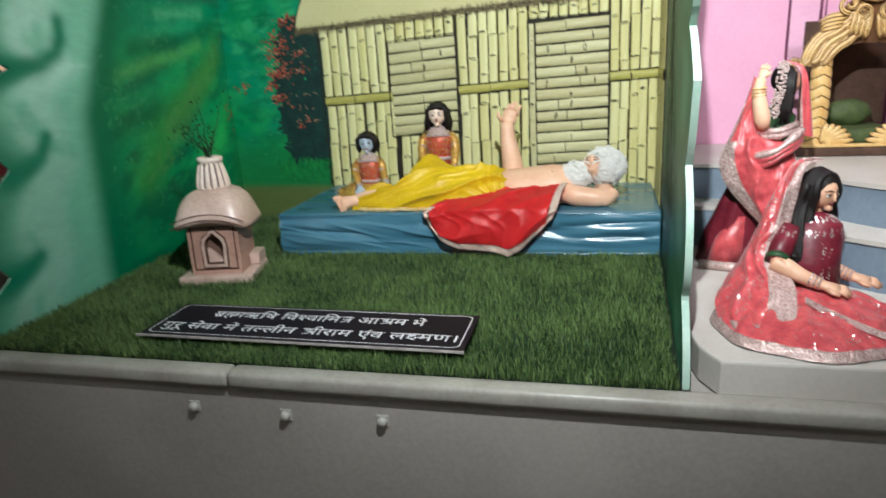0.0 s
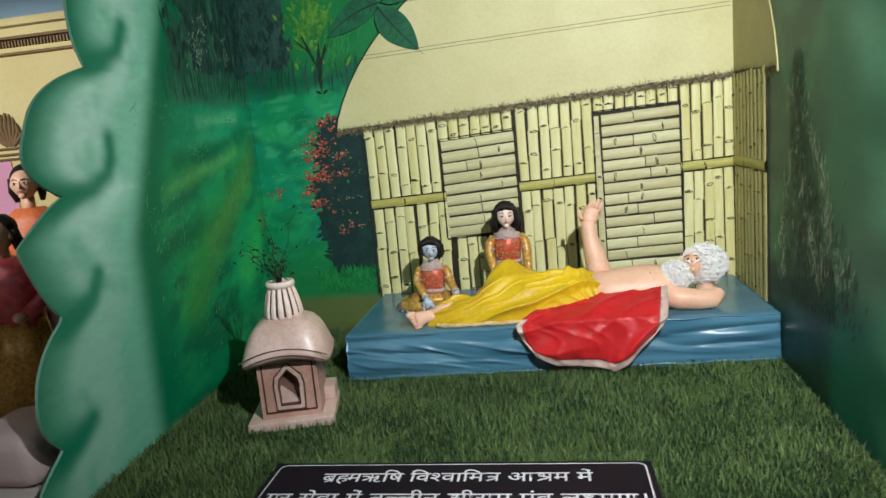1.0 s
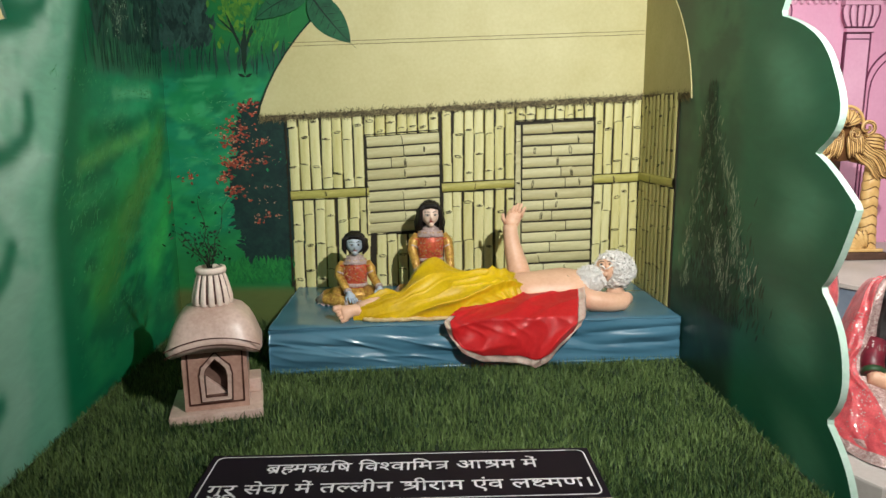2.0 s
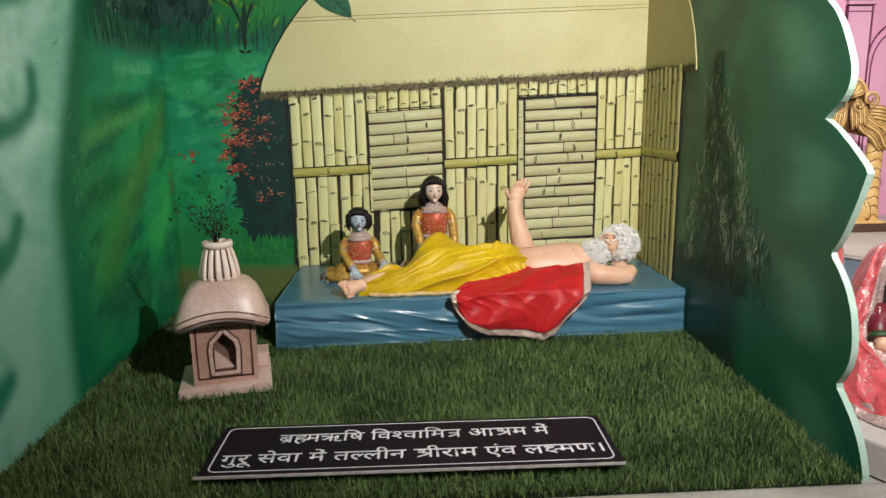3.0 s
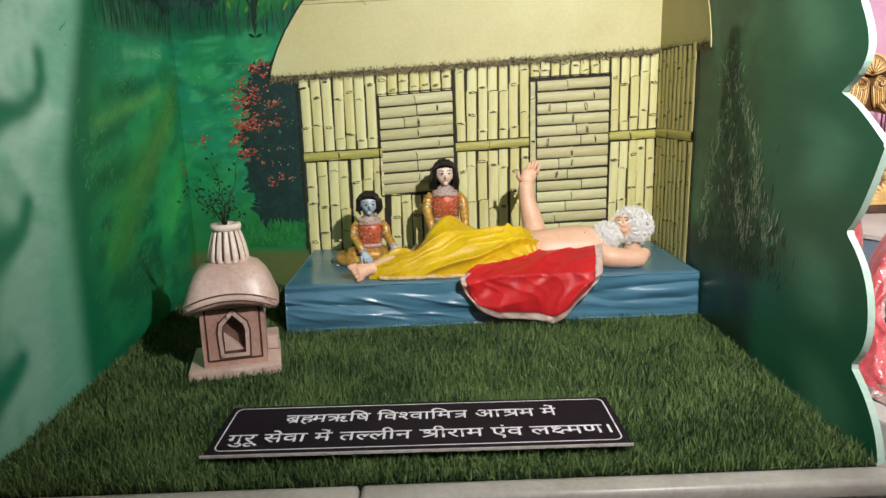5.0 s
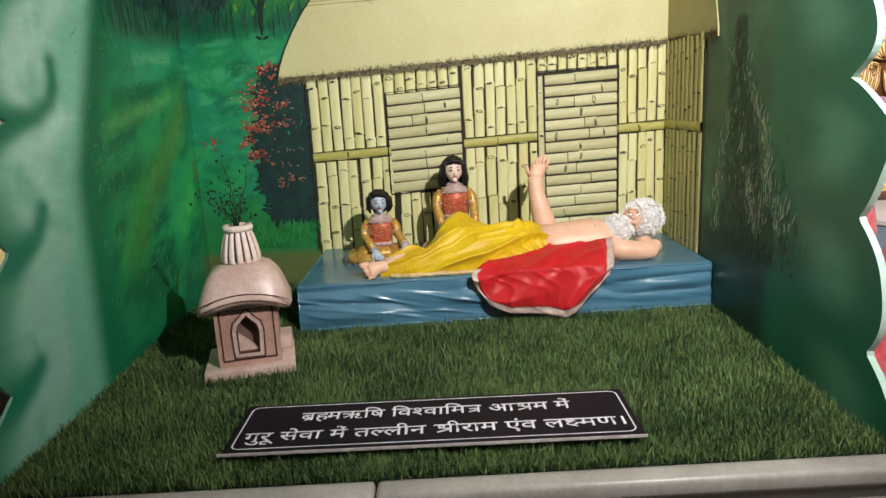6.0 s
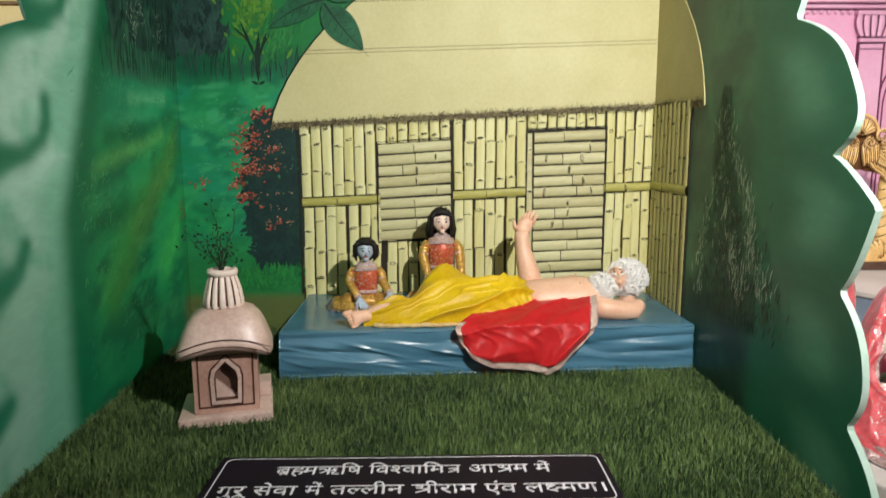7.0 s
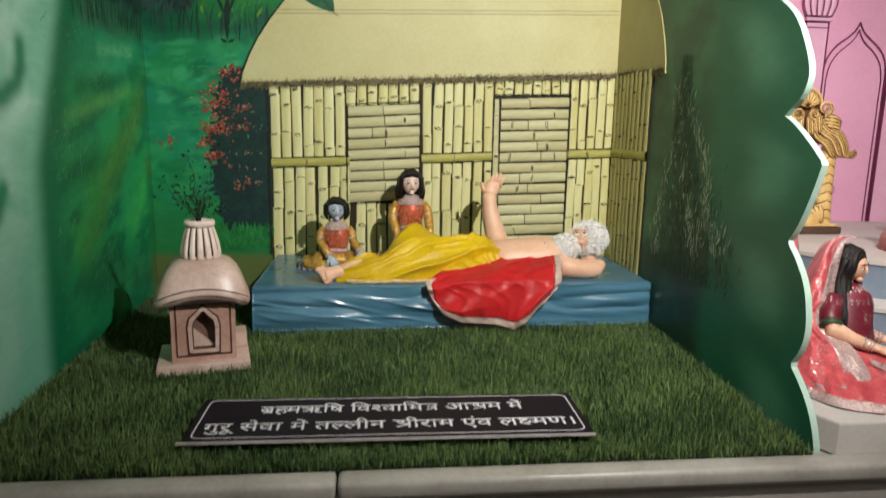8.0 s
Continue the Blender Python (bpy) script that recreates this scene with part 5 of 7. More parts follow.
def dhoti(bm, mi, mi_trim):
    """Wrapped cloth over the legs: a long mound with folds, lying on the bed."""
    keys = [(-0.815, 2.365, 0.030, 0.045), (-0.76, 2.378, 0.055, 0.062), (-0.68, 2.395, 0.078, 0.088), (-0.60, 2.42, 0.100, 0.118), (-0.50, 2.43, 0.108, 0.132), (-0.40, 2.44, 0.108, 0.132), (-0.30, 2.45, 0.100, 0.124), (-0.235, 2.455, 0.090, 0.112)]
    nx, na = 230, 110
    rows = []
    for i in range(nx + 1):
        x = keys[0][0] + (keys[-1][0] - keys[0][0]) * i / nx
        for a, b in zip(keys, keys[1:]):
            if a[0] <= x <= b[0] + 1e-9:
                q = (x - a[0]) / (b[0] - a[0])
                q = q * q * (3 - 2 * q)
                yc, wy, h = (a[k] + (b[k] - a[k]) * q for k in (1, 2, 3))
        row = []
        for j in range(na + 1):
            t = math.pi * j / na
            y = yc - wy * math.cos(t)
            z = BED + h * max(0, math.sin(t)) ** 0.75
            # the drawn-up knee
            z += 0.075 * math.exp(-((x + 0.560) / 0.062) ** 2 - ((y - 2.50) / 0.06) ** 2)
            z -= 0.030 * math.exp(-((x + 0.66) / 0.05) ** 2 - ((y - 2.42) / 0.05) ** 2)
            f = (1 - abs(math.sin(t * 3.6 - (x + 0.25) * 7.5 + 1.1 * noise.noise(Vector((x * 4, t * 1.1, 2)))))) ** 3.0
            amp = 0.040 * (1 - 0.75 * math.exp(-((t - 1.75) / 0.5) ** 2)) * min(1, (x + 0.83) / 0.1) * math.sin(t) ** 0.5 * (0.5 + noise.noise(Vector((x * 5, t * 2, 9))) + 0.3)
            fan = 0.003 * math.sin(26 * math.atan2(z - BED, x + 0.24)) * math.exp(-((x + 0.3) / 0.12) ** 2)
            fine = (1 - abs(math.sin(t * 9 - (x + 0.25) * 26 + 2 * noise.noise(Vector((x * 7, t * 2, 6)))))) ** 4
            k = amp * f + fan + 0.0035 * fine * math.sin(t) ** 0.5 * math.exp(-((t - 0.9) / 0.6) ** 2)
            away = math.atan2(t - 2.3, -(x + 0.10) * 3.2)
            k += 0.0105 * (1 - abs(math.sin(11 * away + 1.3 * noise.noise(Vector((x * 5, t * 2, 14)))))) ** 4 * math.sin(t) ** 0.6 * (0.6 + noise.noise(Vector((x * 6, t * 3, 21)))) * min(1, (x + 0.83) / 0.12)
            k *= 0.25 + 0.75 * min(1, (-0.235 - x) / 0.06)
            row.append(bm.verts.new((x, y - k * math.cos(t), z + k * math.sin(t))))
        rows.append(row)
    for a, b in zip(rows, rows[1:]):
        for j in range(na):
            bm.faces.new((a[j], a[j + 1], b[j + 1], b[j])).material_index = mi
    bm.faces.new(rows[0]).material_index = mi
    bm.faces.new(list(reversed(rows[-1]))).material_index = mi
    # pale woven edge along the front hem
    edge = []
    for i in range(14, 180):
        p = rows[i][0].co
        wav = 0.009 * noise.noise(Vector((p.x * 16, 0, 1)))
        edge.append((p.x, p.y - 0.011 + wav, BED + 0.0075 + 0.003 * noise.noise(Vector((p.x * 22, 3, 1)))))
    tube(bm, edge, [0.0072 + 0.002 * noise.noise(Vector((k * 0.15, 8, 2))) for k in range(len(edge))], 10, mi_trim)


def foot(bm, heel, toe, mi):
    """A bare foot lying on its outer edge, its sole to the front, from the heel to the roots of the toes."""
    heel, toe = Vector(heel), Vector(toe)
    d = (toe - heel).normalized()
    thick = (Vector((-0.25, -1.0, 0.30)) - d * d.dot(Vector((-0.25, -1.0, 0.30)))).normalized()
    across = d.cross(thick).normalized()
    if across.z < 0:
        across = -across
    ln = (toe - heel).length
    loft(bm, [(heel + d * ln * q + across * h, across * w, thick * v) for q, w, v, h in ((-0.22, 0.007, 0.008, 0.0), (-0.12, 0.016, 0.015, 0.0), (0.05, 0.021, 0.020, 0.0), (0.35, 0.020, 0.019, 0.002), (0.62, 0.024, 0.017, 0.002), (0.88, 0.029, 0.014, 0.0), (1.02, 0.028, 0.011, -0.001))], 20, mi)
    for k in range(5):
        q = (2 - k) / 2
        r = 0.0105 if k == 0 else 0.0076 - 0.0004 * k
        p = toe + across * q * 0.0235 + thick * 0.002 - d * 0.004 * (k * 0.6)
        tube(bm, [p - d * 0.006, p + d * 0.008, p + d * (0.020 if k == 0 else 0.016), p + d * (0.025 if k == 0 else 0.020)], [r * 0.9, r, r * 0.95, r * 0.4], 10, mi)


def head(bm, c, size, yaw, skin, white, dark, lip, pitch=0.0):
    """A plain modelled statue head with painted eyes, brows and lips; yaw 0 looks along -y."""
    before = len(bm.verts)
    k = size
    verts = ball(bm, (0, 0, 0), (0.0280 * k, 0.0300 * k, 0.0346 * k), skin, 3)
    for v in verts:
        # narrower jaw, flatter sides
        low = max(0.0, -v.co.z / (0.036 * k))
        v.co.x *= 1 - 0.30 * low ** 1.6
        if v.co.y < 0:
            v.co.y *= 1 - 0.10 * low
    ball(bm, (0, -0.0228 * k, -0.0256 * k), (0.0085 * k, 0.0075 * k, 0.0075 * k), skin, 2)
    loft(bm, [((0, -0.0285 * k, 0.008 * k), (0.0022 * k, 0, 0), (0, 0.0030 * k, 0.001 * k)), ((0, -0.0305 * k, 0.000 * k), (0.0024 * k, 0, 0), (0, 0.0034 * k, 0.001 * k)), ((0, -0.0325 * k, -0.0062 * k), (0.0036 * k, 0, 0), (0, 0.0040 * k, 0.002 * k)), ((0, -0.0298 * k, -0.0084 * k), (0.0030 * k, 0, 0), (0, 0.0024 * k, 0.001 * k))], 10, skin)
    for sx in (-1, 1):
        ball(bm, (sx * 0.0112 * k, -0.0262 * k, 0.0020 * k), (0.0062 * k, 0.0020 * k, 0.0032 * k), white, 2)
        ball(bm, (sx * 0.0110 * k, -0.0280 * k, 0.0021 * k), (0.0024 * k, 0.0010 * k, 0.0026 * k), dark, 2)
        tube(bm, [(sx * 0.0045 * k, -0.0282 * k, 0.0028 * k), (sx * 0.0110 * k, -0.0282 * k, 0.0058 * k), (sx * 0.0182 * k, -0.0232 * k, 0.0034 * k)], 0.0008 * k, 5, dark)
        tube(bm, [(sx * 0.0040 * k, -0.0295 * k, 0.0105 * k), (sx * 0.0110 * k, -0.0276 * k, 0.0132 * k), (sx * 0.0195 * k, -0.0210 * k, 0.0098 * k)], [0.0009 * k, 0.0011 * k, 0.0006 * k], 5, dark)
        ball(bm, (sx * 0.0280 * k, 0.0010 * k, -0.0010 * k), (0.0030 * k, 0.0060 * k, 0.0085 * k), skin, 2)
    tube(bm, [(-0.0074 * k, -0.0262 * k, -0.0160 * k), (-0.0025 * k, -0.0294 * k, -0.0148 * k), (0, -0.0294 * k, -0.0154 * k), (0.0025 * k, -0.0294 * k, -0.0148 * k), (0.0074 * k, -0.0262 * k, -0.0160 * k)], [0.0004 * k, 0.0008 * k, 0.0008 * k, 0.0008 * k, 0.0004 * k], 6, lip)
    tube(bm, [(-0.0058 * k, -0.0262 * k, -0.0175 * k), (0, -0.0282 * k, -0.0184 * k), (0.0058 * k, -0.0262 * k, -0.0175 * k)], [0.0004 * k, 0.0010 * k, 0.0004 * k], 6, lip)
    bm.verts.ensure_lookup_table()
    turn = Matrix.Translation(c) @ Matrix.Rotation(radians(yaw), 4, "Z") @ Matrix.Rotation(radians(pitch), 4, "X")
    for v in bm.verts[before:]:
        v.co = turn @ v.co


def open_hand(bm, wrist, way, palm_n, mi, size=1.0):
    """A small hand from its wrist along way, palm along palm_n."""
    wrist, d = Vector(wrist), Vector(way).normalized()
    n = (Vector(palm_n) - d * Vector(palm_n).dot(d)).normalized()
    a = d.cross(n)
    k = size
    loft(bm, [(wrist + d * q * k, a * w * k, n * t * k) for q, w, t in ((-0.004, 0.0075, 0.0070), (0.006, 0.0100, 0.0065), (0.016, 0.0125, 0.0055), (0.024, 0.0115, 0.0045))], 12, mi)
    for m in range(4):
        off = (m - 1.5) * 0.0058
        ln = (0.014, 0.018, 0.019, 0.015)[m]
        p = wrist + (d * 0.022 + a * off) * k
        tube(bm, [p, p + (d * ln * 0.5 + a * off * 0.12 - n * 0.001) * k, p + (d * ln + a * off * 0.2 + n * 0.003) * k], [0.0033 * k, 0.0031 * k, 0.0022 * k], 7, mi)
    p = wrist + (d * 0.008 - a * 0.010) * k
    tube(bm, [p, p + (d * 0.008 - a * 0.006) * k, p + (d * 0.016 - a * 0.007) * k], [0.0040 * k, 0.0036 * k, 0.0025 * k], 7, mi)


def sage():
    bm = bmesh.new()
    dhoti(bm, 1, 3)
    foot(bm, (-0.800, 2.345, BED + 0.034), (-0.852, 2.318, BED + 0.026), 0)
    tube(bm, [(-0.800, 2.352, BED + 0.034), (-0.765, 2.368, BED + 0.040), (-0.73, 2.38, BED + 0.045)], [0.022, 0.025, 0.028], 14, 0)
    # trunk, chest and neck
    loft(bm, [((x, y, z), (0, wy, 0), (0, 0, wz)) for x, y, z, wy, wz in ((-0.285, 2.455, 1.010, 0.074, 0.062), (-0.22, 2.455, 1.012, 0.082, 0.066), (-0.15, 2.458, 1.015, 0.088, 0.070), (-0.09, 2.460, 1.018, 0.092, 0.073), (-0.045, 2.46, 1.018, 0.090, 0.066), (-0.012, 2.462, 1.020, 0.066, 0.052), (0.008, 2.463, 1.034, 0.036, 0.038), (0.035, 2.462, 1.052, 0.031, 0.032))], 28, 0)
    for y in (2.405, 2.50):
        ball(bm, (-0.085, y, 1.018 + 0.070 * (1 - ((y - 2.46) / 0.09) ** 2) ** 0.5), (0.004, 0.004, 0.003), 6, 1)
    # raised forearm and hand
    tube(bm, [(-0.235, 2.505, 1.045), (-0.240, 2.525, 1.085), (-0.250, 2.545, 1.13), (-0.259, 2.555, 1.175), (-0.262, 2.562, 1.210), (-0.262, 2.563, 1.235)], [0.044, 0.039, 0.034, 0.029, 0.0265, 0.025], 18, 0)
    loft(bm, [((-0.262 + 0.020 * q, 2.562, 1.228 + 0.052 * q), (w, 0, -w * 0.35), (0, t, 0)) for q, w, t in ((0, 0.024, 0.022), (0.35, 0.026, 0.016), (0.75, 0.027, 0.012), (1.0, 0.024, 0.010))], 14, 0)
    for k in range(4):
        x = -0.262 + 0.0125 * k
        tall = (0.030, 0.042, 0.046, 0.036)[k]
        tube(bm, [(x, 2.561, 1.272 - 0.004 * k), (x + 0.006, 2.557, 1.272 + tall * 0.5 - 0.004 * k), (x + 0.016, 2.560, 1.272 + tall - 0.004 * k)], [0.0070, 0.0066, 0.0046], 9, 0)
    tube(bm, [(-0.280, 2.556, 1.240), (-0.291, 2.548, 1.258), (-0.292, 2.546, 1.276)], [0.0080, 0.0074, 0.0052], 9, 0)
    # bent arm under the head
    tube(bm, [(-0.045, 2.402, 1.005), (0.00, 2.388, 0.990), (0.06, 2.382, 0.985), (0.100, 2.386, 0.986), (0.114, 2.402, 0.990), (0.105, 2.435, 0.997), (0.075, 2.46, 1.006)], [0.038, 0.036, 0.033, 0.031, 0.029, 0.027, 0.023], 18, 0)
    # head turned up and to the front, hair and beard of white wool
    head(bm, Vector((0.052, 2.442, 1.084)), 1.26, -8, 0, 5, 6, 0, -42)
    for sx in (-1, 1):
        tube(bm, [(0.046 + 0.004 * sx, 2.402, 1.098), (0.048 + 0.014 * sx, 2.404, 1.107), (0.050 + 0.024 * sx, 2.412, 1.106)], [0.0018, 0.0028, 0.0015], 7, 2)
    ball(bm, (0.094, 2.468, 1.080), (0.061, 0.049, 0.055), 2, 4, 0.22, 45)
    ball(bm, (0.002, 2.430, 1.056), (0.043, 0.029, 0.034), 2, 4, 0.3, 45)
    r = random.Random(4)
    for centre, size, n in ((Vector((0.095, 2.465, 1.081)), Vector((0.067, 0.054, 0.060)), 2600), (Vector((0.000, 2.426, 1.058)), Vector((0.049, 0.034, 0.039)), 1500)):
        for k in range(n):
            d = Vector((r.gauss(0, 1), r.gauss(0, 1), r.gauss(0, 1))).normalized()
            a = centre + Vector((d.x * size.x, d.y * size.y, d.z * size.z)) * r.uniform(0.88, 1.05)
            # the face stays free
            if size.x > 0.05 and (a - Vector((0.046, 2.405, 1.100))).length < 0.040 or a.z < BED + 0.02:
                continue
            side = d.cross(Vector((r.gauss(0, 1), r.gauss(0, 1), r.gauss(0, 1)))).normalized()
            ln = r.uniform(0.012, 0.028)
            b = a + side * ln + d * r.uniform(-0.25, 0.35) * ln
            c = b + (side.cross(d) * r.uniform(-0.7, 0.7) - side * 0.3) * ln * 0.6 + d * 0.002
            tube(bm, [a, (a + b) / 2 + d * 0.004, b, c], [0.0010, 0.0013, 0.0010, 0.0003], 4, 2)
    # the red strip over the shoulder
    loft(bm, [((x, y, z), (0, 0.018, 0.008), (0.010, 0, 0.003)) for x, y, z in ((-0.085, 2.50, 1.062), (-0.05, 2.49, 1.069), (-0.012, 2.475, 1.065))], 12, 4)
    tagged(finish("reclining_statue", bm, [M["skin"], M["yellow"], M["white_hair"], M["hem"], M["red"], M["eye_white"], M["eye_dark"], M["lip"]], None, "", True), "reclining old sage statue in a yellow wrap with white hair", "statue")


sage()


def shawl():
    s = tagged(thing("red_shawl", -0.27, 2.25, 0.96), "red satin shawl with silver edging hanging over the bed", "shawl")
    top = lambda u: Vector((-0.425 + 0.400 * u, 2.375 + 0.045 * u, 0.998 + 0.050 * u))
    mid = lambda u: Vector((-0.520 + 0.462 * u, 2.252 + 0.012 * u - 0.006 * math.sin(math.pi * u), 0.966 + 0.012 * u))
    hem = [(-0.500, 0.918), (-0.462, 0.868), (-0.395, 0.838), (-0.330, 0.832), (-0.270, 0.826), (-0.226, 0.812), (-0.175, 0.842), (-0.125, 0.890), (-0.078, 0.938)]

    def low(u):
        q = min(u * 8, 7.999)
        a, b = hem[int(q)], hem[int(q) + 1]
        x, z = (a[i] + (b[i] - a[i]) * (q - int(q)) for i in (0, 1))
        return Vector((x, 2.240 + 0.018 * u - 0.03 * math.sin(math.pi * u) * u, z))

    nu, nv = 70, 60
    grid = []
    for j in range(nv + 1):
        v = j / nv
        row = []
        for i in range(nu + 1):
            u = i / nu
            if v < 0.5:
                q = v / 0.5
                p = top(u).lerp(mid(u), q)
                p.z += 0.012 * math.sin(math.pi * q) * (0.4 + 0.6 * u)
            else:
                q = (v - 0.5) / 0.5
                p = mid(u).lerp(low(u), q)
                p.y -= 0.010 * math.sin(math.pi * q)
            k = 0.008 * (1 - abs(math.sin(7 * u + 9 * v + 2 * noise.noise(Vector((u * 2, v * 3, 12)))))) ** 2 + 0.009 * math.sin(13 * u + 5 * v + 2.5 * noise.noise(Vector((u * 3, v * 3, 4)))) * (0.35 + v) + 0.005 * noise.noise(Vector((u * 7, v * 4, 1))) + 0.004 * (1 - abs(math.sin(19 * u - 6 * v + 3 * noise.noise(Vector((u * 5, v * 5, 7)))))) ** 2
            p.y -= k + 0.002
            p.z += k * 0.6 * (1 - v)
            row.append(p)
        grid.append(row)
    cloth, trim = bmesh.new(), bmesh.new()
    for bm, inside in ((cloth, True), (trim, False)):
        vs = {}
        for j in range(nv):
            for i in range(nu):
                edge = j >= nv - 5 or (i < 3 and j > 22) or i >= nu - 4
                if edge == inside:
                    continue
                f = []
                for a, b in ((j, i), (j + 1, i), (j + 1, i + 1), (j, i + 1)):
                    if (a, b) not in vs:
                        vs[a, b] = bm.verts.new(grid[a][b] - s.location)
                    f.append(vs[a, b])
                bm.faces.new(f)
        bmesh.ops.solidify(bm, geom=bm.faces[:], thickness=0.003 if inside else 0.0045)
    part("cloth", cloth, M["red"], s, "", True)
    part("edging", trim, M["trim"], s, "silver-white woven edging", True)


shawl()


def doll(name, x, y, lift, turn, skin, label, hair_long, k=1.0, reach_to=((-0.018, -0.075, 0.046), (0.092, -0.07, 0.062))):
    """A seated festival doll, one mesh."""
    bm = bmesh.new()
    S, H, R, G, J = 0, 1, 2, 3, 4
    rr = random.Random(31 if hair_long else 17)
    # crossed legs in gold cloth, and a fold of it spread to one side
    for sx in (-1, 1):
        tube(bm, [(sx * 0.030, 0.0, 0.034), (sx * 0.075, -0.034, 0.032), (sx * 0.090, -0.058, 0.027), (sx * 0.050, -0.080, 0.022), (-sx * 0.022, -0.088, 0.018)], [0.032, 0.030, 0.026, 0.021, 0.014], 14, G)
        tube(bm, [(-sx * 0.018, -0.089, 0.018), (-sx * 0.030, -0.091, 0.016)], [0.0155, 0.0150], 14, J)
    ball(bm, (0, 0.0, 0.030), (0.066, 0.052, 0.034), G, 3, 0.1, 25)
    fan = []
    for q in range(25):
        a = radians(150 + 4 * q)
        w = 1 + 0.05 * math.sin(q * 1.9)
        fan.append([bm.verts.new((0.045 * math.cos(a), 0.035 * math.sin(a), 0.046)), bm.verts.new((-0.012 + 0.112 * w * math.cos(a), 0.072 * w * math.sin(a), 0.030 + 0.009 * math.sin(q * 1.6))), bm.verts.new((-0.012 + 0.134 * w * math.cos(a), 0.088 * w * math.sin(a), 0.006 + 0.005 * math.sin(q * 1.6 + 1)))])
    for p, q in zip(fan, fan[1:]):
        bm.faces.new((p[0], q[0], q[1], p[1])).material_index = G
        bm.faces.new((p[1], q[1], q[2], p[2])).material_index = J
    z = lift
    if lift > 0.01:
        loft(bm, [((0, 0, 0.01), (0.066, 0, 0), (0, 0.052, 0)), ((0, 0, 0.05 + lift * 0.5), (0.056, 0, 0), (0, 0.044, 0)), ((0, 0, 0.055 + lift), (0.044, 0, 0), (0, 0.034, 0))], 18, G)
    # the body in red, widening to the shoulders
    loft(bm, [((0, yy * k, z + h * k), (a * k, 0, 0), (0, b * k, 0)) for h, a, b, yy in ((0.034, 0.046, 0.034, 0), (0.060, 0.040, 0.030, 0), (0.085, 0.042, 0.031, -0.002), (0.108, 0.044, 0.034, -0.004), (0.128, 0.045, 0.033, -0.003), (0.143, 0.044, 0.029, 0), (0.153, 0.035, 0.024, 0.001), (0.161, 0.022, 0.018, 0.001), (0.168, 0.013, 0.013, 0))], 28, R)
    loft(bm, [((0, -0.001, z + h * k), (a * k, 0, 0), (0, b * k, 0)) for h, a, b in ((0.052, 0.0425, 0.0330), (0.058, 0.0440, 0.0345), (0.065, 0.0420, 0.0325))], 24, J)
    # broad collar of gold thread with a beaded rim, and a pointed front piece
    loft(bm, [((0, -0.002 * k, z + h * k), (a * k, 0, 0), (0, b * k, 0)) for h, a, b in ((0.170, 0.014, 0.0140), (0.164, 0.023, 0.0200), (0.158, 0.031, 0.0255), (0.149, 0.040, 0.0320), (0.138, 0.0450, 0.0365))], 30, J)
    for m in range(30):
        a = 2 * math.pi * m / 30
        ball(bm, (0.045 * k * math.cos(a), -0.002 * k + 0.0368 * k * math.sin(a), z + 0.138 * k), 0.0034 * k, J, 1)
        ball(bm, (0.040 * k * math.cos(a + 0.1), -0.002 * k + 0.0325 * k * math.sin(a + 0.1), z + 0.1505 * k), 0.0026 * k, G if m % 3 else J, 1)
        if m % 2:
            ball(bm, (0.031 * k * math.cos(a), -0.002 * k + 0.026 * k * math.sin(a), z + 0.162 * k), 0.0028 * k, J, 1)
    for m in range(110):
        a, h = rr.uniform(-1.1, 1.1), rr.uniform(0.070, 0.132)
        w = 0.041 + (h - 0.07) * 0.06
        ball(bm, ((w + 0.001) * k * math.sin(a), -0.003 * k - 0.0345 * k * math.cos(a), z + h * k), rr.uniform(0.0014, 0.0028) * k, rr.choice((J, G, G)), 1)
    # neck and head
    tube(bm, [(0, 0, z + 0.156 * k), (0, -0.002 * k, z + 0.184 * k)], [0.0125 * k, 0.0115 * k], 14, S)
    c = Vector((0, -0.006 * k, z + 0.208 * k))
    head(bm, c, k * 1.10, 4 if hair_long else 12, S, 5, 6, 7, 4)
    # arms in gold sleeves, bent over the lap
    for sx, hand in zip((-1, 1), reach_to):
        sh, el = Vector((sx * 0.041 * k, 0, z + 0.139 * k)), Vector((sx * 0.061 * k, -0.012 * k, z + 0.092 * k))
        wr = Vector(hand) + Vector((0, 0, z * 0.8))
        pts = [sh, sh.lerp(el, 0.5) + Vector((sx * 0.006 * k, 0, 0.003)), el, el.lerp(wr, 0.5), wr]
        tube(bm, pts, [0.0150 * k, 0.0164 * k, 0.0160 * k, 0.0145 * k, 0.0125 * k], 16, G)
        for q in (0.3, 0.75):
            p, d = sh.lerp(el, q), (el - sh).normalized()
            tube(bm, [p - d * 0.0025, p + d * 0.0025], [0.0174 * k] * 2, 16, R if q < 0.5 else J)
        d = (wr - el).normalized()
        tube(bm, [wr - d * 0.008, wr], [0.0152 * k, 0.0146 * k], 16, J)
        open_hand(bm, wr + d * 0.003, d + Vector((-sx * 0.15, -0.2, -0.15)), (0, 0.25, -1), S, 1.25 * k)
    # hair: a cap that leaves the face free, a fringe, and locks at the sides and back
    verts = ball(bm, c + Vector((0, 0.008, 0.007)) * k, ((0.0375 if hair_long else 0.0405) * k, 0.0385 * k, 0.0400 * k), H, 4, 0.14, 60)
    gone = [v for v in verts if v.co.y < c.y - 0.002 * k and v.co.z < c.z + (0.017 + 0.006 * math.cos((v.co.x - c.x) * 60 / k)) * k and abs(v.co.x - c.x) < 0.0285 * k]
    bmesh.ops.delete(bm, geom=gone, context="VERTS")
    low = -0.054 if hair_long else -0.034
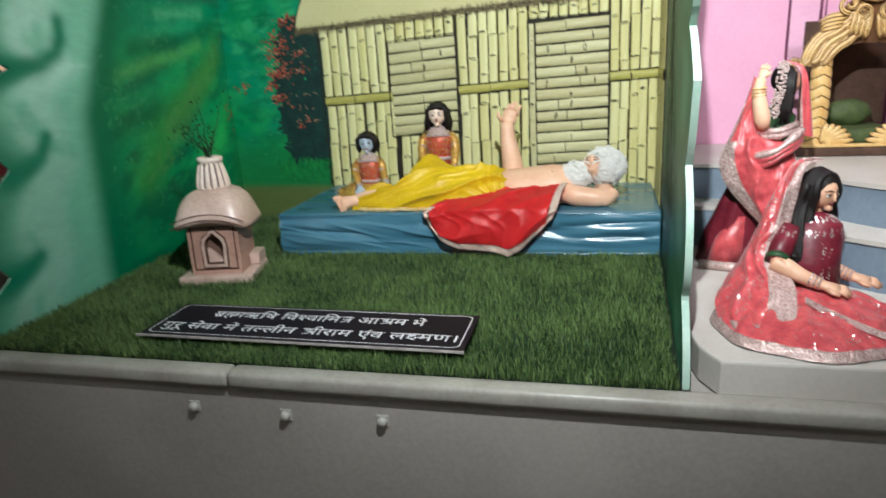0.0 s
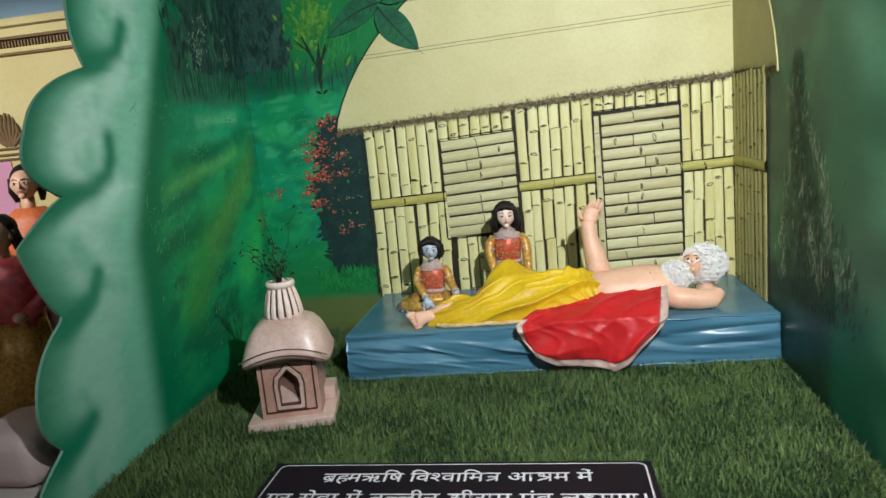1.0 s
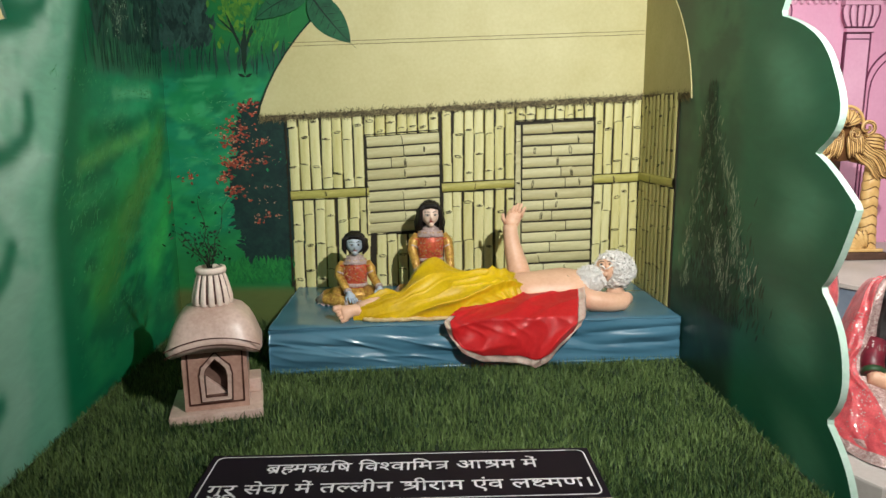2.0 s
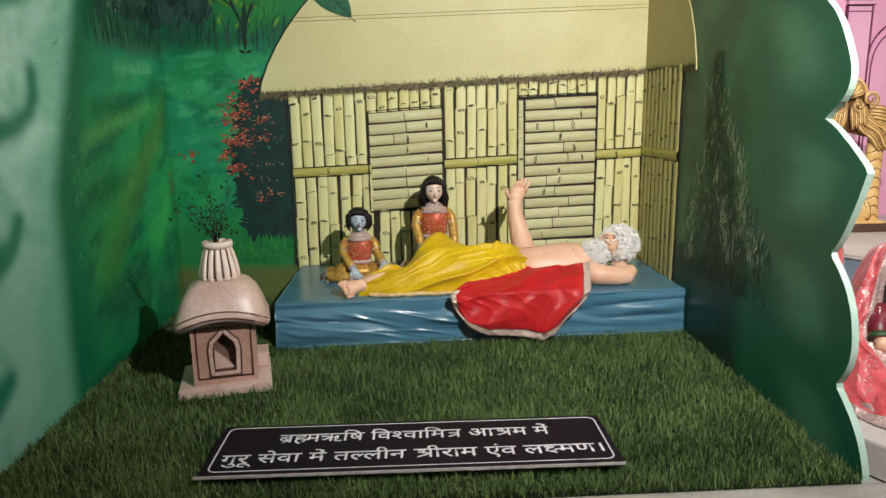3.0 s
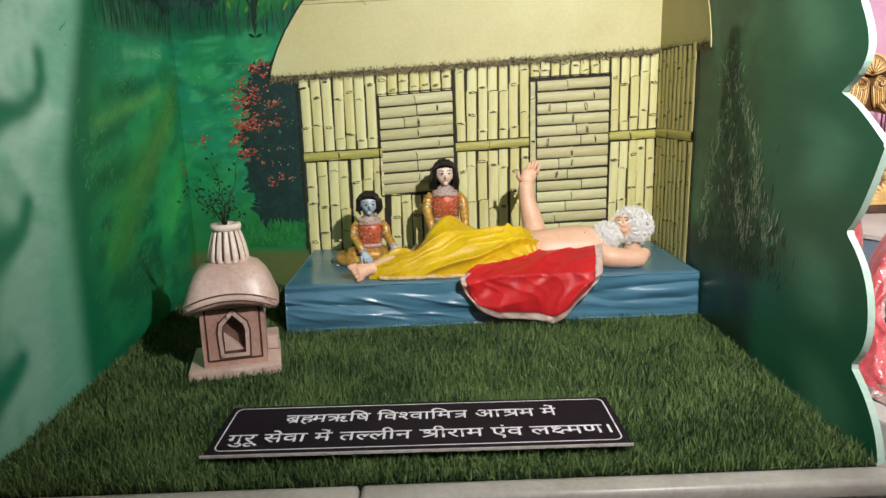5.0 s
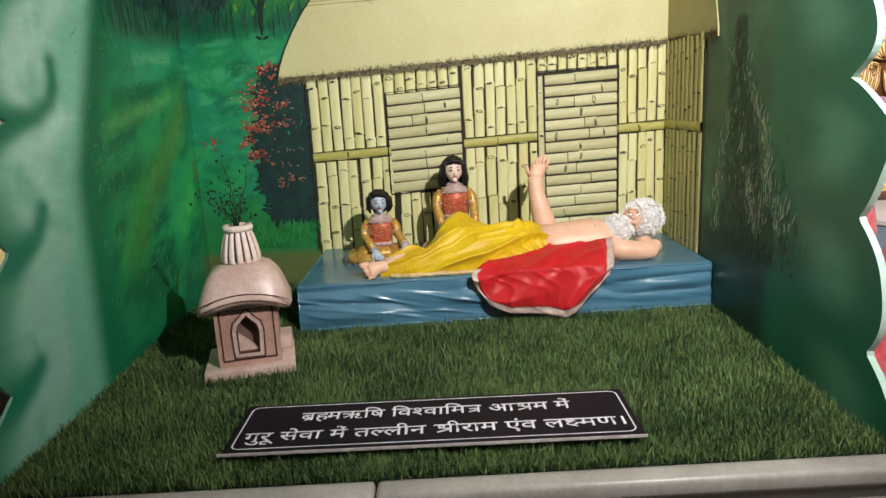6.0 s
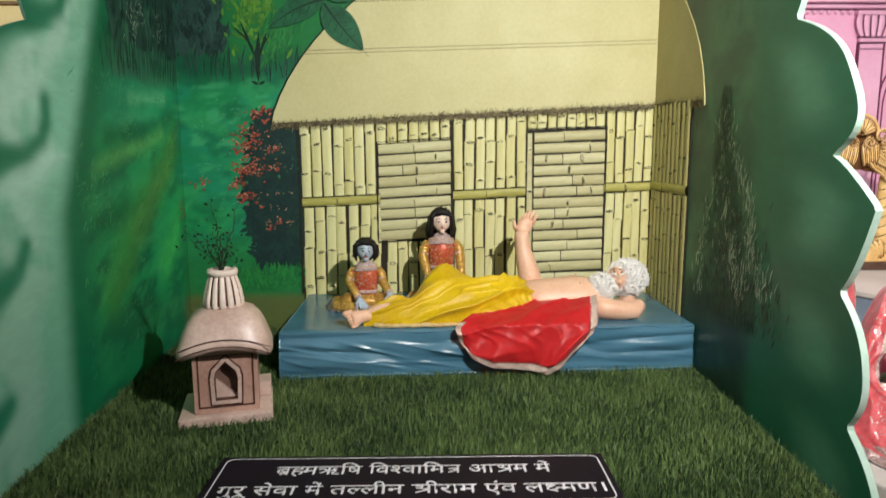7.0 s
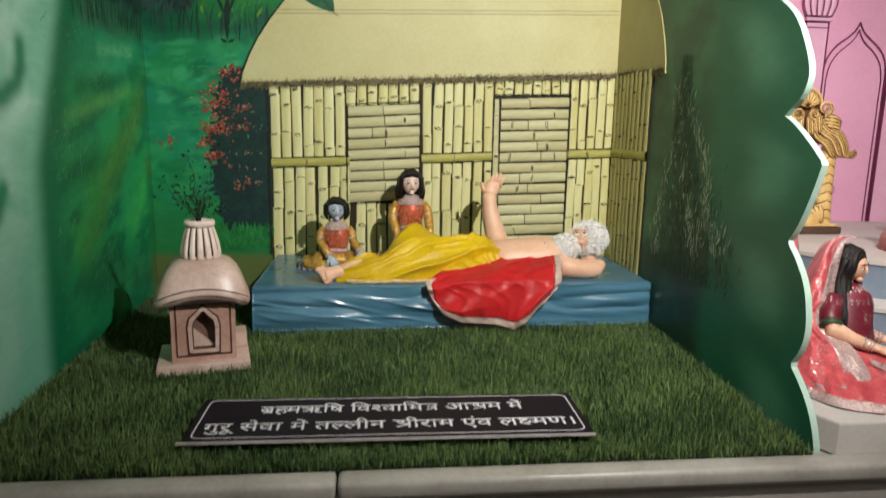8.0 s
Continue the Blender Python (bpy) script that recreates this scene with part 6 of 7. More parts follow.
    for sx in (-1, 1):
        for m in range(6):
            o = m / 5
            top = c + Vector((sx * (0.020 + 0.010 * o), -0.022 + 0.030 * o, 0.030 - 0.002 * m)) * k
            mid = c + Vector((sx * ((0.0325 if hair_long else 0.036) + 0.004 * o), -0.014 + 0.026 * o, 0.002)) * k
            end = c + Vector((sx * (0.030 + (0.012 if hair_long else 0.006) * o) + (0.006 * rr.uniform(-1, 1) if hair_long else 0), -0.008 + 0.026 * o, low + 0.005 * rr.uniform(-1, 1))) * k
            tube(bm, [top, top.lerp(mid, 0.5) + Vector((sx * 0.006, 0, 0.002)) * k, mid, mid.lerp(end, 0.55) + Vector((sx * 0.004, rr.uniform(-0.002, 0.002), 0)) * k, end], [0.006 * k, 0.0075 * k, 0.0082 * k, 0.0075 * k, 0.0030 * k], 8, H)
    for m in range(13):
        a = -1.15 + 2.3 * m / 12
        top = c + Vector((0.020 * math.sin(a), -0.020 * math.cos(a), 0.036)) * k
        end = c + Vector((0.0310 * math.sin(a), -0.0310 * math.cos(a) + 0.001, 0.0225 - 0.010 * abs(math.sin(a)) ** 2 + rr.uniform(-0.0012, 0.0012))) * k
        tube(bm, [top, top.lerp(end, 0.5) + Vector((0.004 * math.sin(a), -0.005 * math.cos(a), 0.003)) * k, end], [0.0050 * k, 0.0052 * k, 0.0024 * k], 7, H)
    ball(bm, c + Vector((0, 0.026, -0.016 if not hair_long else -0.032)) * k, (0.035 * k, 0.018 * k, (0.026 if not hair_long else 0.046) * k), H, 3, 0.12, 60)
    ob = finish(name, bm, [skin, M["black_hair"], M["red_brocade"], M["brocade"], M["jewel"], M["eye_white"], M["eye_dark"], M["lip"]], None, "", True)
    ob.matrix_basis = pose(x, y, BED, 0, 0, turn)
    return tagged(ob, label, "doll", "seated dolls on the bed")


doll("seated_doll", -0.826, 2.585, 0.008, -2, M["blue_skin"], "small blue-faced seated doll in red and gold brocade", False)
doll("seated_doll", -0.550, 2.655, 0.076, 2, M["doll_skin"], "fair-faced doll in red and gold with long black hair", True, 1.13, ((-0.050, -0.070, 0.048), (0.070, -0.070, 0.046)))

# ---- small knobs on the front panel ----
M["knob"] = material("knob_plastic", rgb(190, 185, 178), rgb(160, 155, 150), 20, 0.4)


def knob(x, z):
    k = tagged(thing("panel_knob", x, 1.33, z), "small off-white plastic knob on the front panel", "knob", "knobs on the front panel")
    part("plate", box(bmesh.new(), -0.014, 0.014, -0.004, 0.0, -0.014, 0.014, bevel=0.0015), M["knob"], k)
    bm = bmesh.new()
    loft(bm, [((0, d, 0), (r, 0, 0), (0, 0, r)) for d, r in ((-0.003, 0.012), (-0.012, 0.011), (-0.016, 0.008))], 16)
    part("button", bm, M["knob"], k, "", True)
    return k


first = knob(-0.863, 0.702)
for x, z in ((-0.623, 0.697), (-0.386, 0.701)):
    copy_thing(first, pose(x, 1.33, z))


# ---- the neighbouring scene with pink walls ----
M.update({
    "pink": material("pink_wall_paint", rgb(236, 174, 202), rgb(226, 158, 188), 4, 0.5, bump=0.06),
    "pink_light": material("pink_trim_paint", rgb(238, 184, 208), rgb(224, 162, 190), 6, 0.5, bump=0.06),
    "pink_line": material("maroon_line_paint", rgb(120, 50, 84), rgb(88, 34, 60), 20, 0.6),
    "step_white": material("step_white_paint", rgb(204, 196, 190), rgb(186, 176, 168), 6, 0.5, bump=0.05),
    "step_grey": material("step_grey_paint", rgb(134, 146, 162), rgb(112, 124, 140), 6, 0.5, bump=0.05),
    "gold": material("gold_paint", rgb(236, 200, 136), rgb(200, 152, 84), 30, 0.38, bump=0.25, spec=0.6),
    "gold_line": material("brown_gold_line", rgb(110, 70, 32), rgb(80, 48, 22), 30, 0.6),
    "velvet": material("throne_dark_velvet", rgb(92, 66, 52), rgb(62, 42, 34), 20, 0.8),
    "cushion_green": material("green_cushion", rgb(84, 96, 52), rgb(52, 62, 34), 25, 0.7),
    "sari": material("pink_red_sari", rgb(226, 96, 98), rgb(158, 40, 54), 40, 0.36, bump=0.6, grain=220, sheen=0.2, spec=0.8),
    "skin_tan": material("tan_skin_paint", rgb(226, 182, 154), rgb(206, 154, 124), 16, 0.42, bump=0.05),
    "sari_dark": material("dark_red_blouse", rgb(128, 40, 54), rgb(84, 20, 34), 20, 0.4, bump=0.2),
    "sequin": material("silver_sequin_border", rgb(240, 218, 210), rgb(146, 92, 92), 170, 0.22, metal=0.35, bump=1.0, grain=420, spec=0.9),
    "sequin_bright": material("silver_sequin", rgb(240, 228, 224), rgb(220, 196, 190), 60, 0.2, metal=0.5, bump=0),
    "green_cloth": material("green_blouse", rgb(52, 84, 50), rgb(30, 54, 32), 20, 0.5),
    "cream": material("cream_wall_paint", rgb(232, 216, 158), rgb(220, 200, 138), 4, 0.55, bump=0.06),
    "cream_line": material("cornice_shadow_paint", rgb(146, 118, 82), rgb(110, 86, 58), 16, 0.6),
    "sky": material("sky_blue_paint", rgb(150, 178, 196), rgb(132, 162, 184), 3, 0.6),
    "orange": material("orange_cloth", rgb(228, 130, 78), rgb(196, 96, 56), 16, 0.5, bump=0.2),
    "dark_cloth": material("dark_brown_cloth", rgb(70, 46, 40), rgb(40, 26, 26), 24, 0.6, bump=0.3),
    "cloth_white": material("white_cloth", rgb(214, 196, 190), rgb(196, 172, 168), 8, 0.7, bump=0.15),
})


def spline(pts, q):
    """A smooth point at q (0 to 1) along a line of points."""
    n = len(pts) - 1
    k = min(int(q * n), n - 1)
    f = q * n - k
    p = [Vector(pts[min(max(k + d, 0), n)]) for d in (-1, 0, 1, 2)]
    return 0.5 * (2 * p[1] + (p[2] - p[0]) * f + (2 * p[0] - 5 * p[1] + 4 * p[2] - p[3]) * f * f + (3 * p[1] - p[0] - 3 * p[2] + p[3]) * f ** 3)


def right_wall(u, v, d):
    return Vector((u, BACK - d, v))


pink_wall = structure("wall_pink", box(bmesh.new(), RIGHT + 0.024, 3.6, BACK, BACK + 0.02, 0.78, 2.9), M["pink"], "pink painted wall with pilasters and pointed arches")


def pilaster(x, w):
    bm = box(bmesh.new(), x - w / 2, x + w / 2, BACK - 0.012, BACK - 0.001, 1.0, 1.93, bevel=0.002)
    p = part("pilaster", bm, M["pink_light"], pink_wall)
    # bell-shaped capital of upright petals on a shaded neck
    cap = box(bmesh.new(), x - w * 0.53, x + w * 0.53, BACK - 0.020, BACK - 0.001, 1.936, 1.950, 0, 0.003)
    box(cap, x - w * 0.74, x + w * 0.74, BACK - 0.030, BACK - 0.001, 2.036, 2.052, 0, 0.003)
    line = box(bmesh.new(), x - w * 0.5, x + w * 0.5, BACK - 0.0145, BACK - 0.0125, 1.908, 1.912)
    for h in (1.932, 1.9525):
        box(line, x - w * 0.55, x + w * 0.55, BACK - 0.0225, BACK - 0.004, h, h + 0.004)
    for k in range(5):
        f = (k - 2) / 2
        wide = [(0.0, 0.0095), (0.25, 0.0125), (0.55, 0.0145), (0.85, 0.0145), (1.0, 0.012)]
        loft(cap, [((x + f * w * (0.44 + 0.16 * math.sin(q * 2.2)), BACK - 0.012, 1.956 + 0.080 * q), (a, 0, 0), (0, 0.010, 0)) for q, a in wide], 12)
    for k in range(6):
        f = (k - 2.5) / 2
        tube(line, [(x + f * w * (0.44 + 0.16 * math.sin(q * 2.2)), BACK - 0.019, 1.956 + 0.080 * q) for q in (0, 0.2, 0.4, 0.6, 0.8, 1.0)], 0.0026, 6)
    part("capital", cap, M["pink_light"], p)
    for sx in (-1, 1):
        box(line, x + sx * w / 2 - 0.003, x + sx * w / 2 + 0.003, BACK - 0.0145, BACK - 0.0005, 1.0, 1.93)
    part("outline", line, M["pink_line"], p)


for x in (0.787, 1.139, 1.535, 1.935):
    pilaster(x, 0.10)


def arch(x, w, z0, tip):
    half = [(0.0, 1.0), (0.06, 0.90), (0.16, 0.78), (0.34, 0.65), (0.60, 0.50), (0.80, 0.33), (0.94, 0.12), (1.0, -0.15)]
    side = [spline([(u, v, 0) for u, v in half], k / 24) for k in range(25)]
    pts = [(x - p.x * w / 2, z0 + (tip - z0) * p.y) for p in reversed(side)] + [(x + p.x * w / 2, z0 + (tip - z0) * p.y) for p in side[1:]]
    pts = [(x - w / 2, 1.0)] + pts + [(x + w / 2, 1.0)]
    ribbon("arch_line", pts, 0.008, right_wall, 0.003, M["pink_line"], pink_wall)
    ribbon("arch_line", [(x + (a - x) * 0.88, b - 0.028) for a, b in pts], 0.006, right_wall, 0.003, M["pink_line"], pink_wall)


for x in (1.337, 1.735):
    arch(x, 0.285, 1.76, 1.938)
arch(0.963, 0.24, 1.76, 1.938)
bm = bmesh.new()
for z0, z1, d in ((2.062, 2.075, 0.02), (2.082, 2.12, 0.03), (2.126, 2.19, 0.045)):
    box(bm, RIGHT + 0.013, 3.6, BACK - d, BACK - 0.001, z0, z1, 0, 0.003)
part("cornice", bm, M["pink_light"], pink_wall)
bm = bmesh.new()
for z0, z1, d in ((2.0755, 2.0815, 0.022), (2.1205, 2.1255, 0.032), (2.0565, 2.0615, 0.012)):
    box(bm, RIGHT + 0.013, 3.6, BACK - d, BACK - 0.001, z0, z1)
part("cornice_line", bm, M["pink_line"], pink_wall)
bm = bmesh.new()
for k in range(95):
    ball(bm, (RIGHT + 0.02 + k * 0.028, BACK - 0.004, 2.049), (0.012, 0.010, 0.010), 0, 1)
part("cornice_beads", bm, M["pink_light"], pink_wall)

# white slab and rounded steps
bm = bmesh.new()
slab = [(0.325, 1.402), (3.6, 1.402), (3.6, BACK - 0.001), (RIGHT + 0.024, BACK - 0.001), (0.284, 1.52), (0.292, 1.47)]
lo, hi = ([bm.verts.new((x, y, zz)) for x, y in slab] for zz in (DECK - 0.02, 0.853))
bm.faces.new(hi)
for i in range(len(slab)):
    bm.faces.new((lo[i], lo[(i + 1) % len(slab)], hi[(i + 1) % len(slab)], hi[i]))
bmesh.ops.bevel(bm, geom=[e for e in bm.edges if all(v in hi for v in e.verts)], offset=0.006, segments=2, affect="EDGES", profile=0.6)
structure("display_slab", bm, M["step_white"], "white painted low plinth of the neighbouring scene", "plinth")


def step(z0, z1, y_left, r, name):
    """A riser with a rounded bulge and a white tread."""
    pts = [(RIGHT + 0.02, y_left)]
    c = Vector((1.12, 2.32))
    for k in range(41):
        a = radians(180 + k * 4.5)
        p = (c.x + r * math.cos(a), c.y + r * math.sin(a))
        if p[1] < y_left or p[0] > 0.8:
            pts.append(p)
    pts += [(2.3, y_left), (2.3, BACK - 0.002), (RIGHT + 0.02, BACK - 0.002)]
    bm = bmesh.new()
    lo = [bm.verts.new((x, y, z0)) for x, y in pts]
    hi = [bm.verts.new((x, y, z1 - 0.012)) for x, y in pts]
    for i in range(len(pts)):
        j = (i + 1) % len(pts)
        bm.faces.new((lo[i], lo[j], hi[j], hi[i]))
    s = tagged(finish(name, bm, M["step_grey"]), "rounded step with a grey riser and a white tread", "step", "", "structure")
    bm = bmesh.new()
    lo = [bm.verts.new((c.x + (x - c.x) * 1.012, y - 0.004, z1 - 0.0125)) for x, y in pts]
    hi = [bm.verts.new((c.x + (x - c.x) * 1.012, y - 0.004, z1)) for x, y in pts]
    for i in range(len(pts)):
        j = (i + 1) % len(pts)
        bm.faces.new((lo[i], lo[j], hi[j], hi[i]))
    bm.faces.new(hi)
    part("tread", bm, M["step_white"], s)


step(0.853, 0.985, 2.26, 0.60, "step_1")
step(0.985, 1.10, 2.38, 0.47, "step_2")


# the gilded throne
def throne(x, y, z):
    t = tagged(thing("gilded_throne", x, y, z), "gilded throne with twisted posts and scrolled crest", "throne")
    GL = [M["gold"], M["gold_line"]]
    part("base", box(bmesh.new(), -0.19, 0.19, -0.14, 0.12, 0.0, 0.028, bevel=0.006), M["velvet"], t, "dark carved wooden base")
    part("rail", box(bmesh.new(), -0.175, 0.175, -0.132, -0.118, 0.029, 0.040, bevel=0.003), M["gold"], t)
    part("seat", box(bmesh.new(), -0.12, 0.12, -0.11, 0.10, 0.029, 0.085, bevel=0.02), M["cushion_green"], t, "olive green seat cushion", True)
    part("back", box(bmesh.new(), -0.135, 0.135, 0.09, 0.105, 0.08, 0.43, bevel=0.004), M["velvet"], t, "dark brown back panel")
    pillow = bmesh.new()
    ball(pillow, (0.0, 0.02, 0.125), (0.075, 0.035, 0.045), 0, 3, 0.12, 20)
    part("back_cushion", pillow, M["cushion_green"], t, "", True)

    def carved(name, pts, radii, squash=0.55, grooves=(0.0,), parent=t):
        """One carved lock: a flattened tapering roll with brown grooves along its face."""
        bm = bmesh.new()
        tube(bm, pts, radii, 10, 0, squash)
        n = len(pts)
        for o in grooves:
            line = []
            for i, p in enumerate(pts):
                p, d = Vector(p), Vector(pts[min(i + 1, n - 1)]) - Vector(pts[max(i - 1, 0)])
                side = Vector((-d.z, 0, d.x)).normalized()
                line.append(p + side * radii[i] * o + Vector((0, -radii[i] * squash * math.sqrt(max(0.05, 1 - o * o)) - 0.0004, 0)))
            tube(bm, line, 0.0013, 5, 1)
        return part(name, bm, GL, parent, "", True)

    for sx in (-1, 1):
        # post of stacked turns, each with a brown groove
        bm = bmesh.new()
        seg, n = 20, 110
        loops = []
        for k in range(n + 1):
            q = k / n
            row = []
            for i in range(seg):
                a = 2 * math.pi * i / seg
                r = (0.031 - 0.004 * q) * (1 + 0.10 * abs(math.sin(math.pi * (q * 9 + 0.5 * abs(math.cos(a))))) ** 0.7)
                row.append(bm.verts.new((sx * (0.133 - 0.008 * math.sin(q * 2.6)) + r * math.cos(a), -0.10 + r * 0.8 * math.sin(a), 0.03 + 0.30 * q)))
            loops.append(row)
        for a, b in zip(loops, loops[1:]):
            for i in range(seg):
                bm.faces.new((a[i], a[(i + 1) % seg], b[(i + 1) % seg], b[i]))
        bm.faces.new(loops[-1])
        post = part("twisted_post", bm, M["gold"], t, "", True)
        for k in range(1, 9):
            q = k / 9
            c = sx * (0.133 - 0.008 * math.sin(q * 2.6))
            r = 0.031 - 0.004 * q
            bm = bmesh.new()
            tube(bm, [(c + r * math.cos(a), -0.10 + (r * 0.8 + 0.001) * math.sin(a), 0.03 + 0.30 * q - 0.017 * abs(math.cos(a))) for a in (radians(180 + 12 * m) for m in range(16))], 0.0017, 5)
            part("post_groove", bm, M["gold_line"], post)
        # ribbed shell between the post and the seat
        for k in range(6):
            a = radians(8 + 14 * k)
            ln = 0.10 - 0.004 * k
            pts = [(sx * (0.118 - ln * q * math.cos(a)), -0.122 - 0.003 * math.sin(math.pi * q), 0.036 + ln * 0.85 * q * math.sin(a) + 0.004) for q in (0, 0.3, 0.6, 0.85, 1.0)]
            carved("shell_rib", pts, [0.004, 0.007, 0.010, 0.010, 0.005], 0.5, (-0.9, 0.9))
        # mane of long locks sweeping out over the post to a curl
        outer = [(0.030, 0.470), (0.066, 0.432), (0.108, 0.398), (0.152, 0.378), (0.178, 0.338), (0.190, 0.304), (0.210, 0.292), (0.223, 0.306), (0.212, 0.316)]
        inner = [(0.018, 0.430), (0.034, 0.398), (0.058, 0.366), (0.088, 0.346), (0.106, 0.326), (0.116, 0.310), (0.124, 0.300), (0.130, 0.294), (0.134, 0.292)]
        for k in range(9):
            f = k / 8
            ctrl = [(sx * (a[0] + (b[0] - a[0]) * f), -0.116 - 0.003 * (k % 3), a[1] + (b[1] - a[1]) * f + 0.004 * math.sin(3 * k)) for a, b in zip(outer, inner)]
            pts = [spline(ctrl, j / 22) for j in range(23)]
            carved("mane_lock", pts, [0.0055 + 0.0050 * math.sin(math.pi * min(1, 0.15 + j / 22)) for j in range(23)], 0.7, (-0.8, 0.1, 0.85))
        # short tufts above the mane
        for k in range(4):
            ctrl = [(sx * 0.072, -0.118, 0.440 - 0.010 * k), (sx * (0.096 + 0.004 * k), -0.124, 0.440 - 0.012 * k), (sx * (0.126 + 0.004 * k), -0.122, 0.436 - 0.013 * k), (sx * (0.153 - 0.003 * k), -0.116, 0.420 - 0.010 * k)]
            carved("crest_tuft", [spline(ctrl, j / 8) for j in range(9)], [0.004, 0.006, 0.008, 0.009, 0.009, 0.008, 0.006, 0.004, 0.002], 0.7, (-0.6, 0.6))
        # side scrolls
        for cx, cz, size, way in ((0.072, 0.468, 0.030, 1), (0.034, 0.446, 0.024, -1)):
            pts = []
            for j in range(26):
                a = j / 25 * 2.7 * math.pi
                q = size * (1 - 0.78 * j / 25)
                pts.append((sx * (cx + way * q * math.sin(a)), -0.130, cz - q * math.cos(a) * 0.9))
            carved("scroll", pts, [size * 0.27 - 0.00015 * j for j in range(26)], 0.7, (0.0, 0.8))
        for k in range(4):
            pts = [(sx * (0.010 + 0.014 * k + 0.012 * q), -0.124 - 0.004 * math.sin(math.pi * q), 0.440 - 0.080 * q + 0.004 * k) for q in (0, 0.25, 0.5, 0.75, 1.0)]
            carved("crest_leaf", pts, [0.005, 0.009, 0.010, 0.008, 0.003], 0.6, (-0.8, 0.0, 0.8))
    # the board that carries the carving
    board = bmesh.new()
    edge = [(-0.16, 0.372), (-0.10, 0.335), (-0.03, 0.352), (0.03, 0.352), (0.10, 0.335), (0.16, 0.372), (0.11, 0.415), (0.075, 0.47), (0.03, 0.50), (-0.03, 0.50), (-0.075, 0.47), (-0.11, 0.415)]
    slab_outline(board, edge, lambda u, v, d: Vector((u, -0.098 - d, v)), 0.012)
    part("crest_board", board, M["gold_line"], t, "brown-gold board behind the carving")
    # palmette on top
    for k in range(7):
        a = radians(-66 + 22 * k)
        pts = [(0.052 * q * math.sin(a), -0.126 - 0.004 * math.sin(math.pi * q), 0.474 + 0.058 * q * math.cos(a)) for q in (0, 0.3, 0.6, 0.85, 1.0)]
        carved("palmette_leaf", pts, [0.005, 0.009, 0.0125, 0.012, 0.005], 0.5, (-0.85, 0.0, 0.85))
    rim = bmesh.new()
    tube(rim, [(0.060 * math.sin(a), -0.124, 0.478 + 0.062 * math.cos(a)) for a in (radians(-100 + 10 * m) for m in range(21))], 0.0055, 8)
    part("palmette_rim", rim, M["gold"], t, "", True)


throne(0.893, 2.60, 1.10)


# ---- statues of women in red saris ----
def drape(bm, rings, mi, seg=28, fold=0.006, freq=9):
    loops = loft(bm, rings, seg, mi)
    for k, lp in enumerate(loops):
        c = sum((v.co for v in lp), Vector()) / len(lp)
        for i, v in enumerate(lp):
            a = 2 * math.pi * i / seg
            v.co += (v.co - c).normalized() * fold * (math.sin(freq * a + k) + noise.noise(v.co * 18))
    return loops


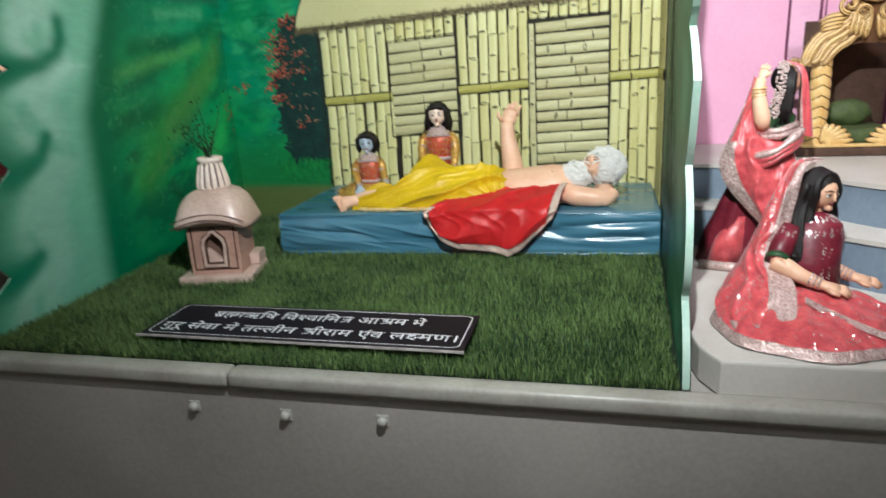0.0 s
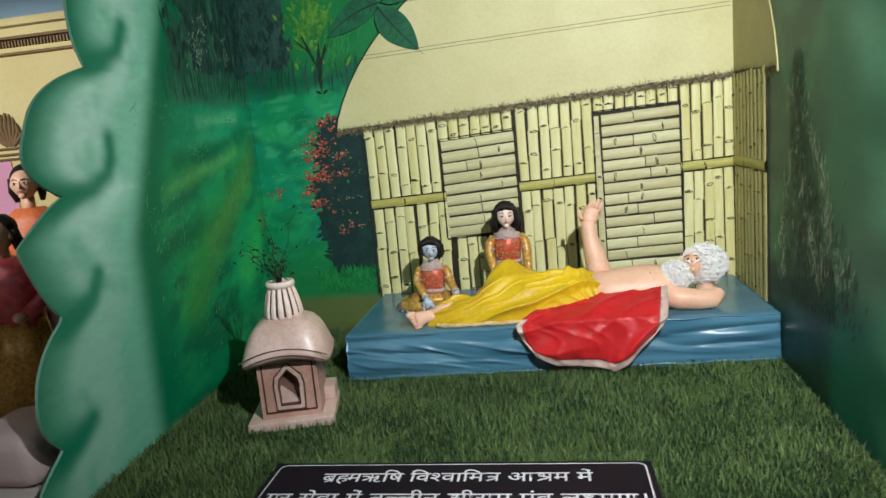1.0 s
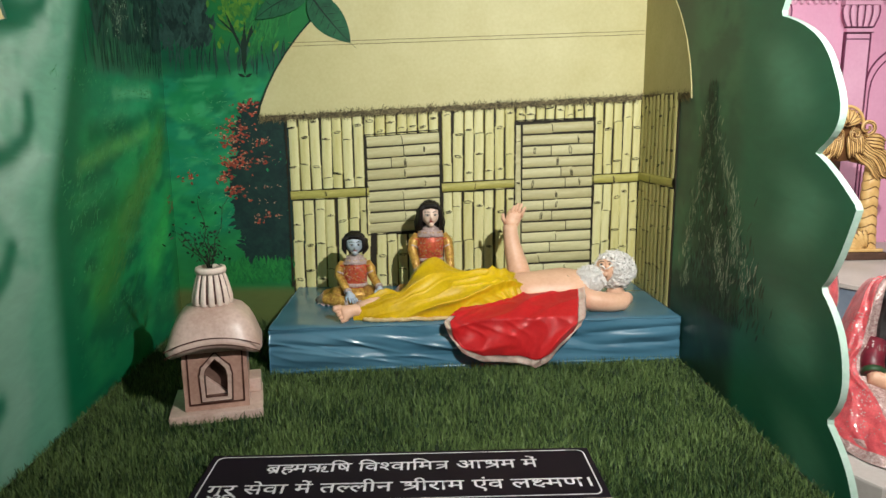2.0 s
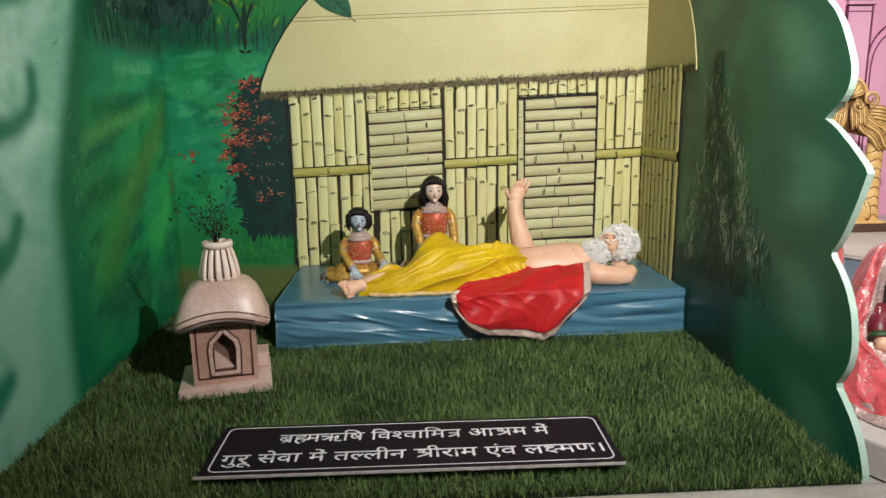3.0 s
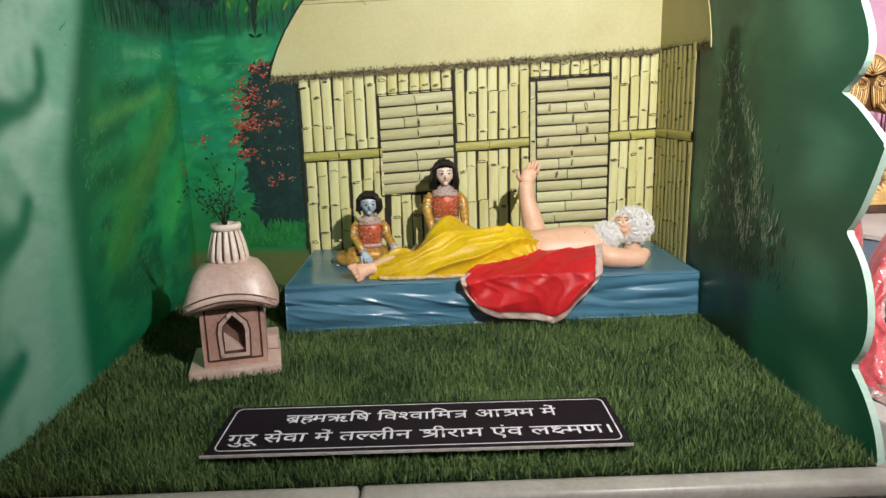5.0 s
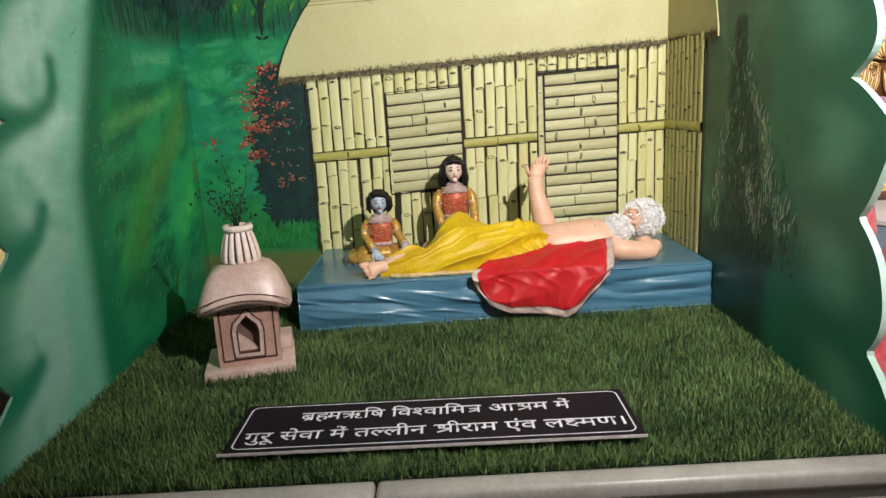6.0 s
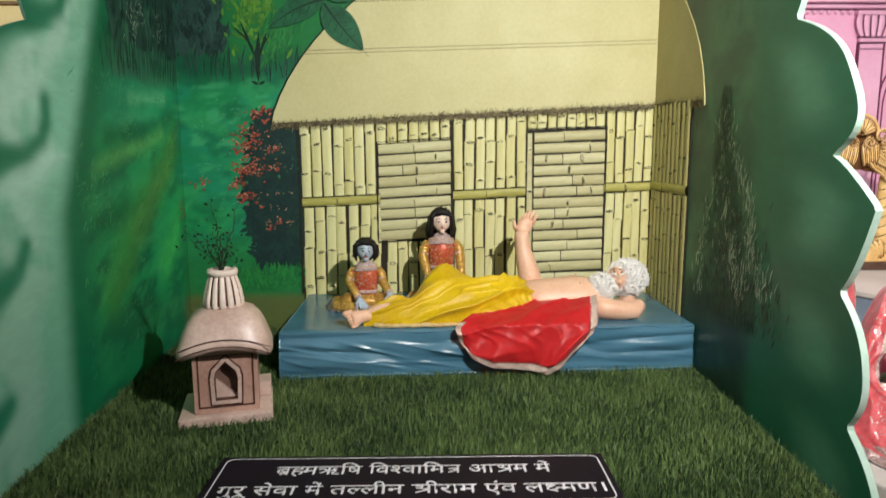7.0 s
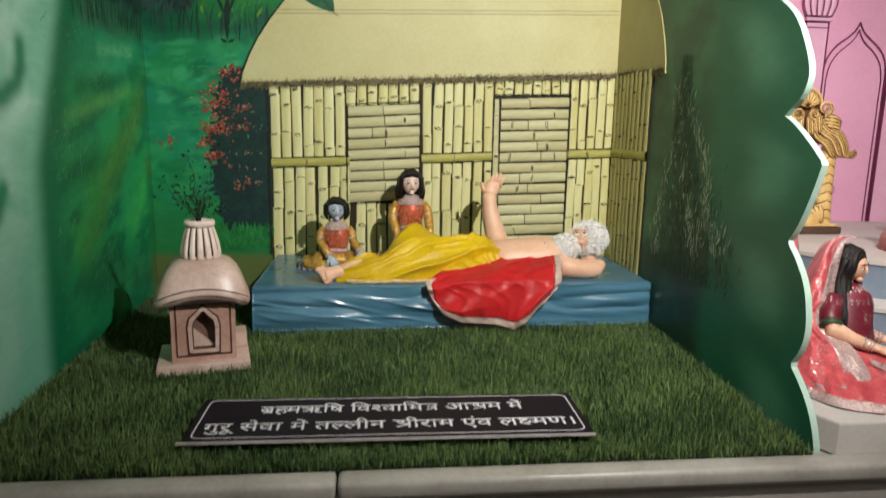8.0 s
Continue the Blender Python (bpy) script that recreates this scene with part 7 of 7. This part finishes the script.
def kneeling_woman():
    bm = bmesh.new()
    S, H, R, J, D, GR = 0, 1, 2, 3, 4, 5
    z = 0.853
    # the skirt spread over folded legs
    seg, n = 96, 26
    loops = []
    for k in range(n + 1):
        q = k / n
        r = 1 - q ** 1.2 * 0.78
        row = []
        for i in range(seg):
            a = 2 * math.pi * i / seg
            w = 1 + 0.03 * math.sin(7 * a + 2 * q) * (1 - q)
            x = 0.530 + 0.195 * r * w * math.cos(a) + 0.025 * q
            y = 1.580 + 0.168 * r * w * math.sin(a) + 0.09 * q
            zz = z + 0.003 + 0.080 * q ** 0.75
            f = (1 - abs(math.sin(a * 6.5 + 5 * q + 2.5 * noise.noise(Vector((math.cos(a) * 2, math.sin(a) * 2, q * 2)))))) ** 1.5
            d = Vector((math.cos(a), math.sin(a), 0.9))
            row.append(bm.verts.new(Vector((x, y, zz)) + d * 0.010 * f * math.sin(math.pi * min(1, q + 0.12)) + Vector((0, 0, 0.006 * noise.noise(Vector((x * 30, y * 30, 1))) * q))))
        loops.append(row)
    for k, (a, b) in enumerate(zip(loops, loops[1:])):
        for i in range(seg):
            bm.faces.new((a[i], a[(i + 1) % seg], b[(i + 1) % seg], b[i])).material_index = J if k < 3 else R
    bm.faces.new(loops[-1]).material_index = R
    # trunk, neck and head, turned to the side and bowed a little
    loft(bm, [((x, y, z + h), (a, 0, 0), (0, b, 0)) for x, y, h, a, b in ((0.560, 1.70, 0.08, 0.062, 0.055), (0.565, 1.715, 0.13, 0.058, 0.050), (0.568, 1.73, 0.18, 0.062, 0.050), (0.570, 1.74, 0.205, 0.058, 0.044), (0.570, 1.75, 0.232, 0.026, 0.024))], 24, D)
    tube(bm, [(0.570, 1.752, z + 0.215), (0.572, 1.752, z + 0.255)], [0.016, 0.016], 12, S)
    head(bm, Vector((0.580, 1.748, z + 0.276)), 1.14, 34, S, 7, 8, 9, 8)
    crown, ahead, aside = Vector((0.580, 1.748, z + 0.276)), Vector((0.56, -0.83, 0.10)), Vector((0.83, 0.56, 0))
    ball(bm, crown - ahead * 0.013 + Vector((0, 0, 0.014)), (0.041, 0.041, 0.045), H, 3, 0.04, 30)
    for sx in (-1, 1):
        # parted at the brow and close round the cheek, then down over the breast
        for m in range(5):
            back = ahead * (0.012 - 0.006 * m)
            ends = [crown + back + Vector((0, 0, 0.044 + 0.003 * m)), crown + back + aside * sx * 0.022 + Vector((0, 0, 0.034 + 0.002 * m)), crown + back + aside * sx * (0.034 + 0.001 * m) + Vector((0, 0, 0.004)), crown + back * 0.6 + aside * sx * (0.033 + 0.002 * m) + Vector((0, 0, -0.036)), crown + back * 0.4 + aside * sx * (0.038 + 0.003 * m) + Vector((0, -0.010, -0.085)), crown + aside * sx * (0.044 + 0.003 * m) + Vector((0, -0.026, -0.150 - 0.006 * (m % 3)))]
            tube(bm, [spline(ends, q / 20) + Vector((0.0035, 0, 0)) * math.sin(q * 0.9 + 2 * m) * (q / 20) + Vector((0, 0.003, 0)) * math.sin(q * 0.7 + m) * (q / 20) for q in range(21)], [0.006 + 0.004 * math.sin(math.pi * q / 20) for q in range(21)], 8, H)
    # the loose hair over her near shoulder
    for m in range(9):
        o = m / 8
        ends = [(0.546 - 0.006 * o, 1.742 - 0.02 * o, z + 0.300), (0.540 - 0.012 * o, 1.722, z + 0.250), (0.534 - 0.020 * o, 1.700 + 0.008 * o, z + 0.195), (0.532 - 0.022 * o, 1.684 + 0.010 * o, z + 0.150), (0.534 - 0.016 * o, 1.678 + 0.006 * o, z + 0.112 + 0.012 * (m % 3))]
        tube(bm, [spline(ends, q / 12) + Vector((0.002 * math.sin(q + m), 0, 0)) for q in range(13)], [0.008 - 0.0003 * q for q in range(13)], 7, H)
    # broad jewelled collar and front
    tube(bm, [(0.572 + 0.028 * math.sin(a), 1.742 - 0.024 * math.cos(a), z + 0.228 - 0.012 * math.cos(a)) for a in (radians(-80 + 16 * m) for m in range(11))], 0.004, 6, J)
    # arms reaching forward over the lap
    for dx, dy, dz in ((0, 0, 0), (0.085, 0.075, -0.004)):
        a, b, c, d, e = (Vector(p) + Vector((dx, dy, dz)) for p in ((0.515, 1.722, z + 0.195), (0.492, 1.695, z + 0.160), (0.476, 1.662, z + 0.132), (0.522, 1.638, z + 0.108), (0.560, 1.615, z + 0.096)))
        tube(bm, [a, b, c], [0.027, 0.026, 0.024], 14, D)
        tube(bm, [b.lerp(c, 0.7), c], [0.0272, 0.0262], 14, GR)
        tube(bm, [c + Vector((0.004, 0.004, 0.006)), c, c.lerp(d, 0.5), d, e], [0.020, 0.0225, 0.021, 0.018, 0.013], 14, S)
        for m in range(3):
            p = d.lerp(e, 0.45 + 0.2 * m)
            tube(bm, [p, p + (e - d) * 0.10], [0.0172 - 0.0012 * m] * 2, 14, J)
        open_hand(bm, e, Vector((0.9, -0.2, -0.22)), (0, 0.2, -1), S, 1.5)
    # the veil: one sheet from the crown down the back and over the thigh
    back = [(0.580, 1.790, z + 0.346), (0.530, 1.800, z + 0.330), (0.487, 1.795, z + 0.260), (0.455, 1.790, z + 0.175), (0.420, 1.775, z + 0.105), (0.378, 1.715, z + 0.070), (0.346, 1.640, z + 0.036), (0.348, 1.530, z + 0.010)]
    front = [(0.584, 1.752, z + 0.350), (0.540, 1.733, z + 0.340), (0.522, 1.725, z + 0.262), (0.508, 1.712, z + 0.190), (0.492, 1.690, z + 0.135), (0.505, 1.605, z + 0.092), (0.490, 1.525, z + 0.052), (0.462, 1.465, z + 0.012)]
    nu, nv = 40, 90
    grid = []
    for k in range(nv + 1):
        q = k / nv
        b, f = spline(back, q), spline(front, q)
        bulge = Vector((-0.034, -0.050, 0.026)) * (0.35 + 0.9 * math.sin(math.pi * min(1, q * 1.05)))
        row = []
        for i in range(nu + 1):
            s = i / nu
            p = b * (1 - s) ** 2 + (b.lerp(f, 0.45) + bulge) * 2 * s * (1 - s) + f * s * s
            crease = (1 - abs(math.sin(9 * s + 2.2 * noise.noise(Vector((s * 2, q * 5, 3)))))) ** 1.6
            p += Vector((-0.6, -0.8, 0.35)) * (0.011 * crease * math.sin(math.pi * s) + 0.005 * noise.noise(Vector((s * 6, q * 14, 2))))
            p.z = max(p.z, z + 0.004)
            row.append(bm.verts.new(p))
        grid.append(row)
    for k in range(nv):
        for i in range(nu):
            edge = i >= nu - 11 or k >= nv - 7
            bm.faces.new((grid[k][i], grid[k + 1][i], grid[k + 1][i + 1], grid[k][i + 1])).material_index = J if edge else R
    # the skirt's front fold with its sequined band
    band = [[bm.verts.new(spline([(0.515, 1.570, z + 0.066), (0.56, 1.53, z + 0.050), (0.63, 1.485, z + 0.030), (0.70, 1.465, z + 0.010)], k / 20) + Vector((0, -0.006 + o * 0.3, 0.012 + o))) for o in (-0.007, 0.007)] for k in range(21)]
    for a, b in zip(band, band[1:]):
        bm.faces.new((a[0], b[0], b[1], a[1])).material_index = J
    # single sequins sewn over the cloth
    bm.normal_update()
    r = random.Random(8)
    cloth = [f for f in bm.faces if f.material_index == R and f.normal.z > -0.3] * 1
    chest = [f for f in bm.faces if f.material_index == D and f.normal.y < -0.1 and (abs(f.calc_center_median().x - 0.578) < 0.016 or f.calc_center_median().z > z + 0.185)]
    for f in r.sample(cloth, min(len(cloth), 900)) + [r.choice(chest) for k in range(300)]:
        w = [r.random() + 0.05 for v in f.verts]
        c = sum((v.co * q for v, q in zip(f.verts, w)), Vector()) / sum(w)
        nrm, s = f.normal.copy(), r.uniform(0.0012, 0.0024)
        if (c - Vector((0.3, 0.6, 1.5))).dot(nrm) > 0:
            nrm = -nrm
        u = nrm.orthogonal().normalized()
        v = nrm.cross(u)
        nrm += u * r.uniform(-0.3, 0.3)
        bm.faces.new([bm.verts.new(c + nrm * 0.0022 + u * s * a + v * s * b + nrm * 0.0006 * a) for a, b in ((1, 0), (0, 1), (-1, 0), (0, -1))]).material_index = 6
    tagged(finish("kneeling_statue", bm, [M["skin_tan"], M["black_hair"], M["sari"], M["sequin"], M["sari_dark"], M["green_cloth"], M["sequin_bright"], M["eye_white"], M["eye_dark"], M["lip"]], None, "", True), "kneeling woman statue in a coral red sequined sari", "statue")


kneeling_woman()


def standing_woman():
    bm = bmesh.new()
    S, H, R, J, D = 0, 1, 2, 3, 4
    z = 0.853
    drape(bm, [((0.465, 2.10, z), (0.100, 0, 0), (0, 0.085, 0)), ((0.470, 2.10, z + 0.08), (0.088, 0, 0), (0, 0.078, 0)), ((0.490, 2.09, z + 0.18), (0.072, 0, 0), (0, 0.065, 0)), ((0.52, 2.08, z + 0.31), (0.048, 0, 0), (0, 0.045, 0))], D, 48, 0.006, 9)
    # the pleated front panel of the skirt
    loft(bm, [((0.435, 2.045, z + 0.004), (0.055, 0, 0), (0, 0.035, 0)), ((0.445, 2.045, z + 0.08), (0.042, 0, 0), (0, 0.030, 0)), ((0.470, 2.05, z + 0.15), (0.022, 0, 0), (0, 0.022, 0))], 16, R)
    tube(bm, [(0.36, 2.02, z + 0.012), (0.46, 1.99, z + 0.012), (0.56, 2.02, z + 0.012)], 0.014, 8, J)
    drape(bm, [((0.525, 2.08, z + 0.30), (0.05, 0, 0), (0, 0.045, 0)), ((0.535, 2.08, z + 0.36), (0.055, 0, 0), (0, 0.048, 0)), ((0.545, 2.08, z + 0.42), (0.05, 0, 0), (0, 0.042, 0)), ((0.55, 2.08, z + 0.45), (0.02, 0, 0), (0, 0.02, 0))], 5, 20, 0.002)
    # veil thrown over the raised arm, with a broad silver edge
    back = [(0.478, 2.055, 1.385), (0.460, 2.04, 1.325), (0.430, 2.03, 1.245), (0.398, 2.02, 1.165), (0.416, 2.01, 1.100), (0.468, 2.00, 1.035), (0.520, 1.99, 0.980)]
    front = [(0.492, 2.050, 1.370), (0.494, 2.04, 1.300), (0.508, 2.02, 1.235), (0.570, 2.00, 1.205), (0.592, 1.99, 1.130), (0.588, 1.985, 1.060), (0.548, 1.985, 0.980)]
    grid = []
    for k in range(91):
        b, f = spline(back, k / 90), spline(front, k / 90)
        row = []
        for i in range(41):
            q = i / 40
            out = Vector((-0.2, -0.9, 0.2))
            p = b.lerp(f, q) + out * (0.034 * math.sin(math.pi * q) * min(1, k / 40))
            fold = (1 - abs(math.sin(7.5 * q + 0.05 * k + 2.2 * noise.noise(Vector((q * 3, k * 0.05, 6)))))) ** 1.8
            p += out * (0.017 * fold * math.sin(math.pi * q) ** 0.7 * min(1, k / 20) + 0.004 * noise.noise(Vector((q * 9, k * 0.2, 2))))
            row.append(bm.verts.new(p))
        grid.append(row)
    for k in range(90):
        for i in range(40):
            wide = 3 if k < 36 else 9 if k < 84 else 41
            bm.faces.new((grid[k][i], grid[k + 1][i], grid[k + 1][i + 1], grid[k][i + 1])).material_index = J if i < wide or i > 38 else R
    # the sash crossing to the hip, and the silver waistband above it
    for o in range(3):
        line = [spline([(0.480, 1.985, 1.165), (0.520, 1.962, 1.182), (0.555, 1.965, 1.208), (0.590, 1.99, 1.235)], k / 10) + Vector((0, -0.004 * o, 0.014 * (o - 1))) for k in range(11)]
        tube(bm, line, [0.009 + 0.003 * math.sin(k) for k in range(11)], 8, R if o != 2 else J)
    for o in range(2):
        tube(bm, [(0.490, 2.012, 1.226 + 0.014 * o), (0.535, 1.988, 1.230 + 0.014 * o), (0.585, 2.01, 1.245 + 0.014 * o)], 0.009, 8, J)
    # neck, head turned away, long dark hair with a flower string down the back
    tube(bm, [(0.55, 2.08, z + 0.44), (0.556, 2.08, z + 0.49)], 0.015, 12, S)
    ball(bm, (0.572, 2.088, 1.364), (0.029, 0.032, 0.040), S, 3)
    ball(bm, (0.556, 2.072, 1.374), (0.032, 0.032, 0.037), H, 3, 0.08, 30)
    for m in range(5):
        tube(bm, [(0.548 + 0.006 * m, 2.048, 1.392), (0.545 + 0.006 * m, 2.038 + 0.002 * m, 1.345), (0.538 + 0.007 * m, 2.036, 1.30), (0.534 + 0.007 * m, 2.036, 1.258 + 0.008 * (m % 2))], [0.011, 0.012, 0.011, 0.006], 8, H)
    r = random.Random(19)
    for k in range(26):
        q = k / 25
        c = spline([(0.552, 2.060, 1.416), (0.542, 2.030, 1.395), (0.536, 2.022, 1.345), (0.529, 2.022, 1.305), (0.522, 2.022, 1.274)], q)
        for m in range(4):
            ball(bm, c + Vector((0.0065 * (m - 1.5) + r.uniform(-0.002, 0.002), -0.003 * (m in (1, 2)) + r.uniform(-0.002, 0.002), r.uniform(-0.003, 0.003))), (0.0045, 0.0045, 0.0038), 7, 1)
    # the veil's end falling from the crown on the far side
    edge = []
    for k in range(31):
        a, b = spline([(0.556, 2.075, 1.418), (0.590, 2.055, 1.390), (0.594, 2.05, 1.31), (0.600, 2.045, 1.225)], k / 30), spline([(0.570, 2.100, 1.420), (0.612, 2.09, 1.395), (0.632, 2.085, 1.31), (0.645, 2.08, 1.215)], k / 30)
        edge.append([bm.verts.new(a.lerp(b, i / 8) + Vector((0, -0.006 * math.sin(i * 1.9 + k * 0.1), 0))) for i in range(9)])
    for a, b in zip(edge, edge[1:]):
        for i in range(8):
            bm.faces.new((a[i], b[i], b[i + 1], a[i + 1])).material_index = J if i < 2 else R
    # raised arm, bent to the head, with thin gold bangles
    tube(bm, [(0.540, 2.06, z + 0.42), (0.512, 2.03, 1.262), (0.499, 2.005, 1.252)], [0.024, 0.023, 0.020], 14, 5)
    tube(bm, [(0.500, 2.004, 1.250), (0.495, 2.002, 1.275), (0.487, 2.006, 1.315), (0.483, 2.010, 1.352), (0.488, 2.016, 1.378)], [0.016, 0.021, 0.019, 0.0155, 0.013], 14, S)
    for m in range(3):
        c = Vector((0.4845, 2.009, 1.337 + 0.009 * m))
        tube(bm, [c + Vector((0.0178 * math.cos(a), 0.0178 * math.sin(a), 0.002 * math.cos(a))) for a in (2 * math.pi * k / 16 for k in range(17))], 0.0018, 5, 6)
    open_hand(bm, (0.488, 2.016, 1.378), (0.35, 0.12, 1.0), (0.6, 0.8, 0), S, 1.0)
    tagged(finish("standing_statue", bm, [M["skin"], M["black_hair"], M["sari"], M["sequin"], M["sari_dark"], M["green_cloth"], M["gold"], M["jewel"]], None, "", True), "standing woman statue in a red sari with silver border", "statue")


standing_woman()


def seated_lady():
    bm = bmesh.new()
    z = 1.10
    drape(bm, [((1.10, 2.12, z), (0.12, 0, 0), (0, 0.09, 0)), ((1.10, 2.12, z + 0.05), (0.11, 0, 0), (0, 0.085, 0)), ((1.10, 2.14, z + 0.10), (0.06, 0, 0), (0, 0.05, 0)), ((1.10, 2.15, z + 0.18), (0.05, 0, 0), (0, 0.04, 0)), ((1.10, 2.15, z + 0.21), (0.02, 0, 0), (0, 0.02, 0))], 2, 30, 0.005, 8)
    tube(bm, [(1.065, 2.13, z + 0.18), (1.03, 2.10, z + 0.12), (1.0, 2.06, z + 0.08)], [0.022, 0.02, 0.014], 12, 0)
    ball(bm, (1.10, 2.14, z + 0.25), (0.033, 0.033, 0.04), 0, 3)
    ball(bm, (1.105, 2.155, z + 0.262), (0.036, 0.034, 0.04), 1, 3)
    tagged(finish("seated_statue", bm, [M["skin"], M["black_hair"], M["sari"]], None, "", True), "seated woman statue in red on the rounded step", "statue")


seated_lady()

# ---- the neighbouring scene with a cream palace front ----
cream_wall = structure("wall_cream", box(bmesh.new(), -5, LEFT - 0.012, BACK, BACK + 0.02, 0.78, 2.195), M["cream"], "cream painted palace wall with a moulded cornice")
structure("wall_sky", box(bmesh.new(), -5, LEFT - 0.012, BACK, BACK + 0.02, 2.195, 2.9), M["sky"], "pale blue painted sky above the palace wall")
bm = bmesh.new()
for z0, z1, d in ((2.175, 2.205, 0.06), (2.135, 2.170, 0.045), (2.075, 2.095, 0.03)):
    box(bm, -5, LEFT - 0.02, BACK - d, BACK - 0.001, z0, z1, 0, 0.004)
part("cornice", bm, M["cream"], cream_wall)
bm = bmesh.new()
# dark strips between the mouldings, shade put in as brown colour
for z0, z1, d in ((2.1705, 2.1745, 0.047), (2.128, 2.1345, 0.035), (2.068, 2.0745, 0.022)):
    box(bm, -5, LEFT - 0.02, BACK - d, BACK - 0.001, z0, z1)
part("cornice_line", bm, M["cream_line"], cream_wall)
bm = bmesh.new()
for k in range(90):
    box(bm, -2.95 + k * 0.015, -2.942 + k * 0.015, BACK - 0.026, BACK - 0.001, 2.097, 2.122)
part("dentils", bm, M["cream_line"], cream_wall)
bm = bmesh.new()
for k in range(9):
    a = radians(-70 + k * 17.5)
    tube(bm, [(-2.66 + 0.02 * math.sin(a), BACK - 0.006, 1.70), (-2.66 + 0.07 * math.sin(a), BACK - 0.012, 1.72 + 0.06 * math.cos(a)), (-2.66 + 0.06 * math.sin(a), BACK - 0.008, 1.72 + 0.12 * math.cos(a))], [0.006, 0.010, 0.003], 6)
for zz in (1.64, 1.66, 1.685):
    box(bm, -2.9, -2.45, BACK - 0.014, BACK - 0.001, zz, zz + 0.008)
part("gold_ornament", bm, M["cream_line"], cream_wall)
part("pink_arch_panel", box(bmesh.new(), -3.1, -2.675, BACK - 0.006, BACK - 0.001, 0.9, 1.635), M["pink"], cream_wall)
bm = box(bmesh.new(), -4.9, LEFT - 0.04, 1.41, BACK - 0.001, DECK - 0.02, 0.853, bevel=0.006)
structure("display_slab", bm, M["step_white"], "white painted low plinth of the neighbouring scene", "plinth")


def attendant(name, x, y, h, robe, robe_low, label, turn):
    """A standing court figure, one mesh."""
    bm = bmesh.new()
    drape(bm, [((0, 0, 0), (0.12, 0, 0), (0, 0.10, 0)), ((0, 0, h * 0.25), (0.105, 0, 0), (0, 0.09, 0)), ((0, 0, h * 0.48), (0.085, 0, 0), (0, 0.07, 0))], 3, 30, 0.007, 8)
    drape(bm, [((0, 0, h * 0.45), (0.085, 0, 0), (0, 0.07, 0)), ((0, 0, h * 0.6), (0.09, 0, 0), (0, 0.07, 0)), ((0, 0, h * 0.74), (0.10, 0, 0), (0, 0.065, 0)), ((0, 0, h * 0.80), (0.05, 0, 0), (0, 0.04, 0))], 2, 24, 0.004, 6)
    for sx in (-1, 1):
        tube(bm, [(sx * 0.09, 0, h * 0.74), (sx * 0.125, -0.02, h * 0.6), (sx * 0.09, -0.09, h * 0.52)], [0.032, 0.028, 0.020], 12, 2)
        ball(bm, (sx * 0.08, -0.105, h * 0.52), (0.018, 0.02, 0.016), 0, 2)
    tube(bm, [(0, 0, h * 0.78), (0, 0, h * 0.86)], 0.020, 12, 0)
    head(bm, Vector((0, -0.008, h * 0.91)), 1.5, 0, 0, 4, 5, 6)
    ball(bm, (0, 0.014, h * 0.935), (0.050, 0.044, 0.052), 1, 3, 0.1, 30)
    for sx in (-1, 1):
        tube(bm, [(sx * 0.042, 0.006, h * 0.94), (sx * 0.046, 0.012, h * 0.88), (sx * 0.04, 0.016, h * 0.83)], [0.014, 0.017, 0.008], 10, 1)
    ob = finish(name, bm, [M["skin"], M["black_hair"], robe, robe_low, M["eye_white"], M["eye_dark"], M["lip"]], None, "", True)
    ob.matrix_basis = pose(x, y, 0.853, 0, 0, turn)
    return tagged(ob, label, "statue", "court figures of the palace scene")


attendant("court_statue", -2.19, 2.33, 0.755, M["orange"], M["dark_cloth"], "standing court statue in orange with black hair", 20)
attendant("court_statue", -2.03, 2.0, 0.60, M["sari"], M["brocade"], "shorter court statue in red and gold cloth", 10)
attendant("court_statue", -2.34, 2.12, 0.56, M["dark_cloth"], M["sari_dark"], "court statue in a dark brown robe beside the others", 15)
bm = box(bmesh.new(), -1.80, -1.60, 1.50, 1.72, 0.853, 0.985, bevel=0.035)
for v in bm.verts:
    v.co += Vector((noise.noise(v.co * 9), noise.noise(v.co * 9 + Vector((5, 0, 0))), 0)) * 0.01
tagged(finish("floor_cushion", bm, M["cloth_white"], None, "", True), "soft pinkish white cushion on the palace plinth", "cushion")
